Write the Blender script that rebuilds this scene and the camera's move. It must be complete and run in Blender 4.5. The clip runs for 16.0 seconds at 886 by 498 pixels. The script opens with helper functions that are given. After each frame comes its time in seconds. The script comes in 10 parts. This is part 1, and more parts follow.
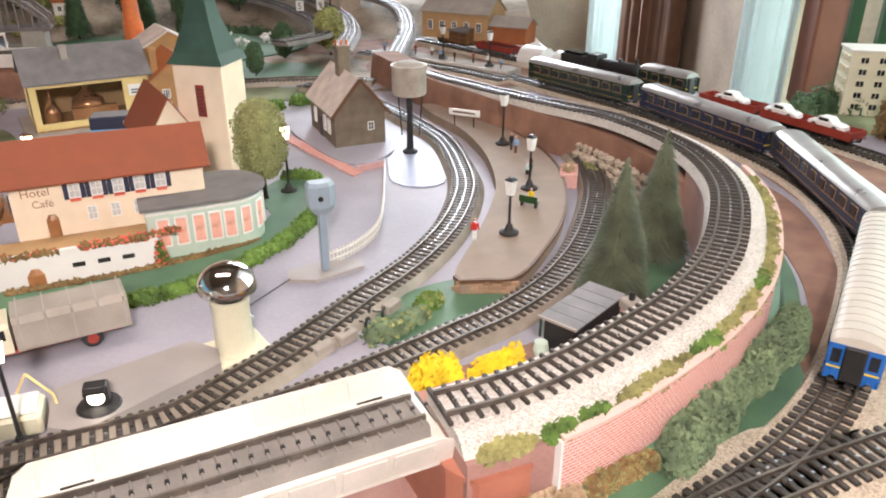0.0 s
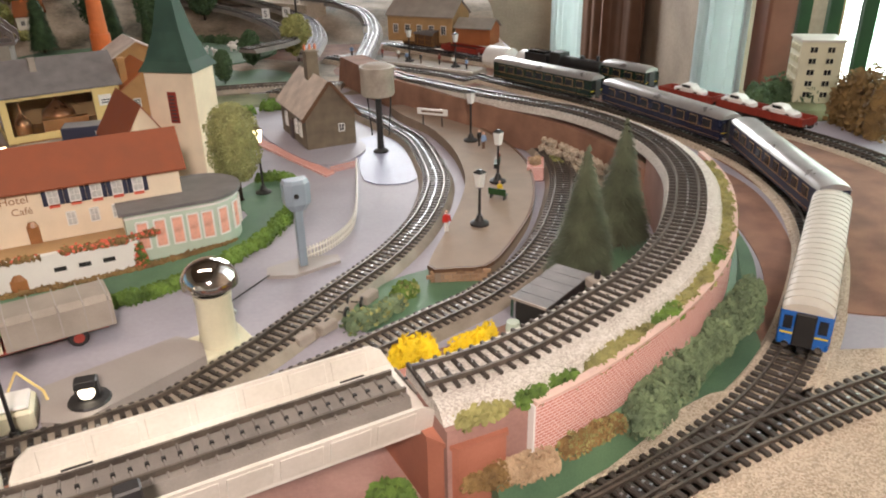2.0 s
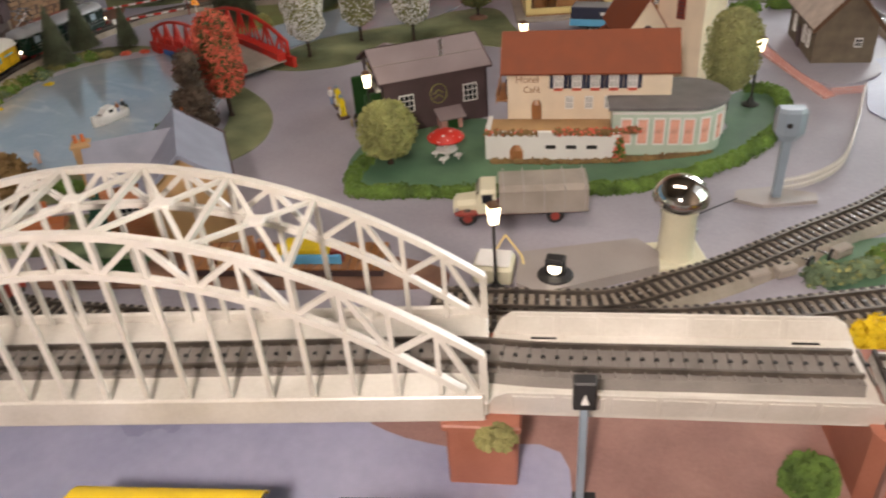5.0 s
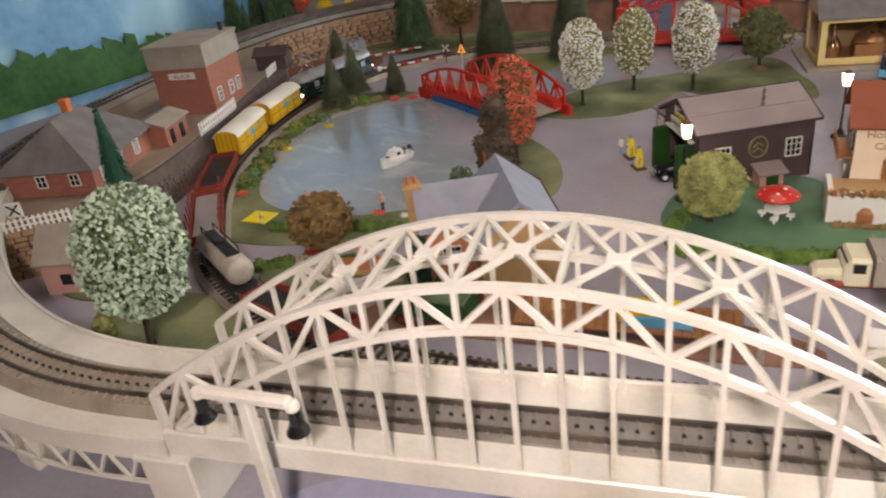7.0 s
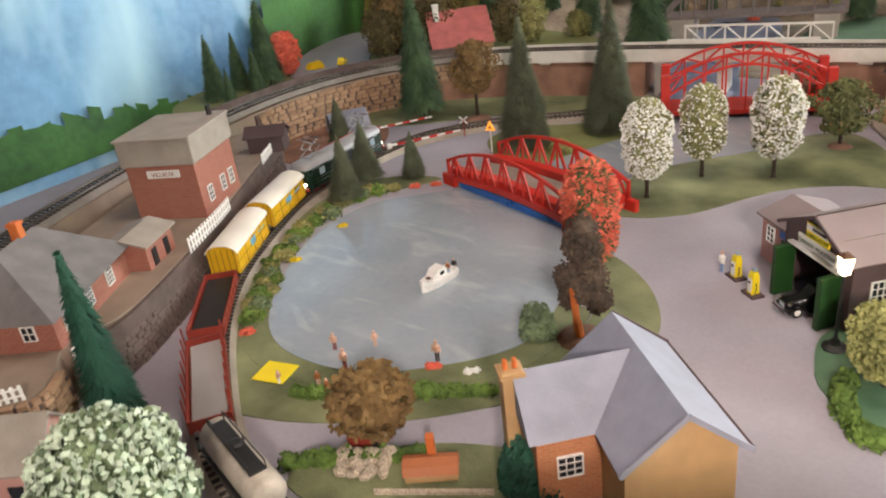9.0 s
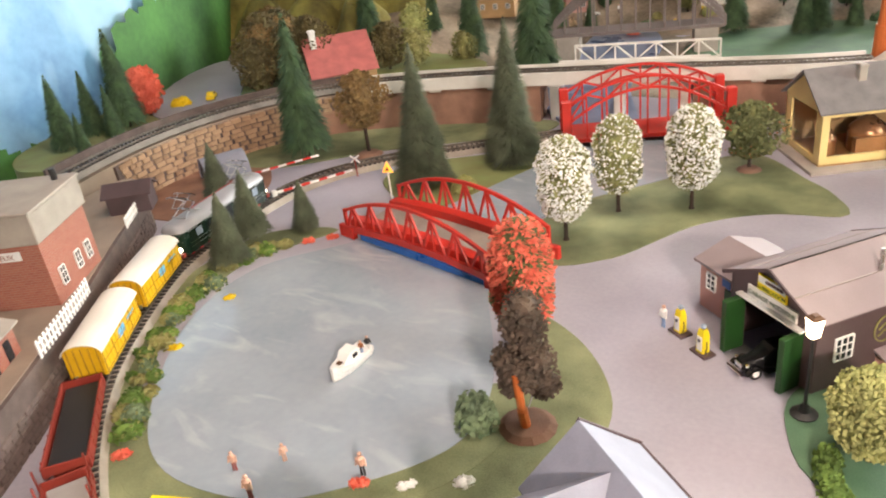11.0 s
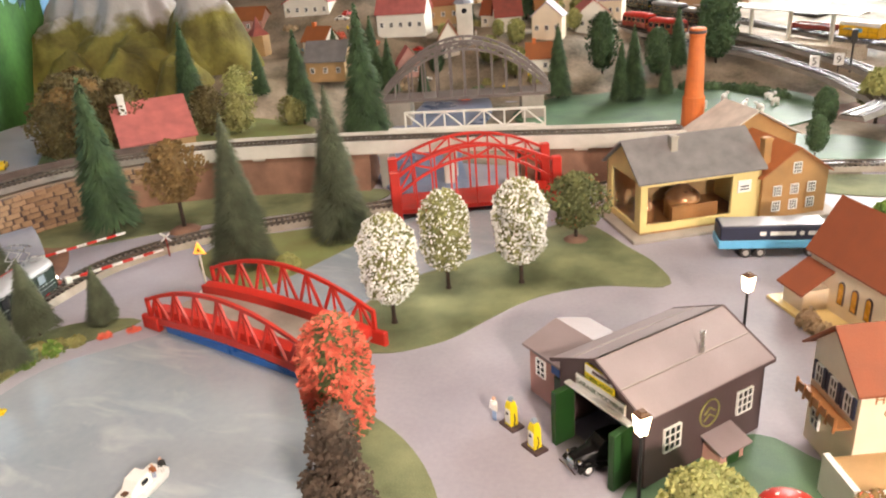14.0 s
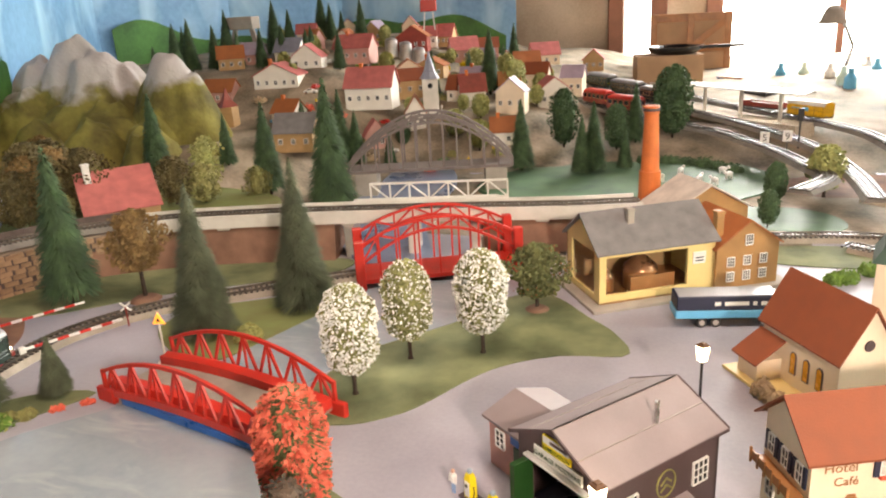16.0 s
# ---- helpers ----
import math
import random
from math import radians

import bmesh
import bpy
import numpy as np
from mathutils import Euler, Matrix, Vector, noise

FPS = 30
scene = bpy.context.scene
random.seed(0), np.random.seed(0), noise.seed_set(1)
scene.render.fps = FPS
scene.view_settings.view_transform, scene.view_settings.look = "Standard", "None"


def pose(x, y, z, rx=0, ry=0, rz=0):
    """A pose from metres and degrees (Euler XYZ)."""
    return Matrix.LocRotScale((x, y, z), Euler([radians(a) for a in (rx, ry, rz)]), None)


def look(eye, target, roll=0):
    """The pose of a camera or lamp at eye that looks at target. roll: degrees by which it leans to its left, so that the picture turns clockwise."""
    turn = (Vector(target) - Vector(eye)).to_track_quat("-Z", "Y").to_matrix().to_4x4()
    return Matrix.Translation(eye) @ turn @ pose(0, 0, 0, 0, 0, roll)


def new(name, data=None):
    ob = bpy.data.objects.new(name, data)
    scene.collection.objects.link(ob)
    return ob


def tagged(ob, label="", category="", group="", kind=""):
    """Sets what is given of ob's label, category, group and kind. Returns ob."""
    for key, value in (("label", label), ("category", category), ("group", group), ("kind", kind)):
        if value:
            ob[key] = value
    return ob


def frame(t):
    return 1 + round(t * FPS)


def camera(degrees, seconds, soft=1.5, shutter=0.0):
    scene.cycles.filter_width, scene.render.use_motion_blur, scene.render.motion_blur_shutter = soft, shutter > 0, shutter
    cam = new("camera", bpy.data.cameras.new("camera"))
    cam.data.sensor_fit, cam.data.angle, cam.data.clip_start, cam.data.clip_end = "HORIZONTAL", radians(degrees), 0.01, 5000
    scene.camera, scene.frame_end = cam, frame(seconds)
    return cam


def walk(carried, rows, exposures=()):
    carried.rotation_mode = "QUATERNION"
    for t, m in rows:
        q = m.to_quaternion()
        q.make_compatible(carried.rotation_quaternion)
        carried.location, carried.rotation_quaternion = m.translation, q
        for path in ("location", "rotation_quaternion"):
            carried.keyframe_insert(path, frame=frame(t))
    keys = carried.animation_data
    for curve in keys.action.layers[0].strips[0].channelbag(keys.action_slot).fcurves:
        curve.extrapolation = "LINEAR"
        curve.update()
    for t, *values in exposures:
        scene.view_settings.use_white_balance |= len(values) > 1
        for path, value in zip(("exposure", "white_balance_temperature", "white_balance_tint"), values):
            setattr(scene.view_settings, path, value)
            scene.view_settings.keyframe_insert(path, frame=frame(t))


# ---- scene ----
cam = camera(61.66, 16.0, soft=2.0, shutter=0.4)
PATH = [
    (0, (0.0151, -0.0019, 0.2715), (0.0191, 0.9020, -0.1563), 0.17),
    (0.5, (0.0180, -0.0139, 0.2766), (0.0256, 0.8928, -0.1451), 0.14),
    (1, (0.0224, -0.0153, 0.2743), (0.0400, 0.8901, -0.1498), -0.08),
    (1.5, (0.0206, -0.0143, 0.2712), (0.0516, 0.8894, -0.1559), -0.39),
    (2, (0.0151, -0.0265, 0.2709), (0.0541, 0.8791, -0.1513), -1.11),
    (2.5, (0.0281, -0.0217, 0.2732), (0.0416, 0.8800, -0.1589), -0.26),
    (3, (0.0465, -0.0138, 0.2723), (-0.0365, 0.8779, -0.1726), -0.12),
    (3.5, (0.0528, -0.0180, 0.2705), (-0.1612, 0.8485, -0.1806), -1.71),
    (4, (0.0385, -0.0215, 0.2788), (-0.3133, 0.7719, -0.2179), -2.88),
    (4.5, (0.0167, -0.0249, 0.2972), (-0.4022, 0.7082, -0.2386), -3.49),
    (5, (-0.0046, -0.0367, 0.3039), (-0.4859, 0.6510, -0.2397), -4.54),
    (5.2, (-0.0132, -0.0422, 0.3046), (-0.5173, 0.6283, -0.2396), -4.76),
    (7.3, (-0.1558, -0.0885, 0.2991), (-0.8250, 0.4919, -0.1649), -7.64),
    (7.5, (-0.1758, -0.0884, 0.2992), (-0.8397, 0.4916, -0.1729), -7.57),
    (8, (-0.2353, -0.0737, 0.3134), (-0.8976, 0.5219, -0.1411), -8.75),
    (8.2, (-0.2497, -0.0562, 0.3162), (-0.9134, 0.5461, -0.1273), -8.19),
    (10.3, (-0.3951, 0.0282, 0.3249), (-0.9517, 0.7308, -0.1186), -7.56),
    (10.5, (-0.3953, 0.0365, 0.3268), (-0.9367, 0.7521, -0.1145), -7.48),
    (11, (-0.3958, 0.0554, 0.3277), (-0.9165, 0.7867, -0.1130), -7.55),
    (11.5, (-0.3956, 0.0732, 0.3285), (-0.8925, 0.8219, -0.1105), -7.35),
    (12, (-0.3957, 0.0821, 0.3294), (-0.8623, 0.8530, -0.1042), -6.83),
    (12.5, (-0.3992, 0.0945, 0.3282), (-0.8456, 0.8790, -0.1023), -6.66),
    (13, (-0.3991, 0.1038, 0.3279), (-0.8131, 0.9083, -0.0980), -6.09),
    (13.5, (-0.3965, 0.1104, 0.3270), (-0.7695, 0.9353, -0.0978), -5.19),
    (14, (-0.3974, 0.1190, 0.3281), (-0.7508, 0.9676, -0.0656), -4.43),
    (14.5, (-0.3984, 0.1162, 0.3285), (-0.7327, 0.9861, -0.0343), -3.85),
    (15, (-0.3915, 0.1167, 0.3309), (-0.7176, 1.0003, -0.0051), -3.82),
    (15.5, (-0.3878, 0.1202, 0.3295), (-0.7096, 1.0076, -0.0005), -3.59),
    (16, (-0.3886, 0.1153, 0.3324), (-0.7085, 1.0103, 0.0216), -3.29),
]
EXPOSURES = [(0, 0.52, 6150, 10), (0.7, 0.04, 6350, 10), (2.5, 0.02, 6600, 10), (3.5, 0.02, 6600, 10), (4.3, -0.12, 6600, 10), (5.2, -0.32, 6550, 10), (7.3, -0.04, 6550, 10), (8.2, 0.22, 6550, 10), (10.3, 1.02, 6700, 10), (13, 1.18, 6800, 10), (16, 1.08, 7200, 10)]
walk(cam, [(t, look(eye, target, roll)) for t, eye, target, roll in PATH], EXPOSURES)

# ---- light: daylight behind the windows, one warm ceiling tube, added torch by the camera ----
world = bpy.data.worlds.new("world")
scene.world = world
world.use_nodes = True
wn = world.node_tree.nodes
sky = wn.new("ShaderNodeTexSky")
sky.sky_type, sky.sun_disc = "NISHITA", False
sky.sun_elevation, sky.sun_rotation = radians(35), radians(60)
world.node_tree.links.new(sky.outputs[0], wn["Background"].inputs[0])
wn["Background"].inputs[1].default_value = 0.12


def area_lamp(name, eye, target, sx, sy, power, col):
    data = bpy.data.lights.new(name, "AREA")
    data.shape, data.size, data.size_y, data.energy, data.color = "RECTANGLE", sx, sy, power, col
    ob = new(name, data)
    ob.matrix_world = look(eye, target)
    return ob


area_lamp("ceiling_tube_light", (-0.40, 0.56, 1.35), (-0.40, 0.57, 0), 0.9, 0.2, 7.3, (1.0, 0.81, 0.71))
# added fixed lamp in place of a torch that travels with the camera
area_lamp("work_lamp", (0.03, -0.28, 0.52), (0.0, 0.45, 0.0), 0.07, 0.07, 7.8, (1.0, 0.85, 0.77))
area_lamp("window_daylight", (0.63, 0.90, 0.55), (-0.3, 0.7, 0.0), 0.75, 1.0, 1.4, (0.92, 0.96, 1.0))
area_lamp("window_daylight", (0.05, 3.12, 0.65), (-0.4, 1.4, 0.0), 0.8, 1.0, 36, (0.94, 0.96, 1.0))



# ---- mesh helpers ----
class B:
    """Collects verts and faces for one mesh."""

    def __init__(self, m=None):
        self.v, self.f, self.m = [], [], m or Matrix()

    def add(self, vs, fs):
        n = len(self.v)
        self.v += [tuple(self.m @ Vector(p)) for p in vs]
        self.f += [tuple(i + n for i in q) for q in fs]
        return self

    def box(self, x0, y0, z0, x1, y1, z1, c=0.0):
        if c <= 0:
            vs = [(x, y, z) for z in (z0, z1) for x, y in ((x0, y0), (x1, y0), (x1, y1), (x0, y1))]
            return self.add(vs, [(3, 2, 1, 0), (4, 5, 6, 7), (0, 1, 5, 4), (1, 2, 6, 5), (2, 3, 7, 6), (3, 0, 4, 7)])
        ring = lambda o: [(x0 + o, y0), (x1 - o, y0), (x1, y0 + o), (x1, y1 - o), (x1 - o, y1), (x0 + o, y1), (x0, y1 - o), (x0, y0 + o)]
        inn = [(x0 + c, y0 + c), (x1 - c, y0 + c), (x1 - c, y0 + c), (x1 - c, y1 - c), (x1 - c, y1 - c), (x0 + c, y1 - c), (x0 + c, y1 - c), (x0 + c, y0 + c)]
        return self.loft([[(x, y, z0) for x, y in inn], [(x, y, z0 + c) for x, y in ring(c)], [(x, y, z1 - c) for x, y in ring(c)], [(x, y, z1) for x, y in inn]])

    def loft(self, rings, caps=True, closed=True):
        n, vs, fs = len(rings[0]), [p for r in rings for p in r], []
        for a in range(len(rings) - 1):
            for i in range(n if closed else n - 1):
                j = (i + 1) % n
                fs.append((a * n + i, a * n + j, a * n + n + j, a * n + n + i))
        if caps:
            fs += [tuple(range(n - 1, -1, -1)), tuple(range((len(rings) - 1) * n, len(rings) * n))]
        return self.add(vs, fs)

    def prism(self, poly, z0, z1):
        return self.loft([[(x, y, z0) for x, y in poly], [(x, y, z1) for x, y in poly]])

    def prof(self, poly, x0, x1):
        return self.loft([[(x0, y, z) for y, z in poly], [(x1, y, z) for y, z in poly]])

    def lathe(self, prof, x=0, y=0, n=16):
        return self.loft([[(x + r * math.cos(6.28319 * i / n), y + r * math.sin(6.28319 * i / n), z) for i in range(n)] for r, z in prof])

    def cyl(self, x, y, z0, z1, r, r1=None, n=12):
        return self.lathe([(r, z0), (r if r1 is None else r1, z1)], x, y, n)

    def beam(self, p, q, w, h=None):
        p, q, h = Vector(p), Vector(q), h or w
        d = (q - p).normalized()
        s = d.cross(Vector((0, 0, 1)) if abs(d.z) < 0.95 else Vector((0, 1, 0))).normalized()
        u = s.cross(d)
        k = [s * a * w / 2 + u * b * h / 2 for a, b in ((-1, -1), (1, -1), (1, 1), (-1, 1))]
        return self.loft([[p + c for c in k], [q + c for c in k]])

    def rod(self, p, q, r, n=6):
        p, q = Vector(p), Vector(q)
        d = (q - p).normalized()
        s = d.orthogonal().normalized()
        u = s.cross(d)
        k = [(s * math.cos(6.28319 * i / n) + u * math.sin(6.28319 * i / n)) * r for i in range(n)]
        return self.loft([[p + c for c in k], [q + c for c in k]])

    def ball(self, c, rx, ry=None, rz=None, n=10, m=7, wob=0.0):
        ry, rz = ry or rx, rz or rx
        rings = []
        for a in range(m + 1):
            ph = math.pi * (a + 0.04) / (m + 0.08) - math.pi / 2
            ring = []
            for i in range(n):
                th = 6.28319 * i / n
                k = 1 + (noise.noise(Vector((c[0] + math.cos(th) * 2, c[1] + math.sin(th) * 2, ph * 2 + c[2])) * 3) * wob if wob else 0)
                ring.append((c[0] + rx * k * math.cos(ph) * math.cos(th), c[1] + ry * k * math.cos(ph) * math.sin(th), c[2] + rz * k * math.sin(ph)))
            rings.append(ring)
        return self.loft(rings)

    def mesh(self, name, smooth=False):
        me = bpy.data.meshes.new(name)
        me.from_pydata(self.v, [], self.f)
        bm = bmesh.new()
        bm.from_mesh(me)
        if len(bm.faces) < 6000:
            bmesh.ops.recalc_face_normals(bm, faces=bm.faces)
        bm.to_mesh(me)
        bm.free()
        if smooth:
            me.polygons.foreach_set("use_smooth", [True] * len(me.polygons))
            me.set_sharp_from_angle(angle=radians(40))
        return me


def part(name, b, material, parent, label="", smooth=False, m=None):
    me = b if isinstance(b, bpy.types.Mesh) else b.mesh(name, smooth)
    if not me.materials:
        me.materials.append(material)
    ob = new(name, me)
    ob.parent = parent
    if m is not None:
        ob.matrix_local = m
    if label:
        ob["label"] = label
    return ob


def thing(name, label, category, x=0, y=0, z=0, yaw=0, group="", kind=""):
    ob = new(name)
    ob.empty_display_size = 0.01
    ob.matrix_world = pose(x, y, z, 0, 0, yaw)
    return tagged(ob, label, category, group, kind)


def single(name, b, material, label, category, group="", kind="", smooth=False, m=None):
    ob = part(name, b, material, None, "", smooth, m)
    return tagged(ob, label, category, group, kind)


def spline(pts, step=0.01, closed=False):
    """Points at even steps along a smooth curve through control points."""
    P = [Vector(p if len(p) == 3 else (*p, 0)) for p in pts]
    n, out = len(P), []
    for i in range(n if closed else n - 1):
        a, b, c, d = (P[(i + k) % n] if closed else P[min(max(i + k, 0), n - 1)] for k in (-1, 0, 1, 2))
        for s in range(24):
            t = s / 24
            out.append(0.5 * ((2 * b) + (c - a) * t + (2 * a - 5 * b + 4 * c - d) * t * t + (3 * b - a - 3 * c + d) * t ** 3))
    out.append(P[0] if closed else P[-1])
    res, left = [out[0]], step
    for p, q in zip(out, out[1:]):
        L = (q - p).length
        while L >= left > 0:
            p = p + (q - p) * (left / L)
            res.append(p)
            L, left = L - left, step
        left -= L
    return res


def tangent(line, i):
    d = line[min(i + 1, len(line) - 1)] - line[max(i - 1, 0)]
    return math.degrees(math.atan2(d.y, d.x))


def sweep(b, line, prof):
    """Sweep an (offset, height) profile along a line; the offset is to the left."""
    rings = []
    for i, p in enumerate(line):
        a = radians(tangent(line, i) + 90)
        rings.append([(p.x + math.cos(a) * o, p.y + math.sin(a) * o, p.z + h) for o, h in prof])
    return b.loft(rings)


# ---- materials ----
def mat(name, col, rough=0.6, var=0.15, scale=40.0, fine=700.0, bump=0.15, metal=0.0, col2=None, rnd=0.0, emit=0.0, coat=0.0, dist=0.0006):
    m = bpy.data.materials.new(name)
    m.use_nodes = True
    n, link = m.node_tree.nodes, m.node_tree.links.new
    s = n["Principled BSDF"]
    s.inputs["Roughness"].default_value, s.inputs["Metallic"].default_value = rough, metal
    s.inputs["Coat Weight"].default_value = coat
    tc = n.new("ShaderNodeTexCoord")
    big, small = n.new("ShaderNodeTexNoise"), n.new("ShaderNodeTexNoise")
    big.inputs["Scale"].default_value, small.inputs["Scale"].default_value = scale, fine
    big.inputs["Detail"].default_value, small.inputs["Detail"].default_value = 5, 3
    link(tc.outputs["Object"], big.inputs["Vector"]), link(tc.outputs["Object"], small.inputs["Vector"])
    mix = n.new("ShaderNodeMix")
    mix.data_type = "RGBA"
    lo = [c * (1 - var * 1.6) for c in col]
    hi = col2 or [min(c * (1 + var * 1.3), 0.95) for c in col]
    mix.inputs[6].default_value, mix.inputs[7].default_value = (*lo, 1), (*hi, 1)
    add = n.new("ShaderNodeMath")
    add.operation = "MULTIPLY_ADD"
    add.inputs[1].default_value = 0.45
    link(small.outputs["Fac"], add.inputs[0])
    half = n.new("ShaderNodeMapRange")
    half.inputs["From Min"].default_value, half.inputs["From Max"].default_value = 0.3, 0.72
    half.inputs["To Min"].default_value, half.inputs["To Max"].default_value = -0.1, 0.65
    link(big.outputs["Fac"], half.inputs["Value"])
    link(half.outputs[0], add.inputs[2])
    last = add.outputs[0]
    if rnd:
        info, more = n.new("ShaderNodeObjectInfo"), n.new("ShaderNodeMath")
        more.operation, more.inputs[1].default_value = "MULTIPLY_ADD", rnd
        link(info.outputs["Random"], more.inputs[0]), link(last, more.inputs[2])
        last = more.outputs[0]
    link(last, mix.inputs[0])
    link(mix.outputs[2], s.inputs["Base Color"])
    if bump:
        bp = n.new("ShaderNodeBump")
        bp.inputs["Strength"].default_value, bp.inputs["Distance"].default_value = bump, dist
        link(small.outputs["Fac"], bp.inputs["Height"])
        link(bp.outputs[0], s.inputs["Normal"])
    rr = n.new("ShaderNodeMapRange")
    rr.inputs["To Min"].default_value, rr.inputs["To Max"].default_value = max(rough - 0.12, 0.03), min(rough + 0.12, 1)
    link(big.outputs["Fac"], rr.inputs["Value"]), link(rr.outputs[0], s.inputs["Roughness"])
    if emit:
        s.inputs["Emission Color"].default_value, s.inputs["Emission Strength"].default_value = (*col, 1), emit
    return m


def brick_mat(name, brick, brick2, mortar, bw, bh, rough=0.75):
    m = mat(name, brick, rough)
    n, link = m.node_tree.nodes, m.node_tree.links.new
    t = n.new("ShaderNodeTexBrick")
    t.inputs["Color1"].default_value, t.inputs["Color2"].default_value, t.inputs["Mortar"].default_value = (*brick, 1), (*brick2, 1), (*mortar, 1)
    t.inputs["Scale"].default_value, t.inputs["Brick Width"].default_value, t.inputs["Row Height"].default_value, t.inputs["Mortar Size"].default_value = 1, bw, bh, bh * 0.16
    geo, sx, cx = n.new("ShaderNodeTexCoord"), n.new("ShaderNodeSeparateXYZ"), n.new("ShaderNodeCombineXYZ")
    sm = n.new("ShaderNodeMath")
    sm.operation = "ADD"
    link(geo.outputs["Object"], sx.inputs[0])
    link(sx.outputs[0], sm.inputs[0]), link(sx.outputs[1], sm.inputs[1])
    link(sm.outputs[0], cx.inputs[0]), link(sx.outputs[2], cx.inputs[1])
    link(cx.outputs[0], t.inputs["Vector"])
    link(t.outputs["Color"], n["Principled BSDF"].inputs["Base Color"])
    return m


def glass(name, col=(0.9, 0.95, 0.97), rough=0.05):
    m = bpy.data.materials.new(name)
    m.use_nodes = True
    s = m.node_tree.nodes["Principled BSDF"]
    s.inputs["Base Color"].default_value, s.inputs["Roughness"].default_value = (*col, 1), rough
    s.inputs["Transmission Weight"].default_value, s.inputs["IOR"].default_value = 1.0, 1.1
    return m


def gravel(name, cols, grain=420.0, rough=0.95, bump=0.9):
    """Loose grains: every cell of a fine Voronoi has a tone of its own and a rounded relief."""
    m = bpy.data.materials.new(name)
    m.use_nodes = True
    n, link = m.node_tree.nodes, m.node_tree.links.new
    s = n["Principled BSDF"]
    s.inputs["Roughness"].default_value = rough
    tc, v, big, sep, add, r, bp = n.new("ShaderNodeTexCoord"), n.new("ShaderNodeTexVoronoi"), n.new("ShaderNodeTexNoise"), n.new("ShaderNodeSeparateColor"), n.new("ShaderNodeMath"), n.new("ShaderNodeValToRGB"), n.new("ShaderNodeBump")
    v.inputs["Scale"].default_value, big.inputs["Scale"].default_value = grain, 35
    link(tc.outputs["Object"], v.inputs["Vector"]), link(tc.outputs["Object"], big.inputs["Vector"])
    link(v.outputs["Color"], sep.inputs[0])
    add.operation, add.inputs[1].default_value = "MULTIPLY_ADD", 0.7
    half = n.new("ShaderNodeMath")
    half.operation, half.inputs[1].default_value, half.inputs[2].default_value = "MULTIPLY_ADD", 0.6, -0.12
    link(big.outputs["Fac"], half.inputs[0])
    link(sep.outputs[0], add.inputs[0]), link(half.outputs[0], add.inputs[2])
    r.color_ramp.elements[0].color, r.color_ramp.elements[1].color = (*cols[0], 1), (*cols[2], 1)
    r.color_ramp.elements.new(0.45).color = (*cols[1], 1)
    link(add.outputs[0], r.inputs["Fac"]), link(r.outputs[0], s.inputs["Base Color"])
    bp.invert = True
    bp.inputs["Strength"].default_value, bp.inputs["Distance"].default_value = bump, 0.0016
    link(v.outputs["Distance"], bp.inputs["Height"]), link(bp.outputs[0], s.inputs["Normal"])
    return m


def painted_water(name):
    """Blue-grey gloss paint with long brush strokes and paler swirls."""
    m = mat(name, (0.30, 0.355, 0.41), 0.13, 0.10, 9, 150, 0.0, col2=(0.38, 0.42, 0.46), coat=0.35)
    n, link = m.node_tree.nodes, m.node_tree.links.new
    s = n["Principled BSDF"]
    tc, mp, st, rg, mix, bp = (n.new("ShaderNode" + k) for k in ("TexCoord", "Mapping", "TexNoise", "MapRange", "Mix", "Bump"))
    mp.inputs["Rotation"].default_value, mp.inputs["Scale"].default_value = (0, 0, radians(38)), (1.0, 3.2, 1.0)
    st.inputs["Scale"].default_value, st.inputs["Detail"].default_value, st.inputs["Distortion"].default_value = 11, 7, 1.6
    link(tc.outputs["Object"], mp.inputs[0]), link(mp.outputs[0], st.inputs["Vector"])
    rg.inputs["From Min"].default_value, rg.inputs["From Max"].default_value = 0.56, 0.86
    mix.data_type = "RGBA"
    old = s.inputs["Base Color"].links[0].from_socket
    link(st.outputs["Fac"], rg.inputs["Value"]), link(rg.outputs[0], mix.inputs[0]), link(old, mix.inputs[6])
    mix.inputs[7].default_value = (0.46, 0.49, 0.51, 1)
    link(mix.outputs[2], s.inputs["Base Color"])
    bp.inputs["Strength"].default_value, bp.inputs["Distance"].default_value = 0.14, 0.0006
    link(st.outputs["Fac"], bp.inputs["Height"]), link(bp.outputs[0], s.inputs["Normal"])
    return m


def net_cloth(name, col):
    """Thin curtain cloth that lets daylight through."""
    m = mat(name, col, 0.9, 0.12, 10, 500, 0.2)
    n, link = m.node_tree.nodes, m.node_tree.links.new
    tr, mx = n.new("ShaderNodeBsdfTranslucent"), n.new("ShaderNodeMixShader")
    tr.inputs["Color"].default_value, mx.inputs[0].default_value = (*col, 1), 0.6
    out = n["Material Output"]
    link(n["Principled BSDF"].outputs[0], mx.inputs[1]), link(tr.outputs[0], mx.inputs[2]), link(mx.outputs[0], out.inputs["Surface"])
    return m


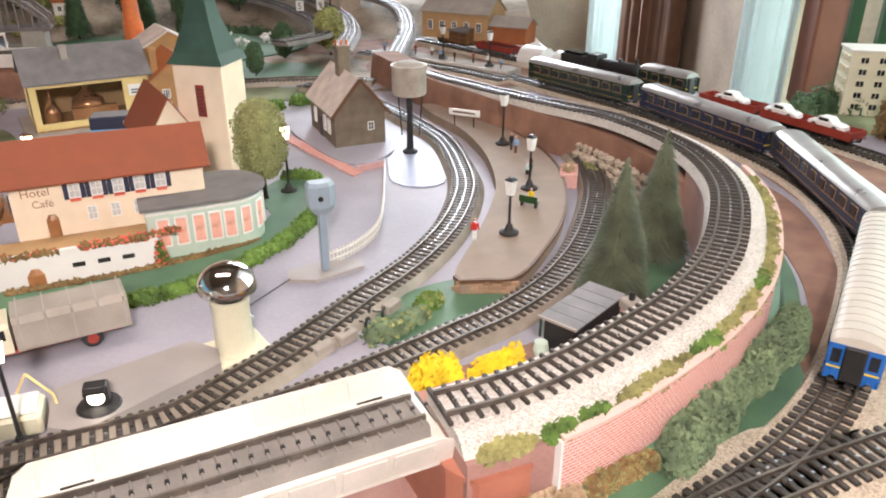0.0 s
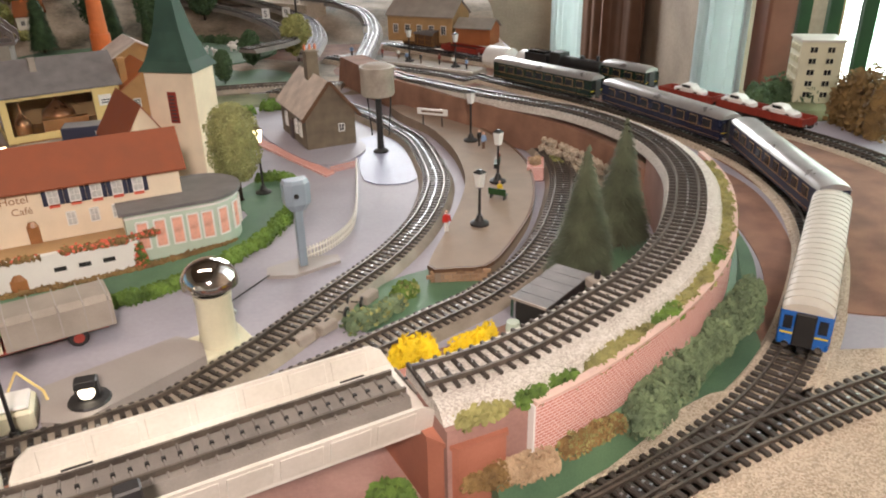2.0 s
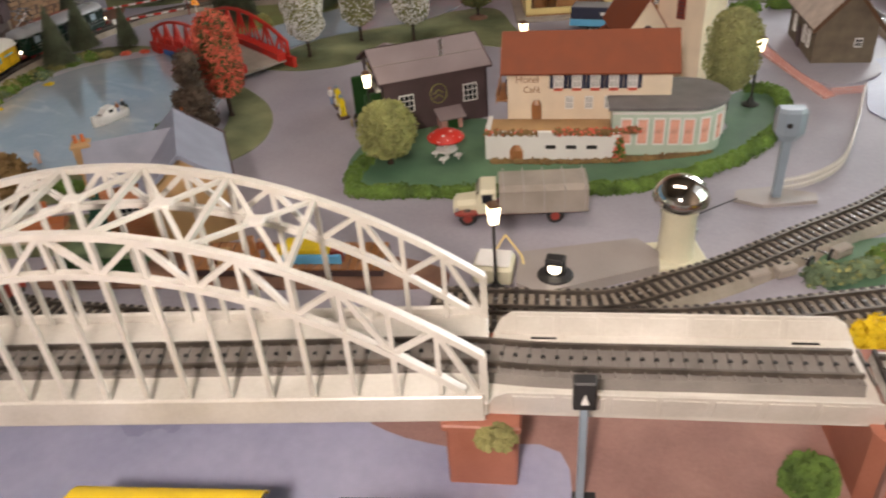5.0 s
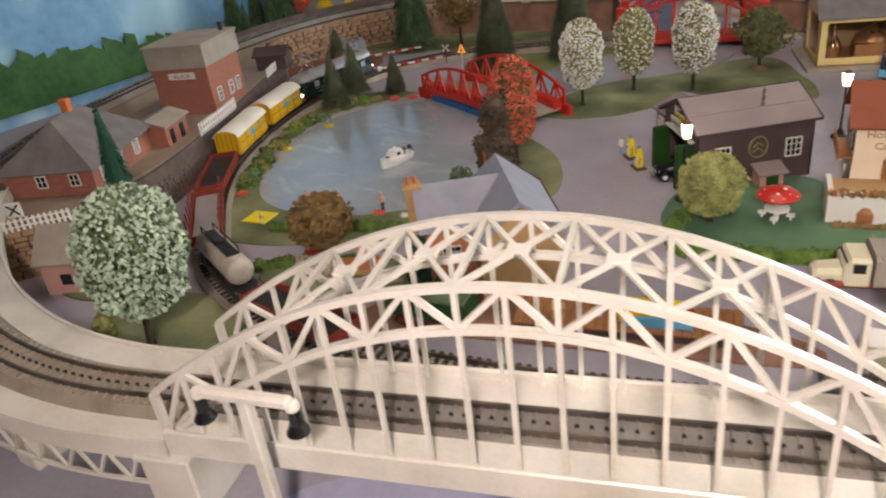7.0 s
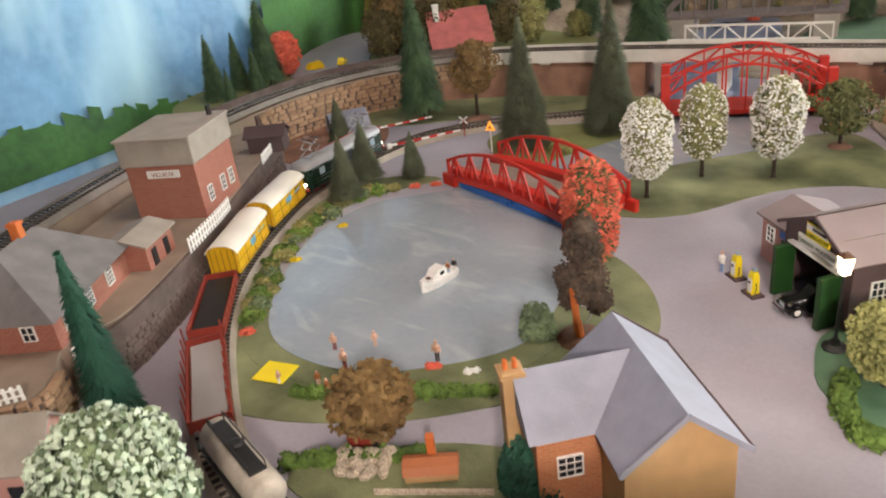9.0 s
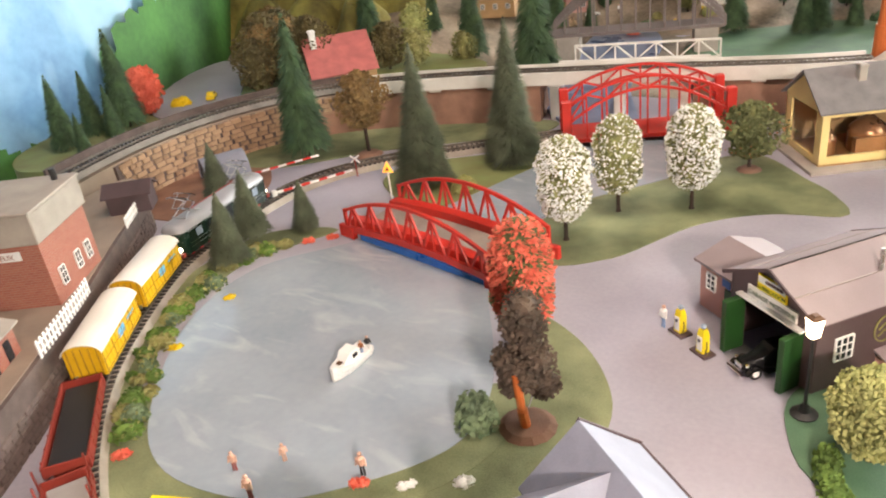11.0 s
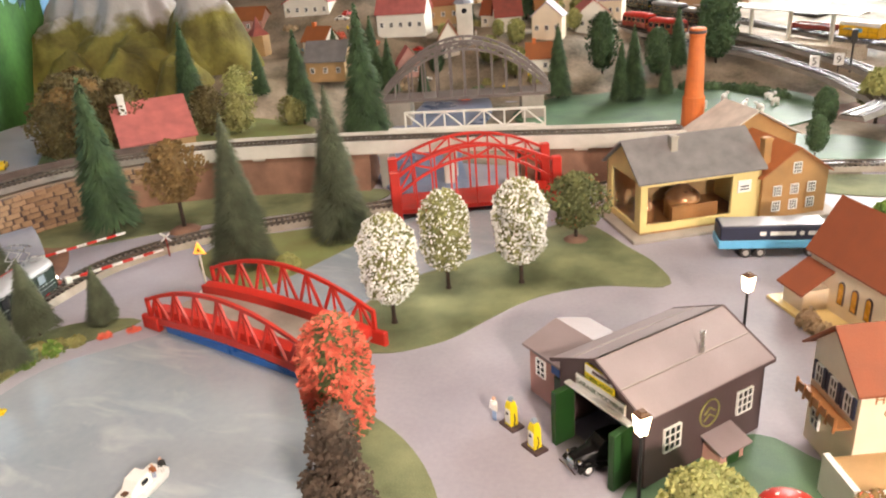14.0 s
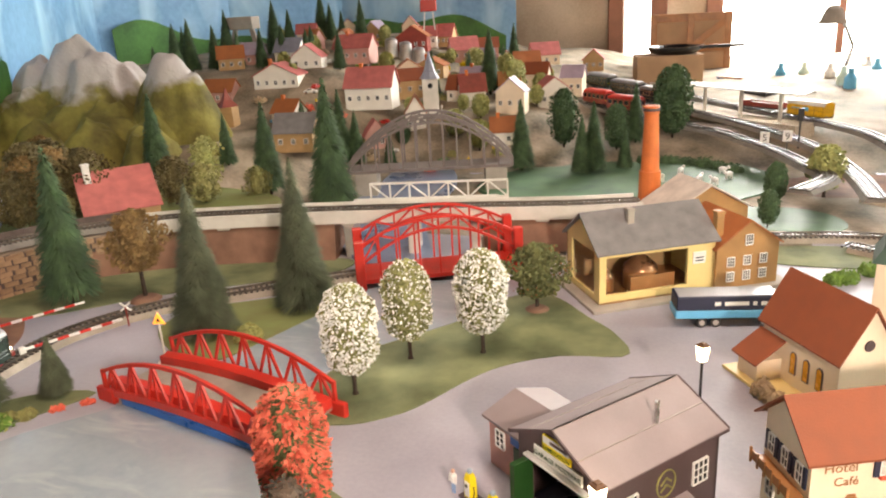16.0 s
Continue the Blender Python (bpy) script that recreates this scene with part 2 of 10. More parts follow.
M = dict(
    road=mat("painted_grey_road", (0.32, 0.305, 0.355), 0.60, 0.14, 9, 260, 0.12, col2=(0.40, 0.38, 0.43)),
    plinth=mat("painted_blue_grey_board", (0.24, 0.25, 0.36), 0.5, 0.15, 14, 300),
    grass=mat("painted_green_grass", (0.115, 0.165, 0.055), 0.85, 0.45, 16, 900, 0.6, col2=(0.29, 0.31, 0.16)),
    lawn=mat("blue_green_lawn_paint", (0.07, 0.17, 0.10), 0.6, 0.3, 20, 900, 0.4, col2=(0.13, 0.24, 0.13)),
    dry=mat("dry_yellow_grass", (0.30, 0.27, 0.10), 0.9, 0.3, 25, 900, 0.5, col2=(0.20, 0.25, 0.09)),
    water=painted_water("glossy_painted_water"),
    river=mat("blue_river_paint", (0.13, 0.18, 0.32), 0.3, 0.2, 10, 160, 0.1, col2=(0.25, 0.30, 0.42)),
    earth=mat("red_brown_earth", (0.24, 0.12, 0.08), 0.9, 0.25, 30, 800, 0.6, col2=(0.33, 0.18, 0.12)),
    pinkearth=mat("rosy_brown_earth_paint", (0.32, 0.17, 0.145), 0.8, 0.2, 25, 500, 0.3, col2=(0.42, 0.25, 0.21)),
    lilac=mat("lilac_blue_river_paint", (0.33, 0.34, 0.50), 0.3, 0.15, 12, 160, 0.1, col2=(0.45, 0.45, 0.58)),
    sand=gravel("pale_sand_ballast", ((0.26, 0.20, 0.14), (0.50, 0.42, 0.32), (0.70, 0.62, 0.50)), 950.0, 0.95, 0.6),
    ballast=gravel("speckled_grey_ballast", ((0.30, 0.27, 0.23), (0.55, 0.51, 0.46), (0.74, 0.71, 0.66)), 1150.0, 0.95, 0.55),
    terra=mat("terracotta_plastic", (0.36, 0.125, 0.075), 0.5, 0.14, 40, 700, 0.12, col2=(0.44, 0.18, 0.12)),
    pinkroof=mat("faded_pink_roof_tiles", (0.46, 0.13, 0.12), 0.65, 0.16, 60, 900, 0.2),
    lilacroof=mat("lilac_grey_roof", (0.40, 0.33, 0.42), 0.6, 0.12, 60, 900, 0.2),
    bench=mat("worn_brown_bench", (0.17, 0.105, 0.06), 0.7, 0.3, 14, 300, 0.2, col2=(0.30, 0.21, 0.14)),
    olive=mat("dark_olive_leaves", (0.085, 0.105, 0.035), 0.85, 0.35, 70, 900, 0.4, col2=(0.19, 0.20, 0.075)),
    garageroof=mat("mauve_brown_sheet_roof", (0.255, 0.205, 0.210), 0.58, 0.10, 30, 900, 0.12),
    mtrack=mat("tinplate_track_bed", (0.27, 0.23, 0.18), 0.45, 0.2, 40, 900, 0.2, col2=(0.38, 0.33, 0.27)),
    mgrey=mat("grey_tin_track_bed", (0.215, 0.195, 0.175), 0.82, 0.2, 40, 900, 0.2),
    sleeper=mat("black_brown_sleeper", (0.040, 0.032, 0.026), 0.55, 0.3, 200, 1500, 0.3, rnd=0.3),
    rail=mat("worn_dark_steel_rail", (0.11, 0.10, 0.09), 0.45, 0.25, 60, 1200, 0.1, metal=0.7, col2=(0.24, 0.20, 0.165)),
    steel=mat("bright_steel", (0.5, 0.5, 0.5), 0.28, 0.1, 60, 900, 0.05, metal=1.0),
    chrome=mat("polished_chrome", (0.75, 0.73, 0.70), 0.06, 0.03, 60, 900, 0.0, metal=1.0),
    cream=mat("cream_enamelled_tin", (0.67, 0.63, 0.55), 0.34, 0.14, 25, 500, 0.05, col2=(0.77, 0.74, 0.68)),
    ivory=mat("ivory_plastic", (0.68, 0.65, 0.48), 0.35, 0.08, 30, 500, 0.05),
    whitep=mat("white_plastic", (0.78, 0.77, 0.74), 0.45, 0.06, 30, 600, 0.08),
    wroof=mat("off_white_roof_paint", (0.74, 0.70, 0.62), 0.4, 0.08, 30, 600, 0.05),
    yellow=mat("yellow_lithographed_tin", (0.72, 0.42, 0.015), 0.32, 0.10, 60, 700, 0.05),
    yellowp=mat("yellow_paint", (0.80, 0.56, 0.02), 0.4, 0.1, 60, 700, 0.05),
    brownline=mat("brown_line_paint", (0.30, 0.14, 0.02), 0.5, 0.1),
    blue=mat("dark_blue_lacquer", (0.006, 0.012, 0.036), 0.25, 0.15, 60, 700, 0.04),
    bluebr=mat("bright_blue_paint", (0.02, 0.12, 0.42), 0.3, 0.12, 60, 700, 0.04),
    lacewin=mat("lace_curtained_window", (0.52, 0.52, 0.50), 0.3, 0.25, 260, 900, 0.0),
    tank=mat("rusty_cream_tank_paint", (0.42, 0.36, 0.29), 0.6, 0.3, 50, 700, 0.2, col2=(0.56, 0.50, 0.42)),
    lblue=mat("light_blue_paint", (0.12, 0.42, 0.68), 0.4, 0.1),
    navy=mat("navy_tarpaulin", (0.018, 0.022, 0.05), 0.6, 0.15, 60, 700, 0.2),
    green=mat("dark_green_lacquer", (0.009, 0.026, 0.017), 0.25, 0.15, 60, 700, 0.04),
    silver=mat("brushed_silver_roof", (0.44, 0.43, 0.42), 0.32, 0.2, 30, 900, 0.05, metal=0.5),
    greyroof=mat("grey_loco_roof_paint", (0.29, 0.29, 0.30), 0.4, 0.1, 40, 800, 0.05),
    beigeroof=mat("beige_coach_roof", (0.48, 0.45, 0.39), 0.45, 0.08, 40, 800, 0.05),
    black=mat("matt_black_paint", (0.018, 0.017, 0.017), 0.5, 0.25, 60, 900, 0.1),
    gloss=mat("gloss_black_paint", (0.010, 0.010, 0.011), 0.15, 0.2, 60, 900, 0.0),
    dark=mat("dark_window_glazing", (0.02, 0.022, 0.026), 0.12, 0.2, 60, 900, 0.0),
    red=mat("bright_red_paint", (0.52, 0.028, 0.018), 0.4, 0.12, 50, 700, 0.06),
    redw=mat("red_wagon_paint", (0.26, 0.035, 0.022), 0.45, 0.18, 50, 700, 0.06),
    wheelred=mat("red_wheel", (0.5, 0.02, 0.03), 0.4, 0.1),
    white=mat("white_wall_paint", (0.78, 0.74, 0.66), 0.6, 0.06, 40, 700, 0.1),
    creamw=mat("cream_plaster", (0.78, 0.66, 0.50), 0.65, 0.07, 40, 700, 0.15),
    mint=mat("pale_mint_plastic", (0.50, 0.60, 0.50), 0.4, 0.06, 40, 700, 0.05),
    tile=mat("red_brown_roof_tiles", (0.235, 0.062, 0.024), 0.70, 0.08, 60, 900, 0.3),
    tiledk=mat("dark_red_roof", (0.24, 0.05, 0.035), 0.6, 0.2, 60, 900, 0.3),
    orangeroof=mat("orange_brown_roof", (0.34, 0.11, 0.035), 0.6, 0.12, 50, 900, 0.2),
    slate=mat("grey_slate_roof", (0.16, 0.15, 0.15), 0.6, 0.2, 60, 900, 0.4, rnd=0.15),
    bluslate=mat("blue_grey_roof", (0.24, 0.25, 0.31), 0.55, 0.12, 60, 900, 0.2),
    palero=mat("pale_weathered_roof", (0.58, 0.51, 0.45), 0.7, 0.18, 60, 900, 0.4),
    taupe=mat("taupe_corrugated_roof", (0.26, 0.215, 0.20), 0.55, 0.12, 40, 900, 0.2),
    choc=mat("dark_brown_boards", (0.078, 0.049, 0.051), 0.55, 0.2, 40, 900, 0.2),
    stone=mat("brown_stone", (0.24, 0.135, 0.080), 0.8, 0.3, 70, 900, 0.5, rnd=0.6, col2=(0.42, 0.27, 0.165)),
    greystone=mat("grey_brown_stone", (0.105, 0.075, 0.066), 0.8, 0.3, 70, 900, 0.5, rnd=0.4),
    stwall=mat("dark_taupe_brick", (0.17, 0.135, 0.095), 0.75, 0.2, 80, 1200, 0.3),
    brick=mat("salmon_red_brick", (0.50, 0.20, 0.16), 0.7, 0.2, 60, 900, 0.3, rnd=0.5),
    mortar=mat("pale_mortar", (0.62, 0.44, 0.38), 0.8, 0.1),
    redbrick=brick_mat("red_brick_paper", (0.30, 0.085, 0.06), (0.36, 0.12, 0.08), (0.34, 0.18, 0.13), 0.006, 0.0022),
    orbrick=brick_mat("orange_brick_paper", (0.40, 0.13, 0.05), (0.46, 0.17, 0.07), (0.42, 0.22, 0.12), 0.006, 0.0022),
    concrete=mat("weathered_concrete", (0.33, 0.29, 0.25), 0.8, 0.15, 40, 900, 0.3),
    platform=mat("brown_grey_platform", (0.27, 0.205, 0.155), 0.75, 0.12, 40, 900, 0.2),
    tan=mat("tan_card_wall", (0.42, 0.26, 0.12), 0.7, 0.1, 60, 1000, 0.2),
    ochre=mat("ochre_brick_wall", (0.36, 0.19, 0.07), 0.7, 0.12, 60, 1000, 0.3),
    lyellow=mat("pale_yellow_plastic", (0.74, 0.58, 0.25), 0.45, 0.06),
    pinkw=mat("pink_plaster", (0.52, 0.28, 0.24), 0.7, 0.1),
    wood=mat("varnished_wood", (0.34, 0.15, 0.055), 0.4, 0.2, 50, 800, 0.2),
    copper=mat("copper_kettle", (0.42, 0.20, 0.10), 0.3, 0.15, 60, 800, 0.05, metal=0.7),
    chim=mat("orange_chimney_brick", (0.58, 0.15, 0.035), 0.6, 0.15, 60, 900, 0.2),
    steeple=mat("green_copper_spire", (0.028, 0.066, 0.048), 0.5, 0.18, 60, 900, 0.2),
    sigblue=mat("blue_grey_enamel", (0.26, 0.32, 0.38), 0.35, 0.08),
    greyslab=mat("warm_grey_plastic", (0.33, 0.30, 0.28), 0.4, 0.08, 30, 600, 0.08),
    bark=mat("dark_bark", (0.045, 0.028, 0.018), 0.9, 0.3, 120, 900, 0.6),
    cone=mat("olive_grey_bristles", (0.085, 0.105, 0.060), 0.8, 0.3, 60, 900, 0.2, col2=(0.170, 0.190, 0.115)),
    fir=mat("dark_green_needles", (0.037, 0.088, 0.041), 0.8, 0.35, 60, 900, 0.2, col2=(0.102, 0.178, 0.076)),
    bluefir=mat("blue_green_needles", (0.014, 0.075, 0.045), 0.8, 0.3, 60, 900, 0.2),
    leaf=mat("yellow_green_leaves", (0.27, 0.30, 0.085), 0.8, 0.35, 80, 900, 0.3, col2=(0.50, 0.50, 0.19)),
    leafm=mat("muted_green_leaves", (0.221, 0.230, 0.085), 0.8, 0.3, 80, 900, 0.3, col2=(0.408, 0.408, 0.170)),
    hedge=mat("hedge_green_foam", (0.085, 0.175, 0.028), 0.9, 0.4, 60, 900, 0.5, col2=(0.20, 0.33, 0.06)),
    ivy=mat("grey_green_foliage", (0.120, 0.184, 0.104), 0.85, 0.35, 60, 900, 0.4, col2=(0.224, 0.304, 0.160)),
    moss=mat("olive_lichen", (0.247, 0.234, 0.085), 0.9, 0.3, 60, 900, 0.5, col2=(0.403, 0.377, 0.143)),
    rust=mat("autumn_brown_leaves", (0.195, 0.111, 0.039), 0.85, 0.35, 70, 900, 0.4, col2=(0.325, 0.208, 0.078)),
    redleaf=mat("coral_red_leaves", (0.74, 0.105, 0.06), 0.75, 0.15, 80, 900, 0.3, col2=(0.86, 0.22, 0.14)),
    blackleaf=mat("black_brown_foliage", (0.055, 0.038, 0.026), 0.9, 0.4, 90, 900, 0.5, col2=(0.15, 0.105, 0.075)),
    blossom=mat("white_blossom", (0.80, 0.80, 0.76), 0.7, 0.06),
    paleleaf=mat("silver_green_leaves", (0.45, 0.55, 0.42), 0.7, 0.25, 90, 900, 0.3),
    lich=mat("straw_lichen", (0.42, 0.27, 0.15), 0.9, 0.3, 60, 900, 0.5, col2=(0.60, 0.46, 0.30)),
    flowery=mat("yellow_lichen", (0.72, 0.52, 0.01), 0.8, 0.2, 60, 900, 0.4),
    pumpy=mat("pump_yellow", (0.85, 0.68, 0.02), 0.4, 0.06),
    dgreen=mat("dark_green_door", (0.012, 0.055, 0.010), 0.5, 0.2, 50, 600, 0.1),
    skin=mat("figure_skin_tone", (0.62, 0.38, 0.28), 0.6, 0.05),
    denim=mat("figure_blue", (0.22, 0.32, 0.50), 0.6, 0.05),
    ib=mat("brown_grey_steelwork", (0.16, 0.13, 0.12), 0.5, 0.15),
    card=mat("brown_cardboard", (0.42, 0.27, 0.16), 0.8, 0.1, 20, 300, 0.1),
    room=mat("worn_plaster_wall", (0.50, 0.38, 0.27), 0.85, 0.25, 5, 120, 0.2, col2=(0.66, 0.54, 0.42)),
    curtain=mat("brown_curtain_cloth", (0.20, 0.105, 0.065), 0.9, 0.15, 12, 500, 0.2),
    lace=net_cloth("pale_blue_net_curtain", (0.74, 0.79, 0.80)),
    frame=mat("brown_window_frame", (0.24, 0.10, 0.06), 0.5, 0.15, 20, 500, 0.1),
    floor=mat("brown_room_floor", (0.16, 0.10, 0.06), 0.6, 0.2, 4, 100, 0.1),
    boatw=mat("boat_white_gloss", (0.80, 0.79, 0.76), 0.3, 0.04),
    lampglow=mat("lit_lamp_glass", (1.0, 0.78, 0.50), 0.5, 0.0, emit=9.0, bump=0),
    lampface=mat("lit_lamp_diffuser", (1.0, 0.88, 0.70), 0.5, 0.0, emit=3.0, bump=0),
    bulb=mat("lit_signal_bulb", (1.0, 0.86, 0.66), 0.5, 0.0, emit=5.0, bump=0),
    warmwin=mat("lit_cafe_window", (0.70, 0.36, 0.27), 0.3, 0.25, 120, 700, emit=0.16),
    orwin=mat("orange_stained_glass", (0.65, 0.30, 0.03), 0.25, 0.15, 200, 900),
    gbrown=mat("brown_roof_trim", (0.12, 0.06, 0.03), 0.6, 0.15),
)
CLEAR = glass("clear_display_glass")


# ---- room shell ----
def board(name, pts, z0, z1, material, label, th=0.012, kind="structure"):
    b = B()
    sweep(b, [Vector((x, y, 0)) for x, y in pts], [(-th, z0), (th, z0), (th, z1), (-th, z1)])
    return single(name, b, material, label, name, kind=kind)


single("floor", B().box(-3.2, -2.6, -0.86, 1.2, 3.6, -0.82), M["floor"], "brown wooden floor of the room below the layout", "floor", kind="structure")
# ceiling is out of view; its dark brown is chosen to weaken bounce light
single("ceiling", B().box(-3.2, -2.6, 2.35, 1.2, 3.6, 2.42), M["floor"], "unseen ceiling of the room, kept dark to cut bounced light", "ceiling", kind="structure")
single("wall_west", B().box(-3.2, -2.6, -0.82, -3.1, 3.6, 2.35), M["room"], "worn tan plaster wall of the room", "wall", kind="structure")
single("wall_south", B().box(-3.1, -2.6, -0.82, 1.2, -2.5, 2.35), M["room"], "worn tan plaster wall of the room", "wall", kind="structure")
EX = 0.66
be = B()
for y0, y1, z0, z1 in ((-2.5, 0.5, -0.82, 2.35), (1.30, 1.345, -0.82, 2.35), (1.50, 2.60, -0.82, 2.35), (3.05, 3.6, -0.82, 2.35), (0.5, 1.30, -0.82, -0.06), (0.5, 1.30, 1.1, 2.35), (1.345, 1.50, -0.82, -0.3), (1.345, 1.50, 1.1, 2.35), (2.60, 3.05, -0.82, -0.4), (2.60, 3.05, 1.1, 2.35)):
    be.box(EX, y0, z0, EX + 0.1, y1, z1)
single("wall_east", be, M["room"], "worn tan plaster wall with tall bright windows", "wall", kind="structure")
bn = B()
for x0, x1, z0, z1 in ((-3.1, -0.72, -0.82, 2.35), (-0.56, -0.36, -0.82, 2.35), (0.5, EX, -0.82, 2.35), (-0.72, -0.56, -0.82, 0.02), (-0.72, -0.56, 1.2, 2.35), (-0.36, 0.5, -0.82, 0.0), (-0.36, 0.5, 1.2, 2.35)):
    bn.box(x0, 3.2, z0, x1, 3.3, z1)
single("wall_north", bn, M["room"], "worn tan plaster wall with bright windows", "wall", kind="structure")


def sky_card(name, m, w, h, cols, label):
    """Plain glowing daylight with blurred garden green, far outside a window."""
    ma = bpy.data.materials.new(name)
    ma.use_nodes = True
    n, link = ma.node_tree.nodes, ma.node_tree.links.new
    s = n["Principled BSDF"]
    tc, t, r = n.new("ShaderNodeTexCoord"), n.new("ShaderNodeTexNoise"), n.new("ShaderNodeValToRGB")
    t.inputs["Scale"].default_value, t.inputs["Detail"].default_value = 5.0, 4
    r.color_ramp.elements[0].color, r.color_ramp.elements[1].color = (*cols[0], 1), (*cols[1], 1)
    r.color_ramp.elements[0].position, r.color_ramp.elements[1].position = 0.40, 0.58
    link(tc.outputs["Object"], t.inputs["Vector"]), link(t.outputs["Fac"], r.inputs["Fac"])
    link(r.outputs[0], s.inputs["Emission Color"])
    s.inputs["Emission Strength"].default_value = 6.5
    s.inputs["Base Color"].default_value = (0.1, 0.1, 0.1, 1)
    return single("backdrop", B().box(-w / 2, 0, -h / 2, w / 2, 0.01, h / 2), ma, label, "backdrop", kind="structure", m=m)


sky_card("garden_light", pose(1.9, 1.9, 0.5, 0, 0, -90), 2.6, 2.4, ((0.30, 0.62, 0.44), (1.0, 1.0, 0.97)), "bright blurred garden outside the window")
sky_card("yard_light", pose(0.0, 4.0, 0.6, 0, 0, 0), 3.2, 2.4, ((0.75, 0.82, 0.80), (1.0, 1.0, 1.0)), "bright overexposed daylight outside the windows")


def window_frame(name, m, w, h, nx, bars, label):
    e = thing(name, label, "window", kind="structure")
    e.matrix_world = m
    b = B()
    for x in (0, w):
        b.box(x - 0.03, -0.02, 0, x + 0.03, 0.05, h, 0.004)
    for z in (0.0, h):
        b.box(0, -0.018, z - 0.03, w, 0.048, z + 0.03, 0.004)
    part("window_frame", b, M["frame"], e)
    for i in range(1, nx):
        part("bar", B().box(w * i / nx - bars, 0.0, 0.03, w * i / nx + bars, 0.02, h - 0.03), M["dgreen"] if bars < 0.01 else M["frame"], e)
    return e


window_frame("window_1", pose(EX, 1.30, -0.06, 0, 0, -90), 0.80, 1.16, 9, 0.005, "tall brown window with thin green bars")
window_frame("window_2", pose(-0.36, 3.2, 0.0), 0.86, 1.2, 2, 0.012, "bright window with a pale frame")
window_frame("window_3", pose(-0.72, 3.2, 0.02), 0.16, 1.18, 1, 0.012, "narrow bright window")


def curtain(y0, y1, material, label, waves, z0=-0.4, z1=1.5, x=EX - 0.035):
    line = [Vector((x + 0.014 * math.sin(waves * 6.283 * i / 60) + 0.004 * math.sin(i * 1.7), y0 + (y1 - y0) * i / 60, 0)) for i in range(61)]
    b = B()
    sweep(b, line, [(-0.002, z0), (0.002, z0), (0.002, z1), (-0.002, z1)])
    single("curtain", b, material, label, "curtain", smooth=True)


curtain(1.335, 1.525, M["lace"], "pale blue net curtain hanging in folds", 3)
curtain(1.95, 2.55, M["curtain"], "dark brown curtain hanging in folds", 5)
curtain(2.56, 3.1, M["lace"], "pale net curtain hanging in folds", 5)

# ---- ground of the layout ----
single("ground", B().prism([(-1.46, -0.5), (0.6, -0.5), (0.6, 1.07), (0.47, 1.075), (0.42, 1.12), (0.35, 1.225), (0.27, 1.34), (0.235, 1.42), (0.22, 1.62), (-1.46, 1.62)], -0.04, 0.0), M["road"], "grey-lavender painted baseboard of the model railway", "ground", kind="structure")


def slab(name, ctrl, z0, z1, material, label, category, closed=True, kind="structure", step=0.012):
    poly = [(p.x, p.y) for p in spline(ctrl, step, True)[:-1]]
    return single(name, B().prism(poly, z0, z1), material, label, category, kind=kind)


slab("water", [(-0.858, 0.30), (-0.93, 0.40), (-0.942, 0.50), (-0.88, 0.585), (-0.84, 0.68), (-0.80, 0.80), (-0.76, 0.92), (-0.70, 0.99), (-0.62, 0.95), (-0.62, 0.85), (-0.70, 0.74), (-0.73, 0.64), (-0.70, 0.545), (-0.655, 0.47), (-0.625, 0.41), (-0.622, 0.355), (-0.66, 0.30), (-0.71, 0.262), (-0.79, 0.255)], 0, 0.0016, M["water"], "blue-grey glossy painted pond and stream", "water")
slab("grass", [(-0.86, 0.24), (-0.95, 0.32), (-1.00, 0.43), (-1.00, 0.56), (-0.92, 0.60), (-0.965, 0.50), (-0.93, 0.37), (-0.86, 0.29), (-0.78, 0.245), (-0.70, 0.252), (-0.63, 0.31), (-0.60, 0.37), (-0.60, 0.43), (-0.66, 0.50), (-0.715, 0.548), (-0.631, 0.52), (-0.58, 0.486), (-0.545, 0.437), (-0.54, 0.39), (-0.56, 0.34), (-0.585, 0.30), (-0.64, 0.24), (-0.72, 0.19), (-0.79, 0.18)], 0, 0.001, M["grass"], "green grassy shore around the pond", "grass")
slab("grass", [(-0.88, 0.29), (-0.80, 0.232), (-0.71, 0.238), (-0.64, 0.285), (-0.598, 0.35), (-0.603, 0.43), (-0.66, 0.40), (-0.70, 0.33), (-0.80, 0.31)], 0, 0.0013, M["grass"], "green grass edge along the pond", "grass")
slab("grass", [(-0.715, 0.60), (-0.66, 0.605), (-0.63, 0.625), (-0.61, 0.648), (-0.566, 0.728), (-0.51, 0.77), (-0.445, 0.785), (-0.46, 0.83), (-0.49, 0.865), (-0.56, 0.93), (-0.63, 0.86), (-0.70, 0.75), (-0.72, 0.66)], 0, 0.0012, M["grass"], "green lawn under the blossoming trees", "grass")
slab("grass", [(-0.80, 0.78), (-0.77, 0.85), (-0.80, 0.905), (-0.88, 0.85), (-0.95, 0.80), (-0.96, 0.74), (-0.90, 0.69), (-0.85, 0.68)], 0, 0.0014, M["dry"], "pale yellow-green grass beside the track", "grass")
slab("grass", [(-0.413, 0.41), (-0.385, 0.385), (-0.29, 0.43), (-0.19, 0.485), (-0.13, 0.56), (-0.098, 0.66), (-0.112, 0.755), (-0.15, 0.75), (-0.17, 0.69), (-0.15, 0.63), (-0.30, 0.55), (-0.37, 0.57), (-0.44, 0.50), (-0.435, 0.44)], 0, 0.0012, M["lawn"], "blue-green lawn around the cafe", "grass")
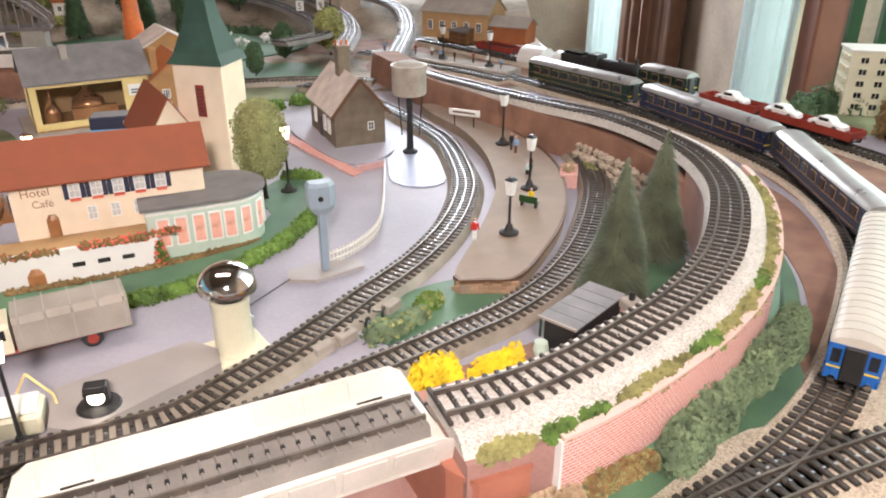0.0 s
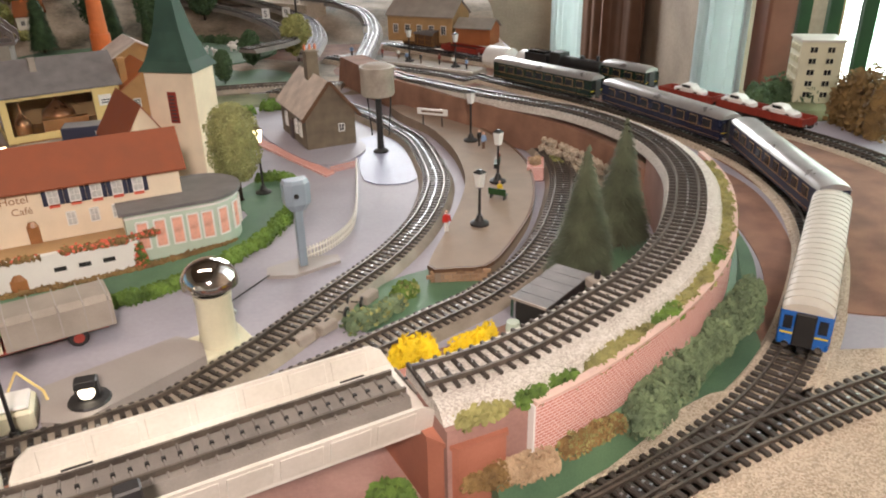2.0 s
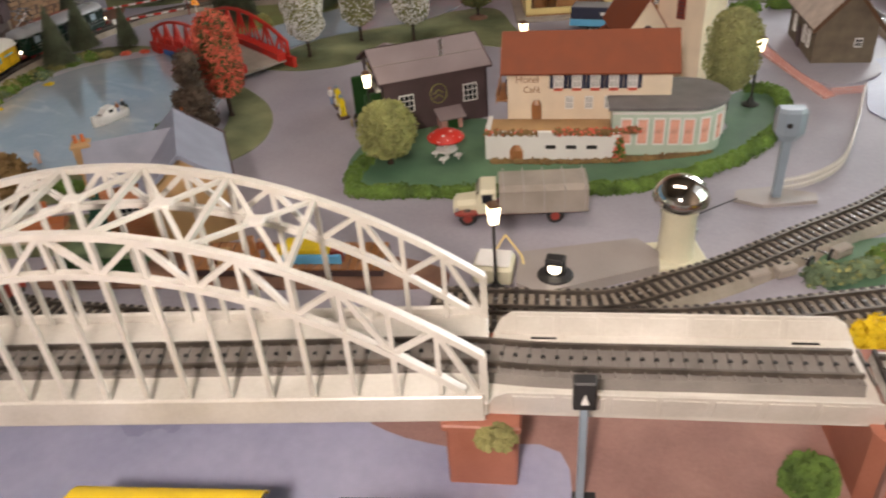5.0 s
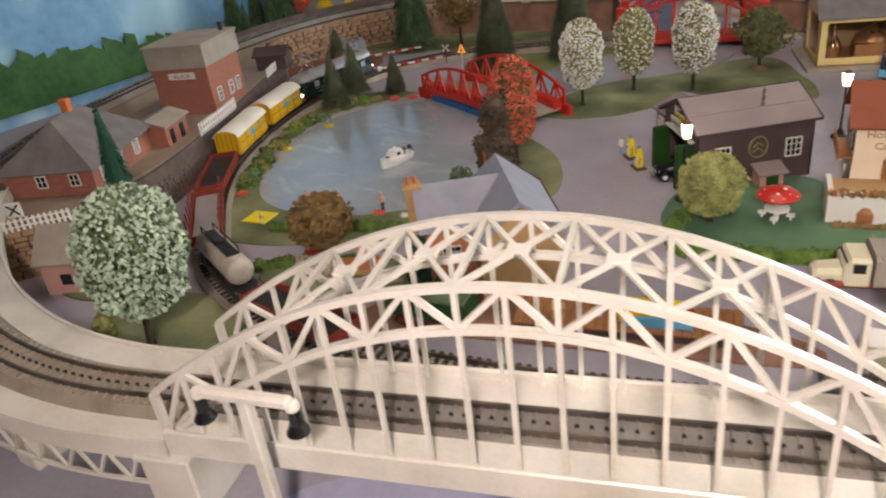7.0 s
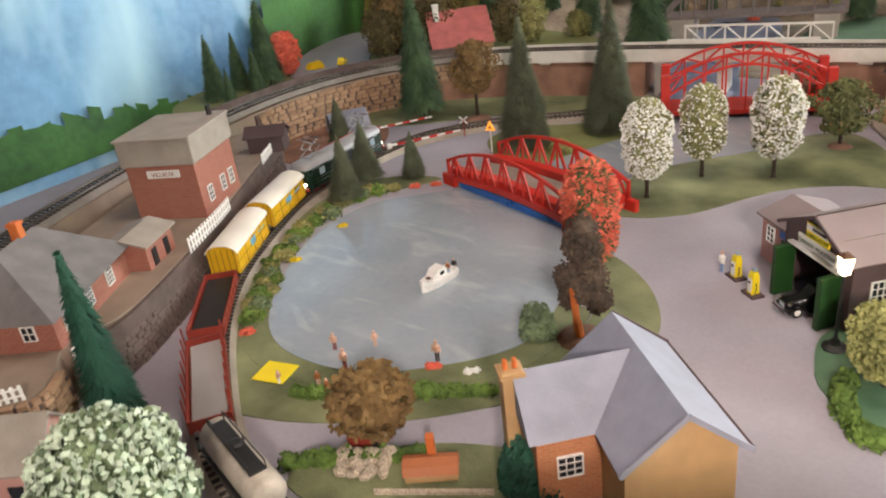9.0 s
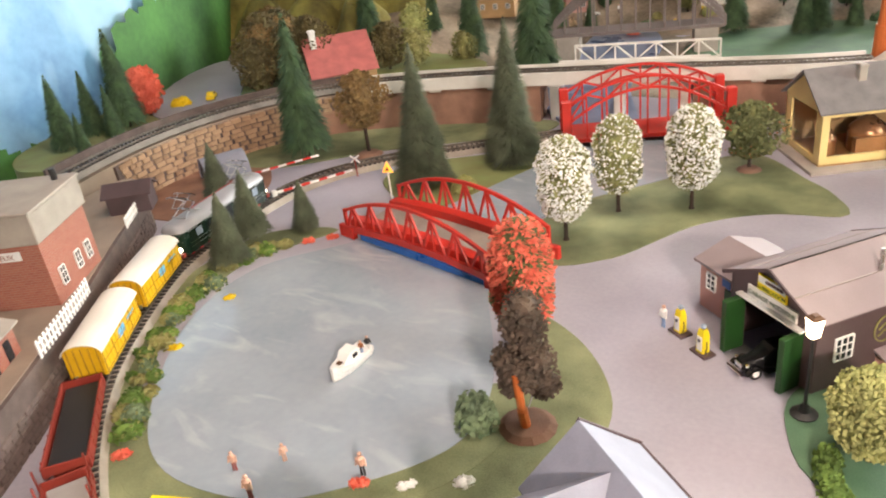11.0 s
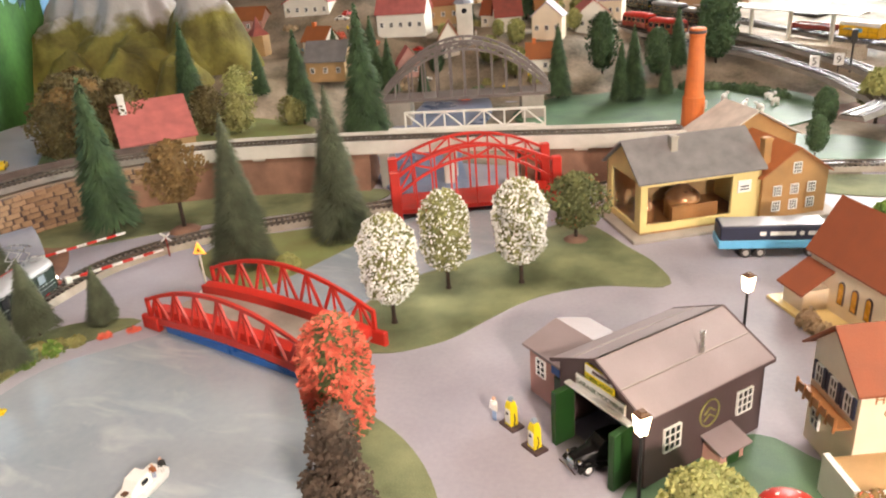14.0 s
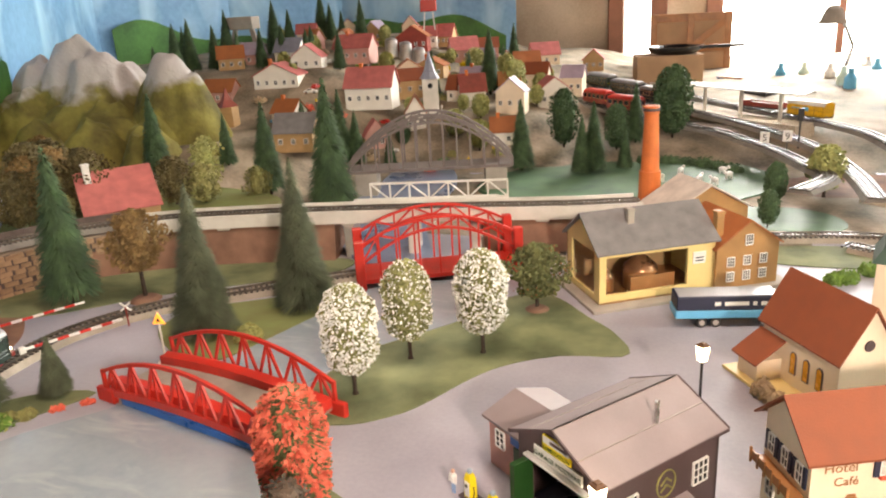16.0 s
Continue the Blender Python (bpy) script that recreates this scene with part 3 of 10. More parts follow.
slab("grass", [(-0.02, 0.42), (0.05, 0.46), (0.085, 0.50), (0.05, 0.52), (0.0, 0.50), (-0.03, 0.46)], 0, 0.0012, M["lawn"], "green patch between the tracks", "grass")
slab("grass", [(0.10, 0.42), (0.15, 0.44), (0.205, 0.50), (0.222, 0.60), (0.205, 0.70), (0.18, 0.77), (0.185, 0.64), (0.16, 0.55)], 0, 0.0012, M["lawn"], "green strip under the fir trees", "grass")
slab("earth", [(0.0, 0.30), (0.06, 0.34), (0.13, 0.39), (0.10, 0.43), (0.04, 0.40), (-0.01, 0.37)], 0, 0.001, M["earth"], "reddish earth between the tracks", "ground")
slab("earth", [(0.05, 0.14), (0.14, 0.27), (0.20, 0.34), (0.26, 0.42), (0.30, 0.52), (0.31, 0.66), (0.28, 0.78), (0.22, 0.90), (0.30, 0.84), (0.36, 0.70), (0.345, 0.56), (0.30, 0.46), (0.24, 0.38), (0.15, 0.28), (0.10, 0.16)], 0, 0.0012, M["earth"], "red-brown earth bank beside the coaches", "ground")
slab("grass", [(0.04, 0.22), (0.10, 0.275), (0.17, 0.33), (0.24, 0.40), (0.29, 0.50), (0.305, 0.60), (0.29, 0.66), (0.275, 0.55), (0.23, 0.45), (0.16, 0.365), (0.08, 0.30), (0.03, 0.25)], 0, 0.0022, M["lawn"], "bright green strip below the brick wall", "grass")
slab("grass", [(0.02, 0.235), (0.09, 0.285), (0.16, 0.34), (0.21, 0.40), (0.245, 0.415), (0.235, 0.365), (0.185, 0.312), (0.125, 0.262), (0.06, 0.215)], 0, 0.0026, M["lawn"], "green painted ground at the foot of the brick wall", "grass")
slab("earth", [(0.30, 0.44), (0.36, 0.58), (0.37, 0.72), (0.34, 0.86), (0.27, 1.0), (0.22, 1.14), (0.30, 1.20), (0.42, 1.03), (0.52, 0.86), (0.585, 0.62), (0.56, 0.46), (0.42, 0.41)], 0, 0.0009, M["earth"], "red-brown ground between the coach track and the siding", "ground")
slab("gravel", [(0.085, 0.22), (0.100, 0.262), (0.122, 0.284), (0.153, 0.308), (0.19, 0.331), (0.213, 0.335), (0.252, 0.365), (0.32, 0.37), (0.45, 0.36), (0.45, 0.20), (0.25, 0.12)], 0, 0.003, M["sand"], "pale sandy gravel around the switch", "gravel")
slab("earth", [(-0.23, 0.205), (-0.12, 0.27), (-0.03, 0.315), (0.04, 0.29), (0.05, 0.24), (0.0, 0.17), (-0.06, 0.12), (-0.12, 0.08), (-0.16, 0.14)], 0, 0.001, M["pinkearth"], "red-brown bank below the bridge", "ground")
slab("river", [(-0.19, 0.178), (-0.24, 0.172), (-0.33, 0.12), (-0.42, 0.04), (-0.40, -0.12), (-0.2, -0.05), (-0.10, 0.06), (-0.088, 0.15), (-0.105, 0.203), (-0.128, 0.208), (-0.150, 0.190)], 0, 0.0022, M["lilac"], "lilac-blue painted river under the bridge", "water")
slab("ground_board", [(-0.035, 0.735), (-0.045, 0.80), (-0.055, 0.875), (-0.025, 0.905), (0.004, 0.865), (0.020, 0.79), (0.020, 0.735), (-0.005, 0.72)], 0, 0.0012, M["plinth"], "blue-grey board under the water tower", "pavement")
slab("grass", [(-0.58, 0.02), (-0.68, 0.03), (-0.72, 0.07), (-0.66, 0.12), (-0.56, 0.11), (-0.50, 0.06)], 0, 0.0015, M["grass"], "green triangle under the blossoming tree", "grass")
slab("grass", [(-0.66, 0.17), (-0.60, 0.24), (-0.53, 0.27), (-0.50, 0.24), (-0.56, 0.19), (-0.62, 0.16)], 0, 0.0014, M["grass"], "grass of the small garden", "grass")
slab("pavement", [(-0.10, 0.80), (-0.06, 0.80), (-0.04, 0.86), (-0.10, 0.96), (-0.16, 0.98), (-0.175, 0.92)], 0, 0.003, M["road"], "lavender-grey plinth around the station cottage", "pavement")


def smooth01(a, b, x):
    t = min(max((x - a) / (b - a), 0), 1)
    return t * t * (3 - 2 * t)


def far_height(x, y):
    h = 0.10 * smooth01(1.56, 1.80, y) * smooth01(-0.55, -0.85, x) + 0.05 * smooth01(1.62, 1.85, y) * smooth01(-0.85, -0.55, x)
    h += 0.07 * smooth01(1.08, 1.35, y) * smooth01(-1.02, -1.22, x) + 0.03 * smooth01(0.95, 1.1, y) * smooth01(-1.15, -1.3, x)
    h += 0.05 * smooth01(1.8, 2.6, y)
    return h + 0.004 * noise.noise(Vector((x * 9, y * 9, 0)))


def sheet(name, x0, x1, y0, y1, nx, ny, fn, material, label, category):
    b, rings = B(), []
    vs = [(x0 + (x1 - x0) * i / nx, y0 + (y1 - y0) * j / ny) for j in range(ny + 1) for i in range(nx + 1)]
    b.add([(x, y, fn(x, y)) for x, y in vs], [(j * (nx + 1) + i, j * (nx + 1) + i + 1, (j + 1) * (nx + 1) + i + 1, (j + 1) * (nx + 1) + i) for j in range(ny) for i in range(nx)])
    return single(name, b, material, label, category, kind="structure", smooth=True)


M["far"] = mat("mixed_meadow_and_paths", (0.15, 0.15, 0.065), 0.9, 0.5, 11, 160, 0.4, col2=(0.50, 0.40, 0.30))
sheet("terrain", -2.3, 0.22, 1.14, 3.1, 80, 60, lambda x, y: far_height(x, y) + 0.001, M["far"], "green and sandy hilly ground of the far village", "ground")
slab("river", [(-0.97, 1.20), (-0.98, 1.40), (-1.0, 1.60), (-0.90, 1.60), (-0.83, 1.45), (-0.80, 1.20), (-0.72, 0.99), (-0.80, 0.98), (-0.88, 1.05)], 0.0, 0.005, M["river"], "pale blue river under the far bridges", "water")
slab("meadow", [(-0.78, 1.42), (-0.70, 1.62), (-0.50, 1.68), (-0.32, 1.66), (-0.25, 1.5), (-0.38, 1.34), (-0.60, 1.32)], 0.0, 0.006, M["lawn"], "green meadow with grazing sheep", "grass")


def painted_board():
    m = mat("painted_sky_board", (0.10, 0.30, 0.66), 0.5, 0.3, 2.4, 60, 0.03, col2=(0.28, 0.55, 0.80))
    n, link = m.node_tree.nodes, m.node_tree.links.new
    s = n["Principled BSDF"]
    tc, mp, t, r, mix = (n.new("ShaderNode" + k) for k in ("TexCoord", "Mapping", "TexNoise", "MapRange", "Mix"))
    mp.inputs["Scale"].default_value = (1.0, 1.0, 0.35)
    t.inputs["Scale"].default_value, t.inputs["Detail"].default_value, t.inputs["Distortion"].default_value = 7.0, 3, 0.7
    r.inputs["From Min"].default_value, r.inputs["From Max"].default_value = 0.46, 0.70
    mix.data_type = "RGBA"
    old = s.inputs["Base Color"].links[0].from_socket
    link(tc.outputs["Object"], mp.inputs[0]), link(mp.outputs[0], t.inputs["Vector"]), link(t.outputs["Fac"], r.inputs["Value"])
    link(r.outputs[0], mix.inputs[0]), link(old, mix.inputs[6])
    mix.inputs[7].default_value = (0.42, 0.66, 0.80, 1)
    link(mix.outputs[2], s.inputs["Base Color"])
    return m


SKY = painted_board()
board("backdrop", [(-1.30, -1.3), (-1.34, -0.5), (-1.40, 0.0), (-1.46, 0.4), (-1.56, 0.85), (-1.80, 1.35), (-2.1, 1.95)], -0.25, 0.47, SKY, "painted blue sky backdrop board with pale clouds")
board("backdrop", [(-2.1, 1.96), (-1.9, 2.35), (-1.6, 2.6), (-1.02, 2.78)], -0.25, 0.62, SKY, "painted blue sky backdrop behind the village")


def hills(pts, z0, tops, material, label, dx=0.016, seed=1):
    """Painted hill silhouette, a thin layer proud of the sky board."""
    rnd = random.Random(seed)
    line = spline(pts, 0.02)
    b = B()
    n = len(line) - 1
    for i in range(n):
        f = i / n
        za, zb = tops(f, rnd), tops((i + 1) / n, rnd)
        p, q = line[i], line[i + 1]
        b.add([(p.x, p.y, z0), (q.x, q.y, z0), (q.x, q.y, zb), (p.x, p.y, za), (p.x + 0.002, p.y - 0.002, z0), (q.x + 0.002, q.y - 0.002, z0), (q.x + 0.002, q.y - 0.002, zb), (p.x + 0.002, p.y - 0.002, za)], [(0, 1, 2, 3), (4, 5, 6, 7), (2, 3, 7, 6)])
    single("painted_hill", b, material, label, "backdrop", kind="structure")


HILLG = mat("painted_green_hills", (0.025, 0.13, 0.035), 0.7, 0.4, 8, 90, 0.05, col2=(0.09, 0.26, 0.06))
hills([(-1.385, 0.02), (-1.44, 0.38), (-1.50, 0.70)], 0.02, lambda f, r: 0.075 + 0.025 * math.sin(f * 5) + r.uniform(-0.012, 0.014), HILLG, "painted dark green bushes on the backdrop")
hills([(-1.51, 0.76), (-1.56, 0.92), (-1.76, 1.33)], 0.02, lambda f, r: 0.13 + 0.11 * min(f * 2.2, 1) + 0.03 * abs(math.sin(f * 11)) + r.uniform(-0.02, 0.02), HILLG, "painted green wooded hill on the backdrop", seed=2)
hills([(-2.06, 1.98), (-1.88, 2.32), (-1.59, 2.57), (-1.03, 2.745)], 0.1, lambda f, r: 0.29 + 0.035 * math.sin(f * 9 + 1) + 0.02 * math.sin(f * 23) - 0.03 * f, HILLG, "painted rolling green hills behind the village", seed=3)

# ---- mountain ----
PEAKS = ((-1.655, 1.40, 0.330, 0.19), (-1.72, 1.37, 0.295, 0.16), (-1.605, 1.38, 0.305, 0.16), (-1.545, 1.42, 0.275, 0.14), (-1.45, 1.41, 0.262, 0.14), (-1.375, 1.40, 0.250, 0.13), (-1.580, 1.40, 0.300, 0.15), (-1.415, 1.40, 0.292, 0.14), (-1.70, 1.29, 0.235, 0.15), (-1.53, 1.33, 0.205, 0.17), (-1.345, 1.39, 0.190, 0.12), (-1.42, 1.33, 0.185, 0.14), (-1.62, 1.31, 0.21, 0.15), (-1.30, 1.42, 0.115, 0.10), (-1.50, 1.255, 0.185, 0.13), (-1.385, 1.27, 0.170, 0.12), (-1.62, 1.235, 0.19, 0.13), (-1.285, 1.31, 0.130, 0.10), (-1.74, 1.24, 0.20, 0.13))


def mountain_height(x, y):
    h = 0.0
    for px, py, pz, r in PEAKS:
        d = math.hypot(x - px, y - py)
        h = max(h, pz * (1 - smooth01(0.008, r, d)) ** 0.75)
    v = Vector((x * 12, y * 12, 0))
    rough = min(h * 7, 1)
    return -0.02 + h + rough * (0.024 * noise.noise(v) + 0.010 * noise.noise(v * 3.1) - 0.030 * abs(noise.noise(v * 1.6 + Vector((0, 0, 4)))))


def mountain_mat():
    m = mat("olive_and_rock_mountain", (0.13, 0.10, 0.022), 0.9, 0.4, 13, 90, 0.5, col2=(0.27, 0.24, 0.055), dist=0.003)
    n, link = m.node_tree.nodes, m.node_tree.links.new
    geo, sep, ns, add, ramp, mix = n.new("ShaderNodeNewGeometry"), n.new("ShaderNodeSeparateXYZ"), n.new("ShaderNodeTexNoise"), n.new("ShaderNodeMath"), n.new("ShaderNodeMapRange"), n.new("ShaderNodeMix")
    mix.data_type = "RGBA"
    ns.inputs["Scale"].default_value, ns.inputs["Detail"].default_value = 18, 6
    add.operation, add.inputs[1].default_value = "MULTIPLY_ADD", 0.12
    link(geo.outputs["Position"], sep.inputs[0]), link(geo.outputs["Position"], ns.inputs["Vector"])
    link(ns.outputs["Fac"], add.inputs[0]), link(sep.outputs[2], add.inputs[2])
    ramp.inputs["From Min"].default_value, ramp.inputs["From Max"].default_value = 0.258, 0.285
    link(add.outputs[0], ramp.inputs["Value"]), link(ramp.outputs[0], mix.inputs[0])
    s = n["Principled BSDF"]
    old = s.inputs["Base Color"].links[0].from_socket
    link(old, mix.inputs[6])
    mix.inputs[7].default_value = (0.40, 0.37, 0.36, 1)
    link(mix.outputs[2], s.inputs["Base Color"])
    return m


sheet("mountain", -1.90, -1.18, 1.12, 1.62, 110, 90, mountain_height, mountain_mat(), "craggy olive-green mountain with grey rocky peaks", "mountain")

slab("hillside", [(-1.312, 0.55), (-1.315, 0.68), (-1.285, 0.82), (-1.215, 0.925), (-1.11, 0.99), (-1.02, 1.03), (-1.02, 1.12), (-1.20, 1.18), (-1.50, 1.20), (-1.55, 0.95), (-1.49, 0.62), (-1.40, 0.52)], 0, 0.056, M["dry"], "raised grassy ground behind the line", "ground")
slab("road", [(-1.345, 0.74), (-1.305, 0.79), (-1.315, 0.84), (-1.39, 0.93), (-1.50, 1.04), (-1.60, 1.08), (-1.58, 0.96), (-1.50, 0.84), (-1.42, 0.76)], 0.05, 0.058, M["road"], "grey painted road running into the backdrop", "road")
slab("grass", [(-1.150, 0.735), (-1.100, 0.772), (-1.025, 0.838), (-0.915, 0.906), (-0.841, 0.957), (-0.847, 1.005), (-0.976, 0.985), (-1.075, 0.945), (-1.17, 0.885), (-1.235, 0.79), (-1.22, 0.73)], 0, 0.0013, M["grass"], "mossy green ground behind the loop track", "grass")
slab("earth", [(-1.21, 0.55), (-1.10, 0.57), (-1.095, 0.66), (-1.15, 0.73), (-1.24, 0.78), (-1.265, 0.68), (-1.25, 0.58)], 0, 0.0011, M["earth"], "brown earth before the stone wall", "ground")
slab("grass", [(-0.30, 1.085), (-0.15, 1.085), (-0.12, 1.13), (-0.15, 1.165), (-0.29, 1.15)], 0, 0.0012, M["grass"], "green verge beyond the brewery", "grass")
slab("yard", [(-0.30, 1.22), (-0.10, 1.20), (0.05, 1.16), (0.19, 1.21), (0.235, 1.33), (0.20, 1.43), (0.17, 1.58), (-0.05, 1.60), (-0.30, 1.58)], 0, 0.0012, M["earth"], "red-brown station yard", "ground")
slab("grass", [(-0.44, 1.23), (-0.30, 1.22), (-0.19, 1.24), (-0.20, 1.32), (-0.30, 1.36), (-0.44, 1.33)], 0, 0.0030, M["lawn"], "dark green ground beside the far curve", "grass")
# ---- railway tracks ----
M_BED = [(-0.019, 0), (-0.0145, 0.0065), (0.0145, 0.0065), (0.019, 0)]
K_BED = [(-0.026, -0.003), (-0.019, 0.004), (0.019, 0.004), (0.026, -0.003)]


def track(label, ctrl, bed, bedmat, pitch=0.0068, sw=0.0285, picked=(0, 300), step=0.01, lift=0.0066, railmat=None, sth=0.0032, ballast=True, smat=None, dots=None):
    e = thing("railway_track", label, "railway track")
    line = spline(ctrl, step)
    if ballast:
        part("track_bed", sweep(B(), line, bed), bedmat, e)
    top = lift + 0.0012
    for s in (-1, 1):
        c = s * 0.00825
        part("rail", sweep(B(), line, [(c - 0.0009, top - 0.001), (c + 0.0009, top - 0.001), (c + 0.0007, top + 0.0017), (c - 0.0007, top + 0.0017)]), railmat or M["rail"], e)
    sl = spline(ctrl, pitch)
    one = B().box(-sth / 2, -sw / 2, lift - 0.0012, sth / 2, sw / 2, lift + 0.0011, 0.0004).mesh("sleeper")
    stud = None
    rest = B()
    for i, p in enumerate(sl):
        m = pose(p.x, p.y, p.z, 0, 0, tangent(sl, i))
        if picked[0] <= i < picked[1]:
            part("sleeper", one, smat or M["sleeper"], e, m=m)
        else:
            rest.m = m
            rest.box(-sth / 2, -sw / 2, lift - 0.001, sth / 2, sw / 2, lift + 0.0011)
    if rest.v:
        tagged(part("sleeper_rest", rest, smat or M["sleeper"], e), kind="stuff")
    studs = B()
    for i, p in enumerate(sl):
        studs.m = pose(p.x, p.y, p.z, 0, 0, tangent(sl, i))
        studs.box(-0.0009, -0.0007, lift, 0.0009, 0.0007, lift + 0.0019)
    tagged(part("contact_stud_strip", studs, dots or M["steel"], e), kind="stuff")
    return line


DECK = 0.058
T1 = track("single track with black sleepers curving past the station cottage", [(-0.24, 0.285), (-0.188, 0.31), (-0.137, 0.336), (-0.108, 0.371), (-0.08, 0.409), (-0.042, 0.474), (-0.003, 0.54), (0.026, 0.616), (0.041, 0.703), (0.037, 0.774), (0.023, 0.857), (-0.002, 0.918), (-0.045, 1.0), (-0.11, 1.09), (-0.2, 1.16)], M_BED, M["mtrack"])
LOOP = [(0.016, 1.136), (0.066, 1.082), (0.109, 1.002), (0.145, 0.919), (0.167, 0.847), (0.178, 0.784), (0.176, 0.715), (0.160, 0.643), (0.135, 0.567), (0.103, 0.505), (0.064, 0.457), (0.031, 0.43), (-0.013, 0.395), (-0.08, 0.345), (-0.16, 0.30), (-0.26, 0.245), (-0.38, 0.185), (-0.50, 0.14), (-0.60, 0.132), (-0.70, 0.148), (-0.787, 0.192), (-0.86, 0.242), (-0.925, 0.305), (-0.981, 0.385), (-1.022, 0.46), (-1.046, 0.545), (-1.057, 0.63), (-1.049, 0.71), (-1.00, 0.79), (-0.915, 0.86), (-0.82, 0.93), (-0.70, 1.0), (-0.585, 1.055), (-0.46, 1.115), (-0.34, 1.165), (-0.2, 1.20), (-0.09, 1.19)]
T2 = track("main loop track with black sleepers around the village", LOOP, M_BED, M["mtrack"], picked=(20, 320))
T3A = track("curved ballasted track with dark sleepers on the embankment", [(0.015, 0.272, DECK), (0.048, 0.286, DECK), (0.078, 0.305, DECK), (0.112, 0.333, DECK), (0.153, 0.372, DECK), (0.194, 0.427, DECK), (0.226, 0.496, DECK), (0.246, 0.565, DECK), (0.25, 0.645, 0.056), (0.234, 0.724, 0.053), (0.200, 0.80, 0.05), (0.152, 0.865, 0.046), (0.1, 0.93, 0.043), (0.055, 0.995, 0.04), (0.0, 1.08, 0.036), (-0.08, 1.25, 0.03)], [(-0.0290, -0.0035), (-0.024, 0.0030), (-0.019, 0.0042), (0.0150, 0.0042), (0.0175, -0.0035)], M["ballast"], pitch=0.0074, sw=0.029, sth=0.0022, lift=0.0052)
T3C = track("elevated track on a stone-faced ramp behind the pond", [(-0.955, 0.03, DECK), (-1.035, 0.095, DECK), (-1.115, 0.20, DECK), (-1.19, 0.34, DECK), (-1.255, 0.5, 0.06), (-1.285, 0.65, 0.06), (-1.265, 0.78, 0.06), (-1.20, 0.885, 0.06), (-1.10, 0.955, 0.06), (-0.98, 1.0, 0.06), (-0.85, 1.035, 0.06), (-0.70, 1.07, 0.06), (-0.55, 1.10, 0.06), (-0.46, 1.128, 0.06)], M_BED, M["mgrey"], picked=(0, 200))
T4 = track("outer track under the express coaches", [(0.10, 1.28), (0.175, 1.166), (0.275, 1.03), (0.345, 0.895), (0.388, 0.765), (0.392, 0.65), (0.366, 0.546), (0.315, 0.45), (0.257, 0.366), (0.205, 0.312), (0.155, 0.275), (0.09, 0.235), (0.035, 0.205), (-0.06, 0.155), (-0.20, 0.080), (-0.34, 0.006), (-0.50, -0.078), (-0.62, -0.14)], K_BED, M["sand"], pitch=0.0078, sw=0.030, sth=0.0036, lift=0.0052)
T5 = track("diverging switch track on pale gravel", [(0.06, 0.216), (0.09, 0.232), (0.160, 0.270), (0.217, 0.296), (0.29, 0.325), (0.38, 0.355), (0.5, 0.38)], K_BED, M["sand"], pitch=0.0078, sw=0.030, sth=0.0036, lift=0.0056)
T6 = track("siding with goods wagons under the window", [(0.20, 1.30), (0.30, 1.17), (0.40, 1.02), (0.47, 0.90), (0.525, 0.78), (0.545, 0.66), (0.53, 0.52)], K_BED, M["sand"], pitch=0.0078, sw=0.030, sth=0.0036, lift=0.0052)
FS = [track("grey far station track with curves", c, M_BED, M["mgrey"], picked=(0, 0)) for c in (
    [(-0.25, 1.25, 0.05), (-0.20, 1.36, 0.045), (-0.215, 1.47, 0.04), (-0.26, 1.58, 0.045), (-0.36, 1.72, 0.055), (-0.50, 1.86, 0.06), (-0.66, 2.02, 0.075), (-0.9, 2.4, 0.10)],
    [(-0.15, 1.25, 0.04), (-0.155, 1.45, 0.04), (-0.20, 1.62, 0.05), (-0.34, 1.82, 0.065), (-0.50, 2.0, 0.075), (-0.66, 2.22, 0.09), (-0.85, 2.5, 0.11)],
    [(-0.06, 1.25, 0.03), (-0.05, 1.5, 0.04), (-0.09, 1.7, 0.055), (-0.22, 1.86, 0.065), (-0.40, 2.05, 0.08), (-0.6, 2.3, 0.1)],
)]

# embankment and walls under the raised curve
single("embankment", sweep(B(), [Vector((p.x, p.y, 0)) for p in T3A[:46]], [(0.0175, 0.001), (0.0160, DECK - 0.004), (-0.032, DECK - 0.004), (-0.032, 0.001)]), M["pinkearth"], "rosy earth core of the raised curve", "embankment", kind="structure")
wl = [Vector((p.x, p.y, 0)) for p in T3A[:46]]
BRW = brick_mat("salmon_brick_wall", (0.52, 0.20, 0.17), (0.60, 0.27, 0.23), (0.80, 0.60, 0.55), 0.0044, 0.0019)
single("retaining_wall", sweep(B(), wl[4:], [(-0.0325, 0), (-0.0325, DECK - 0.002), (-0.036, DECK - 0.002), (-0.036, 0)]), BRW, "salmon brick retaining wall with pale joints", "wall", kind="structure")
single("wall_coping", sweep(B(), wl[4:], [(-0.0320, DECK - 0.0020), (-0.0320, DECK - 0.0004), (-0.0368, DECK - 0.0004), (-0.0368, DECK - 0.0020)]), M["mortar"], "pale pink coping on the brick wall", "coping", kind="structure")
single("wall_edge", B().box(-0.0006, -0.0022, 0, 0.0006, 0.0022, DECK - 0.0022), M["whitep"], "thin white end strip of the brick wall", "trim", kind="structure", m=pose(wl[4].x + math.cos(radians(tangent(wl, 4) - 90)) * 0.0345, wl[4].y + math.sin(radians(tangent(wl, 4) - 90)) * 0.0345, 0, 0, 0, tangent(wl, 4)))
single("embankment", sweep(B(), [Vector((p.x, p.y, 0)) for p in T3A[45:]], [(0.026, 0.001), (0.02, 0.042), (-0.02, 0.042), (-0.026, 0.001)]), M["earth"], "earth bank of the falling track", "embankment", kind="structure")


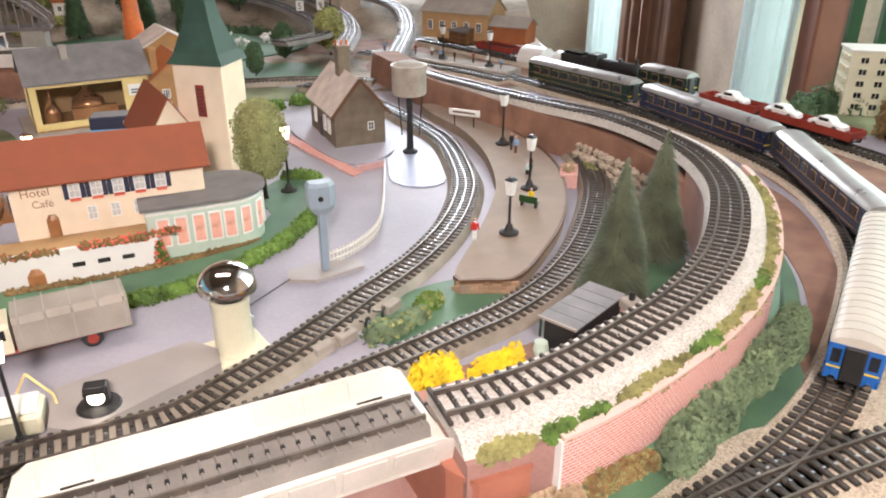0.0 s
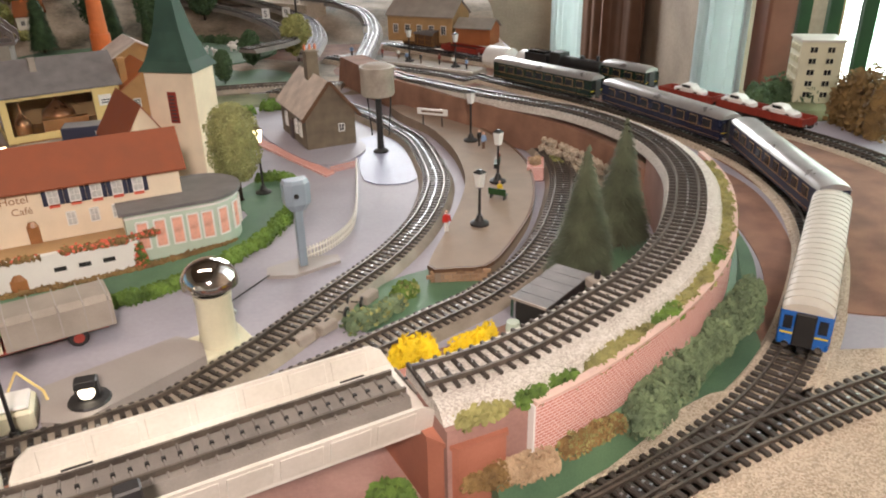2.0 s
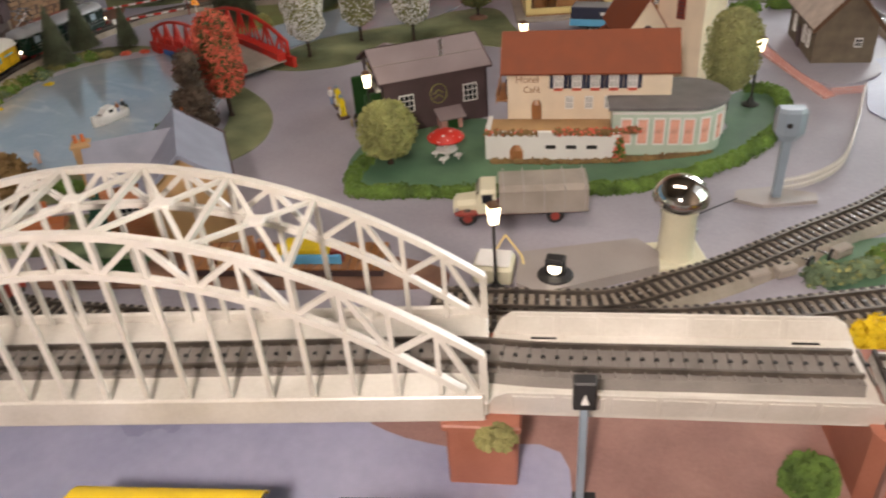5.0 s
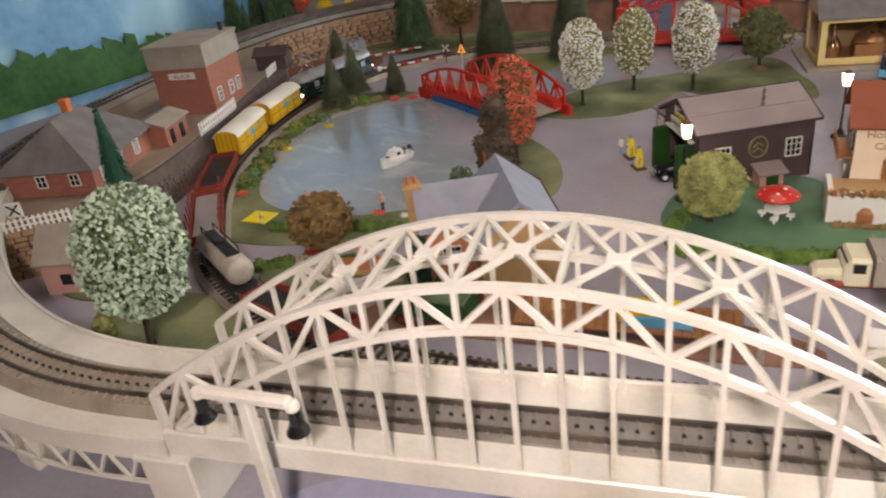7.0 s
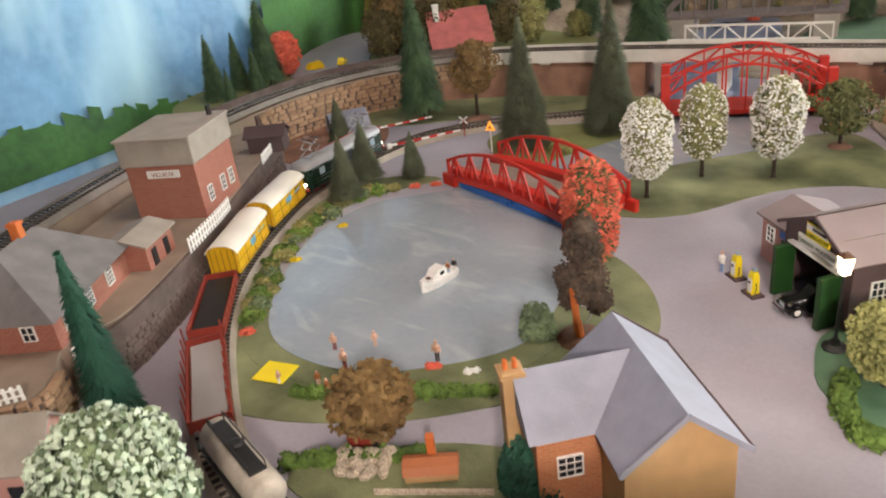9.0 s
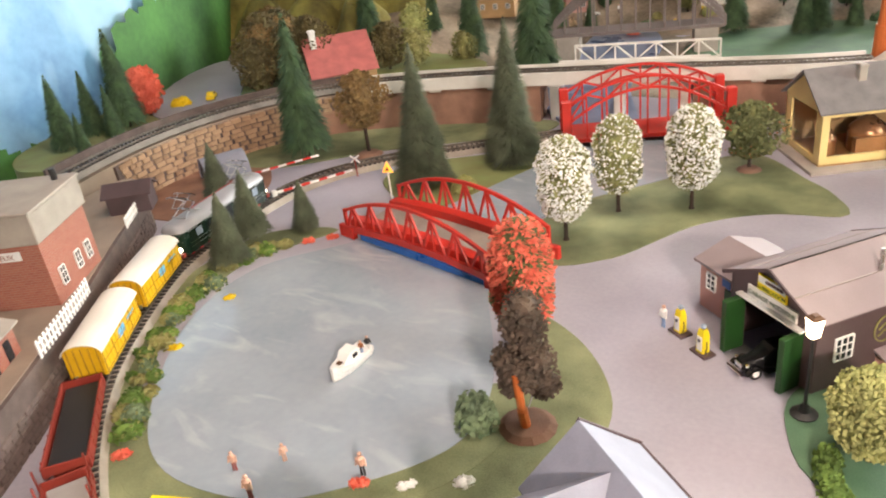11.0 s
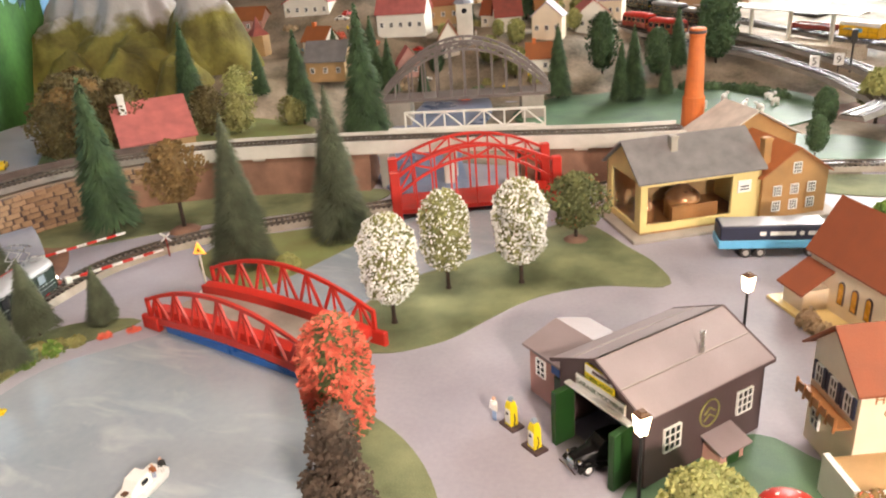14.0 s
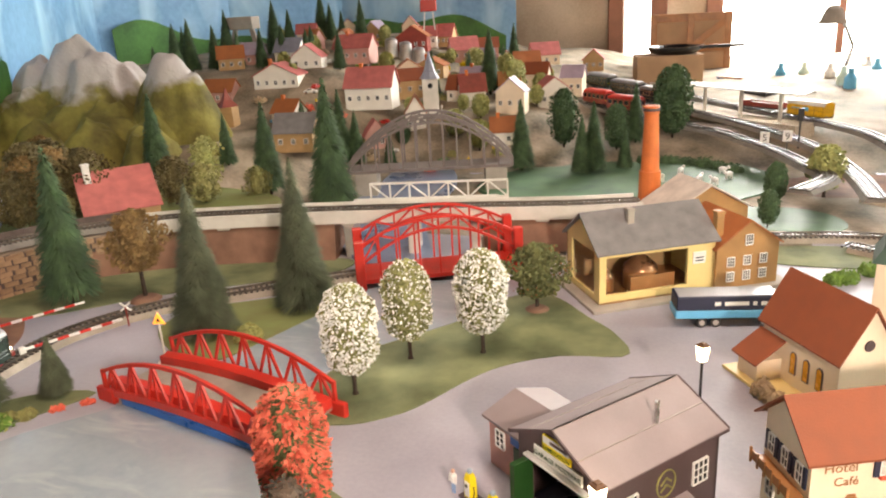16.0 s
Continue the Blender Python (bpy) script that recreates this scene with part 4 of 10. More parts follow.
# ---- bridges ----
def beam_part(name, p, q, w, h, material, parent):
    return part(name, B().beam(p, q, w, h), material, parent)


def arch_side(e, y, L, n, top, low, base, w, material, inset=0.0):
    """One truss wall: an outer and an inner rib with zigzag braces, hangers down to the deck."""
    xs = [inset + (L - 2 * inset) * i / n for i in range(n + 1)]
    for name, fn in (("outer_rib", top), ("inner_rib", low)):
        b = B()
        pts = [(L * i / 40, y, fn(L * i / 40)) for i in range(41) if fn(L * i / 40) > base + 0.0005 or name == "outer_rib"]
        for p, q in zip(pts, pts[1:]):
            b.beam(p, q, w * 1.3, w)
        part(name, b, material, e)
    for x in (0, L):
        beam_part("end_post", (x, y, base - 0.004), (x, y, top(x)), w * 1.2, w * 1.2, material, e)
    for i, x in enumerate(xs):
        zl = max(low(x), base)
        if 0 < i < n:
            beam_part("hanger", (x, y, base - 0.003), (x, y, top(x)), w * 0.75, w * 0.75, material, e)
    for i in range(n):
        a, c = xs[i], xs[i + 1]
        mid = (a + c) / 2
        p, q = ((a, y, max(low(a), base)), (c, y, top(c))) if i % 2 == 0 else ((a, y, top(a)), (c, y, max(low(c), base)))
        beam_part("brace", p, q, w * 0.8, w * 0.8, material, e)


def par(L, z0, z1):
    return lambda x: z0 + (z1 - z0) * (1 - (2 * x / L - 1) ** 2)


BX, BY, BYAW, BL = -0.4709, 0.0245, 29.76, 0.3652
GX, GY, GYAW = -0.4829, 0.0402, 26.06  # line of the girder bridge
arch = thing("arch_bridge", "cream-white tin arched railway bridge with truss ribs", "bridge", BX, BY, 0, BYAW)
Z0 = 0.054
for y in (-0.031, 0.031):
    arch_side(arch, y, BL, 18, par(BL, 0.081, 0.1515), par(BL, 0.052, 0.1315), Z0, 0.0031, M["cream"])
top_z = par(BL, 0.081, 0.1515)
for i in range(4, 16, 2):
    x = BL * i / 18
    beam_part("cross_beam", (x, -0.031, top_z(x)), (x, 0.031, top_z(x)), 0.0026, 0.0026, M["cream"], arch)
    if i < 14:
        xn = BL * (i + 2) / 18
        for s in (-1, 1):
            beam_part("cross_brace", (x, -s * 0.031, top_z(x)), (xn, s * 0.031, top_z(xn)), 0.0024, 0.0020, M["cream"], arch)
        xm = (x + xn) / 2
        zm = (top_z(x) + top_z(xn)) / 2
        part("gusset", B().box(xm - 0.005, -0.004, zm - 0.0006, xm + 0.005, 0.004, zm + 0.0016, 0.0005), M["cream"], arch)
part("deck", B().box(-0.002, -0.034, 0.046, BL + 0.002, 0.034, Z0 + 0.001, 0.001), M["cream"], arch)
for y in (-0.034, 0.034):
    part("edge_girder", B().box(0, y - 0.0015, 0.044, BL, y + 0.0015, 0.060, 0.0008), M["cream"], arch)

ramp = thing("girder_bridge", "cream-white tin girder bridge with embossed side plates", "bridge", GX, GY, 0, GYAW)
RX0, RX1 = 0.3714, 0.5507
part("deck", B().box(RX0, -0.0262, 0.044, RX1, 0.0262, Z0 - 0.003, 0.001), M["cream"], ramp)
for s in (-1, 1):
    b = B()
    yb, yt = s * 0.0250, s * 0.0297
    ring = []
    for x, k in ((RX0, 0.35), (RX0 + 0.004, 0.8), (RX0 + 0.01, 1), (RX1 - 0.01, 1), (RX1 - 0.004, 0.8), (RX1, 0.35)):
        zt = 0.044 + 0.0183 * k
        ring.append([(x, yb - 0.0007, 0.044), (x, yb + 0.0007, 0.044), (x, yb + (yt - yb) * k + 0.0007, zt), (x, yb + (yt - yb) * k - 0.0007, zt)])
    part("side_plate", b.loft(ring), M["cream"], ramp)
    for i in range(7):
        xa = RX0 + 0.012 + i * 0.0225
        tilt = math.atan2(yt - yb, 0.0183)
        m = Matrix.Translation((xa, s * 0.0276, 0.0540)) @ Matrix.Rotation(-tilt, 4, "X")
        for side in (-1, 1):
            part("embossed_panel", B(m).box(0, side * 0.0009 - 0.0003, -0.006, 0.0195, side * 0.0009 + 0.0003, 0.0068, 0.0003), M["cream"], ramp)
    for x in (RX0 + 0.02, RX1 - 0.03):
        part("slot", B().box(x, s * 0.0220 - 0.0005, Z0 - 0.0032, x + 0.013, s * 0.0220 + 0.0005, Z0 - 0.0024), M["black"], ramp)

cy, sy = math.cos(radians(BYAW)), math.sin(radians(BYAW))
bp = lambda x: (BX + cy * x, BY + sy * x, Z0 - 0.004)
gp = lambda x: (GX + math.cos(radians(GYAW)) * x, GY + math.sin(radians(GYAW)) * x, Z0 - 0.004)
TB = track("grey tin track with contact studs on the bridge", [bp(0.0), bp(0.14), bp(0.28), bp(0.35), gp(0.40), gp(0.47), gp(RX1)], [(-0.0150, 0), (-0.0130, 0.0065), (0.0130, 0.0065), (0.0150, 0)], M["mgrey"], pitch=0.0068, sw=0.0245, sth=0.0012, picked=(0, 120), smat=M["mgrey"], dots=M["black"])
TL = track("curved ramp track on a cream tin viaduct", [bp(0.0), (-0.535, -0.010, Z0 - 0.004), (-0.60, -0.031, Z0 - 0.004), (-0.665, -0.039, Z0 - 0.004), (-0.73, -0.038, Z0 - 0.003), (-0.80, -0.026, Z0 - 0.001), (-0.885, -0.003, Z0 + 0.002), (-0.955, 0.03, DECK)], M_BED, M["mtrack"], pitch=0.0068, sw=0.027, sth=0.0012, smat=M["mtrack"], dots=M["black"])
via = thing("viaduct", "cream tin curved viaduct with lattice sides", "viaduct")
part("deck", sweep(B(), TL, [(-0.040, -0.006), (0.036, -0.006), (0.036, 0.0005), (-0.040, 0.0005)]), M["cream"], via)
part("kerb", sweep(B(), TL, [(-0.041, -0.010), (-0.039, -0.010), (-0.039, 0.003), (-0.041, 0.003)]), M["cream"], via)
for s in (1,):
    part("kerb", sweep(B(), TL, [(s * 0.036 - 0.001, -0.010), (s * 0.036 + 0.001, -0.010), (s * 0.036 + 0.001, 0.004), (s * 0.036 - 0.001, 0.004)]), M["cream"], via)
    part("lower_rail", sweep(B(), TL, [(s * 0.036 - 0.001, -0.028), (s * 0.036 + 0.001, -0.028), (s * 0.036 + 0.001, -0.026), (s * 0.036 - 0.001, -0.026)]), M["cream"], via)
    for i in range(0, len(TL) - 2, 2):
        pts = []
        for k in (i, i + 1, i + 2):
            a = radians(tangent(TL, k) + 90)
            pts.append(TL[k] + Vector((math.cos(a), math.sin(a), 0)) * s * 0.036)
        beam_part("lattice_bar", pts[0] + Vector((0, 0, -0.008)), pts[1] + Vector((0, 0, -0.027)), 0.0016, 0.0016, M["cream"], via)
        beam_part("lattice_bar", pts[1] + Vector((0, 0, -0.027)), pts[2] + Vector((0, 0, -0.008)), 0.0016, 0.0016, M["cream"], via)


def pier(x, y, yaw, w, d, h, material, label, moss=True):
    e = thing("bridge_pier", label, "bridge pier", x, y, 0, yaw, group="bridge piers")
    part("shaft", B().box(-w / 2, -d / 2, 0, w / 2, d / 2, h - 0.004, 0.001), material, e)
    part("cap", B().box(-w / 2 - 0.002, -d / 2 - 0.002, h - 0.004, w / 2 + 0.002, d / 2 + 0.002, h, 0.0008), material, e)


px, py, _ = gp(RX0 - 0.003)
pier(px, py, GYAW, 0.034, 0.066, 0.044, M["terra"], "terracotta bridge pier under the joint")
px, py, _ = gp(RX1 + 0.010)
ab = thing("abutment", "smooth terracotta abutment at the end of the girder bridge", "abutment", px, py, 0, GYAW)
part("shaft", B().prism([(-0.018, -0.030), (-0.010, -0.046), (0.016, -0.046), (0.022, -0.030), (0.022, 0.028), (-0.018, 0.028)], 0, 0.0435), M["terra"], ab)
part("ledge", B().prism([(-0.019, -0.031), (-0.0105, -0.047), (0.0165, -0.047), (0.0225, -0.031), (0.0225, -0.026), (-0.019, -0.026)], 0.0435, 0.0460), M["terra"], ab)
px, py, _ = bp(-0.004)
pier(px, py, BYAW, 0.03, 0.076, 0.044, M["cream"], "cream tin bridge pier under the viaduct")
for i in (12, 26, 40):
    if i < len(TL):
        pier(TL[i].x, TL[i].y, tangent(TL, i), 0.02, 0.06, 0.047, M["cream"], "cream tin pier under the curved viaduct")


def rail_bridge(name, label, x, y, z, yaw, L, wd, post, top, material, w=0.004, n=10, deck=True):
    e = thing(name, label, "bridge", x, y, z, yaw)
    for s in (-1, 1):
        arch_side(e, s * wd / 2, L, n, par(L, post, top), par(L, post * 0.45, top - 0.014), 0.002, w, material)
    if deck:
        part("deck", B().box(0, -wd / 2, -0.004, L, wd / 2, 0.0015), material, e)
    return e


# red arch bridge over the stream, with stout end towers
ra = rail_bridge("railway_bridge", "bright red plastic arched railway bridge over the stream", -0.792, 0.925, 0.012, 27, 0.20, 0.062, 0.045, 0.075, M["red"], 0.0030, 8)
for x in (0.0, 0.20):
    for y in (-0.031, 0.031):
        part("end_tower", B().box(x - 0.006, y - 0.005, -0.012, x + 0.006, y + 0.005, 0.052, 0.001), M["red"], ra)


def red_road_bridge():
    e = thing("road_bridge", "bright red plastic road bridge with W-truss sides", "bridge", -0.897, 0.591, 0.004, -13)
    L, wd = 0.210, 0.077
    top = lambda x: 0.027 + 0.024 * (1 - (2 * x / L - 1) ** 2)
    dk = lambda x: 0.006 + 0.006 * (1 - (2 * x / L - 1) ** 2)

    def strip(y, w, h, fn):
        return B().loft([[(x, y - w / 2, fn(x) - h / 2), (x, y + w / 2, fn(x) - h / 2), (x, y + w / 2, fn(x) + h / 2), (x, y - w / 2, fn(x) + h / 2)] for x in [L * i / 20 for i in range(21)]])
    for s in (0, 1):
        y = s * wd
        part("top_chord", strip(y, 0.003, 0.0034, top), M["red"], e)
        part("bottom_chord", strip(y, 0.003, 0.007, dk), M["red"], e)
        n = 7
        for i in range(n):
            a, c = L * i / n, L * (i + 1) / n
            m = (a + c) / 2
            beam_part("brace", (a, y, dk(a)), (m, y, top(m)), 0.0022, 0.0024, M["red"], e)
            beam_part("brace", (m, y, top(m)), (c, y, dk(c)), 0.0022, 0.0024, M["red"], e)
            beam_part("upright", (m, y, dk(m)), (m, y, top(m)), 0.0018, 0.0018, M["red"], e)
        for x in (0, L):
            part("end_block", B().box(x - 0.012, y - 0.003, -0.004, x + 0.012, y + 0.003, 0.010, 0.001), M["red"], e)
            beam_part("end_post", (x, y, 0), (x, y, top(x) + 0.002), 0.003, 0.003, M["red"], e)
    part("roadway", strip(wd / 2, wd - 0.010, 0.003, lambda x: dk(x) - 0.001), M["concrete"], e, "worn grey-tan roadway")
    for y in (0.0105, wd - 0.0105):
        part("footway", strip(y, 0.012, 0.010, lambda x: dk(x) + 0.004), M["red"], e)
    part("base", B().box(0.02, 0.0, -0.004, L - 0.005, 0.004, 0.004), M["bluebr"], e, "blue painted base strip")


red_road_bridge()
rail_bridge("railway_bridge", "brown-grey steel arched railway bridge over the river", -1.006, 1.357, 0.05, 18.4, 0.30, 0.062, 0.016, 0.098, M["ib"], 0.0040, 12)
for x in (0.03, 0.27):
    single("bridge_pier", B().box(x - 0.02, -0.035, -0.05, x + 0.02, 0.035, -0.004, 0.001), M["concrete"], "grey stone pier under the steel bridge", "bridge pier", group="bridge piers", m=pose(-1.006, 1.357, 0.05, 0, 0, 18.4))
for dy in (0, 0.055):
    e = thing("truss_bridge", "cream plastic low truss bridge parapet", "bridge", -0.865 + 0.02 * dy, 1.075 + dy, 0.038 + 0.2 * dy, 14, group="cream truss parapets")
    for z in (0.004, 0.030):
        beam_part("chord", (0, 0, z), (0.21, 0, z), 0.003, 0.003, M["cream"], e)
    for i in range(8):
        beam_part("post", (0.03 * i, 0, 0), (0.03 * i, 0, 0.031), 0.0025, 0.0025, M["cream"], e)
        if i < 7:
            beam_part("brace", (0.03 * i, 0, 0.004 if i % 2 else 0.030), (0.03 * i + 0.03, 0, 0.030 if i % 2 else 0.004), 0.002, 0.002, M["cream"], e)
# cream parapets and piers of the raised line
for s in (-1, 1):
    single("parapet", sweep(B(), [p for p in T3C if p.y > 0.925], [(s * 0.026 - 0.0012, -0.008), (s * 0.026 + 0.0012, -0.008), (s * 0.026 + 0.0012, 0.010), (s * 0.026 - 0.0012, 0.010)]), M["cream"], "cream tin parapet of the raised track", "parapet", kind="structure")
single("viaduct_deck", sweep(B(), [p for p in T3C if p.y > 0.925], [(-0.025, -0.008), (0.025, -0.008), (0.025, -0.0005), (-0.025, -0.0005)]), M["cream"], "cream deck of the raised track", "viaduct", kind="structure")
for i in range(46, len(T3C), 9):
    pier(T3C[i].x, T3C[i].y, tangent(T3C, i), 0.014, 0.045, 0.052, M["cream"], "cream pier under the raised track")
# solid banks whose dark brown stands for lattice and the shadow behind it
for sel, lb in (([p for p in T3C if p.y > 0.88 and p.x < -0.87], "brown bank in place of shaded lattice under the raised track"), ([p for p in T3C if p.x > -0.67], "brown bank in place of shaded lattice beside the stream")):
    single("embankment", sweep(B(), [Vector((p.x, p.y, 0)) for p in sel], [(0.040, 0.0), (0.023, 0.0505), (-0.023, 0.0505), (-0.034, 0.0)]), M["earth"], lb, "embankment", kind="structure")


# ---- stone walls ----
def stone_wall(name, label, line, h, bw, bh, material, th=0.006, back=None, limit=300):
    """A wall of separate blocks on a core; each block is its own piece."""
    e = thing(name, label, "stone wall", kind="structure")
    ln = [Vector((p.x, p.y, 0)) for p in line]
    part("core", sweep(B(), ln, [(-th * 0.35, 0), (th * 0.35, 0), (th * 0.35, h - 0.001), (-th * 0.35, h - 0.001)]), M["greystone"], e)
    rnd, meshes = random.Random(5), []
    for k in range(6):
        a = rnd.uniform(0.82, 0.97)
        meshes.append(B().box(-bw * a / 2, -th / 2 - rnd.uniform(0, 0.0007), 0, bw * a / 2, th / 2, bh * rnd.uniform(0.84, 0.93), 0.0005).mesh("stone"))
    fine = spline([(p.x, p.y) for p in ln], bw / 6)
    rows, count = int(h / bh), 0
    for r in range(rows):
        i = rnd.randrange(1, 4)
        while i < len(fine) - 4:
            k = rnd.choice((0.68, 0.84, 1.0, 1.17, 1.5))
            i += round(k * 3)
            j = min(i, len(fine) - 2)
            if count < limit:
                part("stone", meshes[rnd.randrange(6)], material, e, m=pose(fine[j].x, fine[j].y, r * bh + rnd.uniform(-0.0003, 0.0003), 0, rnd.uniform(-1.5, 1.5), tangent(fine, j)) @ Matrix.Diagonal((k, 1, 1, 1)))
                count += 1
            i += round(k * 3)
    return e


# ---- plants ----
c_, s_ = math.cos, math.sin


def needles(b, rnd, h0, h1, r, n, w, droop=0.25, p=0.85, wob=0.15):
    for _ in range(n):
        f = 1 - math.sqrt(rnd.random())
        z = h0 + (h1 - h0) * f
        a = rnd.random() * 6.28319
        R = (r * (1 - f) ** p + 0.0015) * (1 - wob * rnd.random()) * (1 + 0.07 * math.sin(a * 3 + z * 90) + 0.16 * noise.noise(Vector((c_(a) * 2.2, s_(a) * 2.2, z * 240))))
        c, s = math.cos(a), math.sin(a)
        i = 0.35 * R
        zi, zo = z + 0.002, z - droop * R * rnd.uniform(0.4, 1.2)
        t = Vector((-s, c, 0)) * w
        u = rnd.uniform(-0.6, 0.6) * w
        b.add([(c * i - t.x, s * i - t.y, zi), (c * i + t.x, s * i + t.y, zi + u), (c * R, s * R, zo)], [(0, 1, 2)])


def cone_tree(h, r, material, seed, n=2600, trunk=0.12, w=0.0012, droop=0.25, p=0.85):
    rnd, b = random.Random(seed), B()
    b.lathe([(r * 0.45, h * trunk), (r * 0.58, h * trunk + 0.004), (r * 0.46, h * 0.35), (r * 0.28, h * 0.6), (r * 0.13, h * 0.8), (0.0006, h * 0.95)], n=9)
    needles(b, rnd, h * trunk, h, r, n, w, droop, p)
    t = B().cyl(0, 0, 0, h * 0.4, r * 0.09, r * 0.05, 7)
    t.lathe([(r * 0.22, 0), (r * 0.12, 0.002)], n=8)
    return t.mesh("trunk"), b.mesh("crown"), material


def leafy(b, rnd, fn, n, size, inner=0.78, lump=0.0):
    """Small leaf triangles over a shape: fn(u) gives the radius and the height for u in 0..1."""
    for _ in range(n):
        u, a = rnd.random(), rnd.random() * 6.28319
        r, z = fn(u)
        k = rnd.uniform(inner, 1.05) * (1 + 0.07 * math.sin(a * 4 + z * 150) + 0.05 * math.sin(a * 7 - z * 210))
        if lump:
            k *= 1 + lump * noise.noise(Vector((math.cos(a) * 1.3, math.sin(a) * 1.3, z * 45)))
        c = Vector((math.cos(a) * r * k, math.sin(a) * r * k, z + rnd.uniform(-1, 1) * size))
        d = Vector((rnd.uniform(-1, 1), rnd.uniform(-1, 1), rnd.uniform(-1, 1))).normalized() * size
        q = d.orthogonal().normalized() * size * rnd.uniform(0.5, 0.9)
        b.add([c - d, c + q, c + d, c - q], [(0, 1, 2, 3)])


def oval(z0, z1, r, p=2.4, top=1.0):
    def fn(u):
        f = 2 * u - 1
        return r * max(0.02, (1 - abs(f) ** p)) ** (1 / 2.0) * (1 + (top - 1) * u), z0 + (z1 - z0) * u
    return fn


def ball_tree(h, r, z0, seed, n=1500, size=0.0022, p=2.4, tr=0.0022, core=0.74, top=1.0):
    rnd, b = random.Random(seed), B()
    fn = oval(z0, h, r, p, top)
    b.lathe([(max(fn(i / 10)[0] * (core if p > 2.0 else 0.5), 0.0005), fn(i / 10)[1]) for i in range(11)], n=11)
    leafy(b, rnd, fn, n, size, 0.60 if p <= 2.0 else 0.78, 0.55 if p <= 2.0 else 0.0)
    t = B()
    t.lathe([(tr * 1.7, 0), (tr, 0.004), (tr * 0.7, z0 + (h - z0) * 0.4)], n=7)
    for k in range(4):
        a = k * 1.6
        t.beam((0, 0, z0 * 0.9), (math.cos(a) * r * 0.55, math.sin(a) * r * 0.55, z0 + (h - z0) * 0.35), tr * 0.7)
    return t.mesh("trunk"), b.mesh("crown")


def plant_tree(name, label, kind, x, y, z=0.0, yaw=0, s=1.0, group="", lean=0):
    e = thing(name, label, "tree", x, y, z, yaw, group)
    e.matrix_world = pose(x, y, z, lean, 0, yaw) @ Matrix.Scale(s, 4)
    part("trunk", kind[0], M["bark"], e)
    part("crown", kind[1], kind[2], e)
    for extra in kind[3:]:
        part(extra[0], extra[1], extra[2], e)
    return e


def clump(name, label, category, pts, r, h, material, seed, n=900, size=0.0022, z=0.0, flowers=None, fl=None):
    """A low hedge or bush: leaf clumps heaped along a line."""
    rnd, b = random.Random(seed), B()
    line = spline(pts, max(r * 0.7, 0.004)) if len(pts) > 1 else [Vector((*pts[0][:2], pts[0][2] if len(pts[0]) > 2 else 0))]
    per = max(int(n / len(line)), 8)
    fb = B()
    for p in line:
        k = rnd.uniform(0.75, 1.15)
        o = Vector((rnd.uniform(-1, 1) * r * 0.15, rnd.uniform(-1, 1) * r * 0.15, z))
        b.ball(p + o + Vector((0, 0, h * 0.35 * k)), r * 0.8 * k, r * 0.8 * k, h * 0.55 * k, 8, 5)
        for _ in range(per):
            a, u = rnd.random() * 6.28319, rnd.random()
            c = p + o + Vector((math.cos(a) * r * k * math.sqrt(1 - u * u * 0.85), math.sin(a) * r * k * math.sqrt(1 - u * u * 0.85), h * k * u * rnd.uniform(0.85, 1.1)))
            d = Vector((rnd.uniform(-1, 1), rnd.uniform(-1, 1), rnd.uniform(-1, 1))).normalized() * size
            q = d.orthogonal().normalized() * size * 0.7
            tgt = fb if flowers and rnd.random() < fl else b
            tgt.add([c - d, c + q, c + d, c - q], [(0, 1, 2, 3)])
    e = thing(name, label, category)
    part("foliage", b, material, e)
    if fb.v:
        part("blossom", fb, flowers, e)
    return e


# ---- houses ----
WINS = {}


def window(parent, m, w, h, nx=2, ny=2, frame=None, pane=None, fr=0.0009):
    key = (round(w, 4), round(h, 4), nx, ny, fr)
    if key not in WINS:
        b = B()
        for i in range(nx + 1):
            x = -w / 2 + w * i / nx
            k = fr * (1 if i in (0, nx) else 0.55)
            b.box(x - k / 2, -0.0011, 0, x + k / 2, 0.0004, h)
        for j in range(ny + 1):
            z = h * j / ny
            k = fr * (1 if j in (0, ny) else 0.55)
            b.box(-w / 2, -0.0010, z - k / 2, w / 2, 0.0005, z + k / 2)
        WINS[key] = (b.mesh("window"), B().box(-w / 2, -0.0003, 0, w / 2, 0.0006, h).mesh("pane"))
    f, p = WINS[key]
    fo = new("window", f.copy() if f.materials and f.materials[0] != (frame or M["whitep"]) else f)
    if not fo.data.materials:
        fo.data.materials.append(frame or M["whitep"])
    else:
        fo.data.materials[0] = frame or M["whitep"]
    fo.parent, fo.matrix_local = parent, m
    po = new("pane", p.copy() if p.materials and p.materials[0] != (pane or M["dark"]) else p)
    if not po.data.materials:
        po.data.materials.append(pane or M["dark"])
    else:
        po.data.materials[0] = pane or M["dark"]
    po.parent = fo
    return fo


def FR(x, z):
    return pose(x, -0.0006, z)


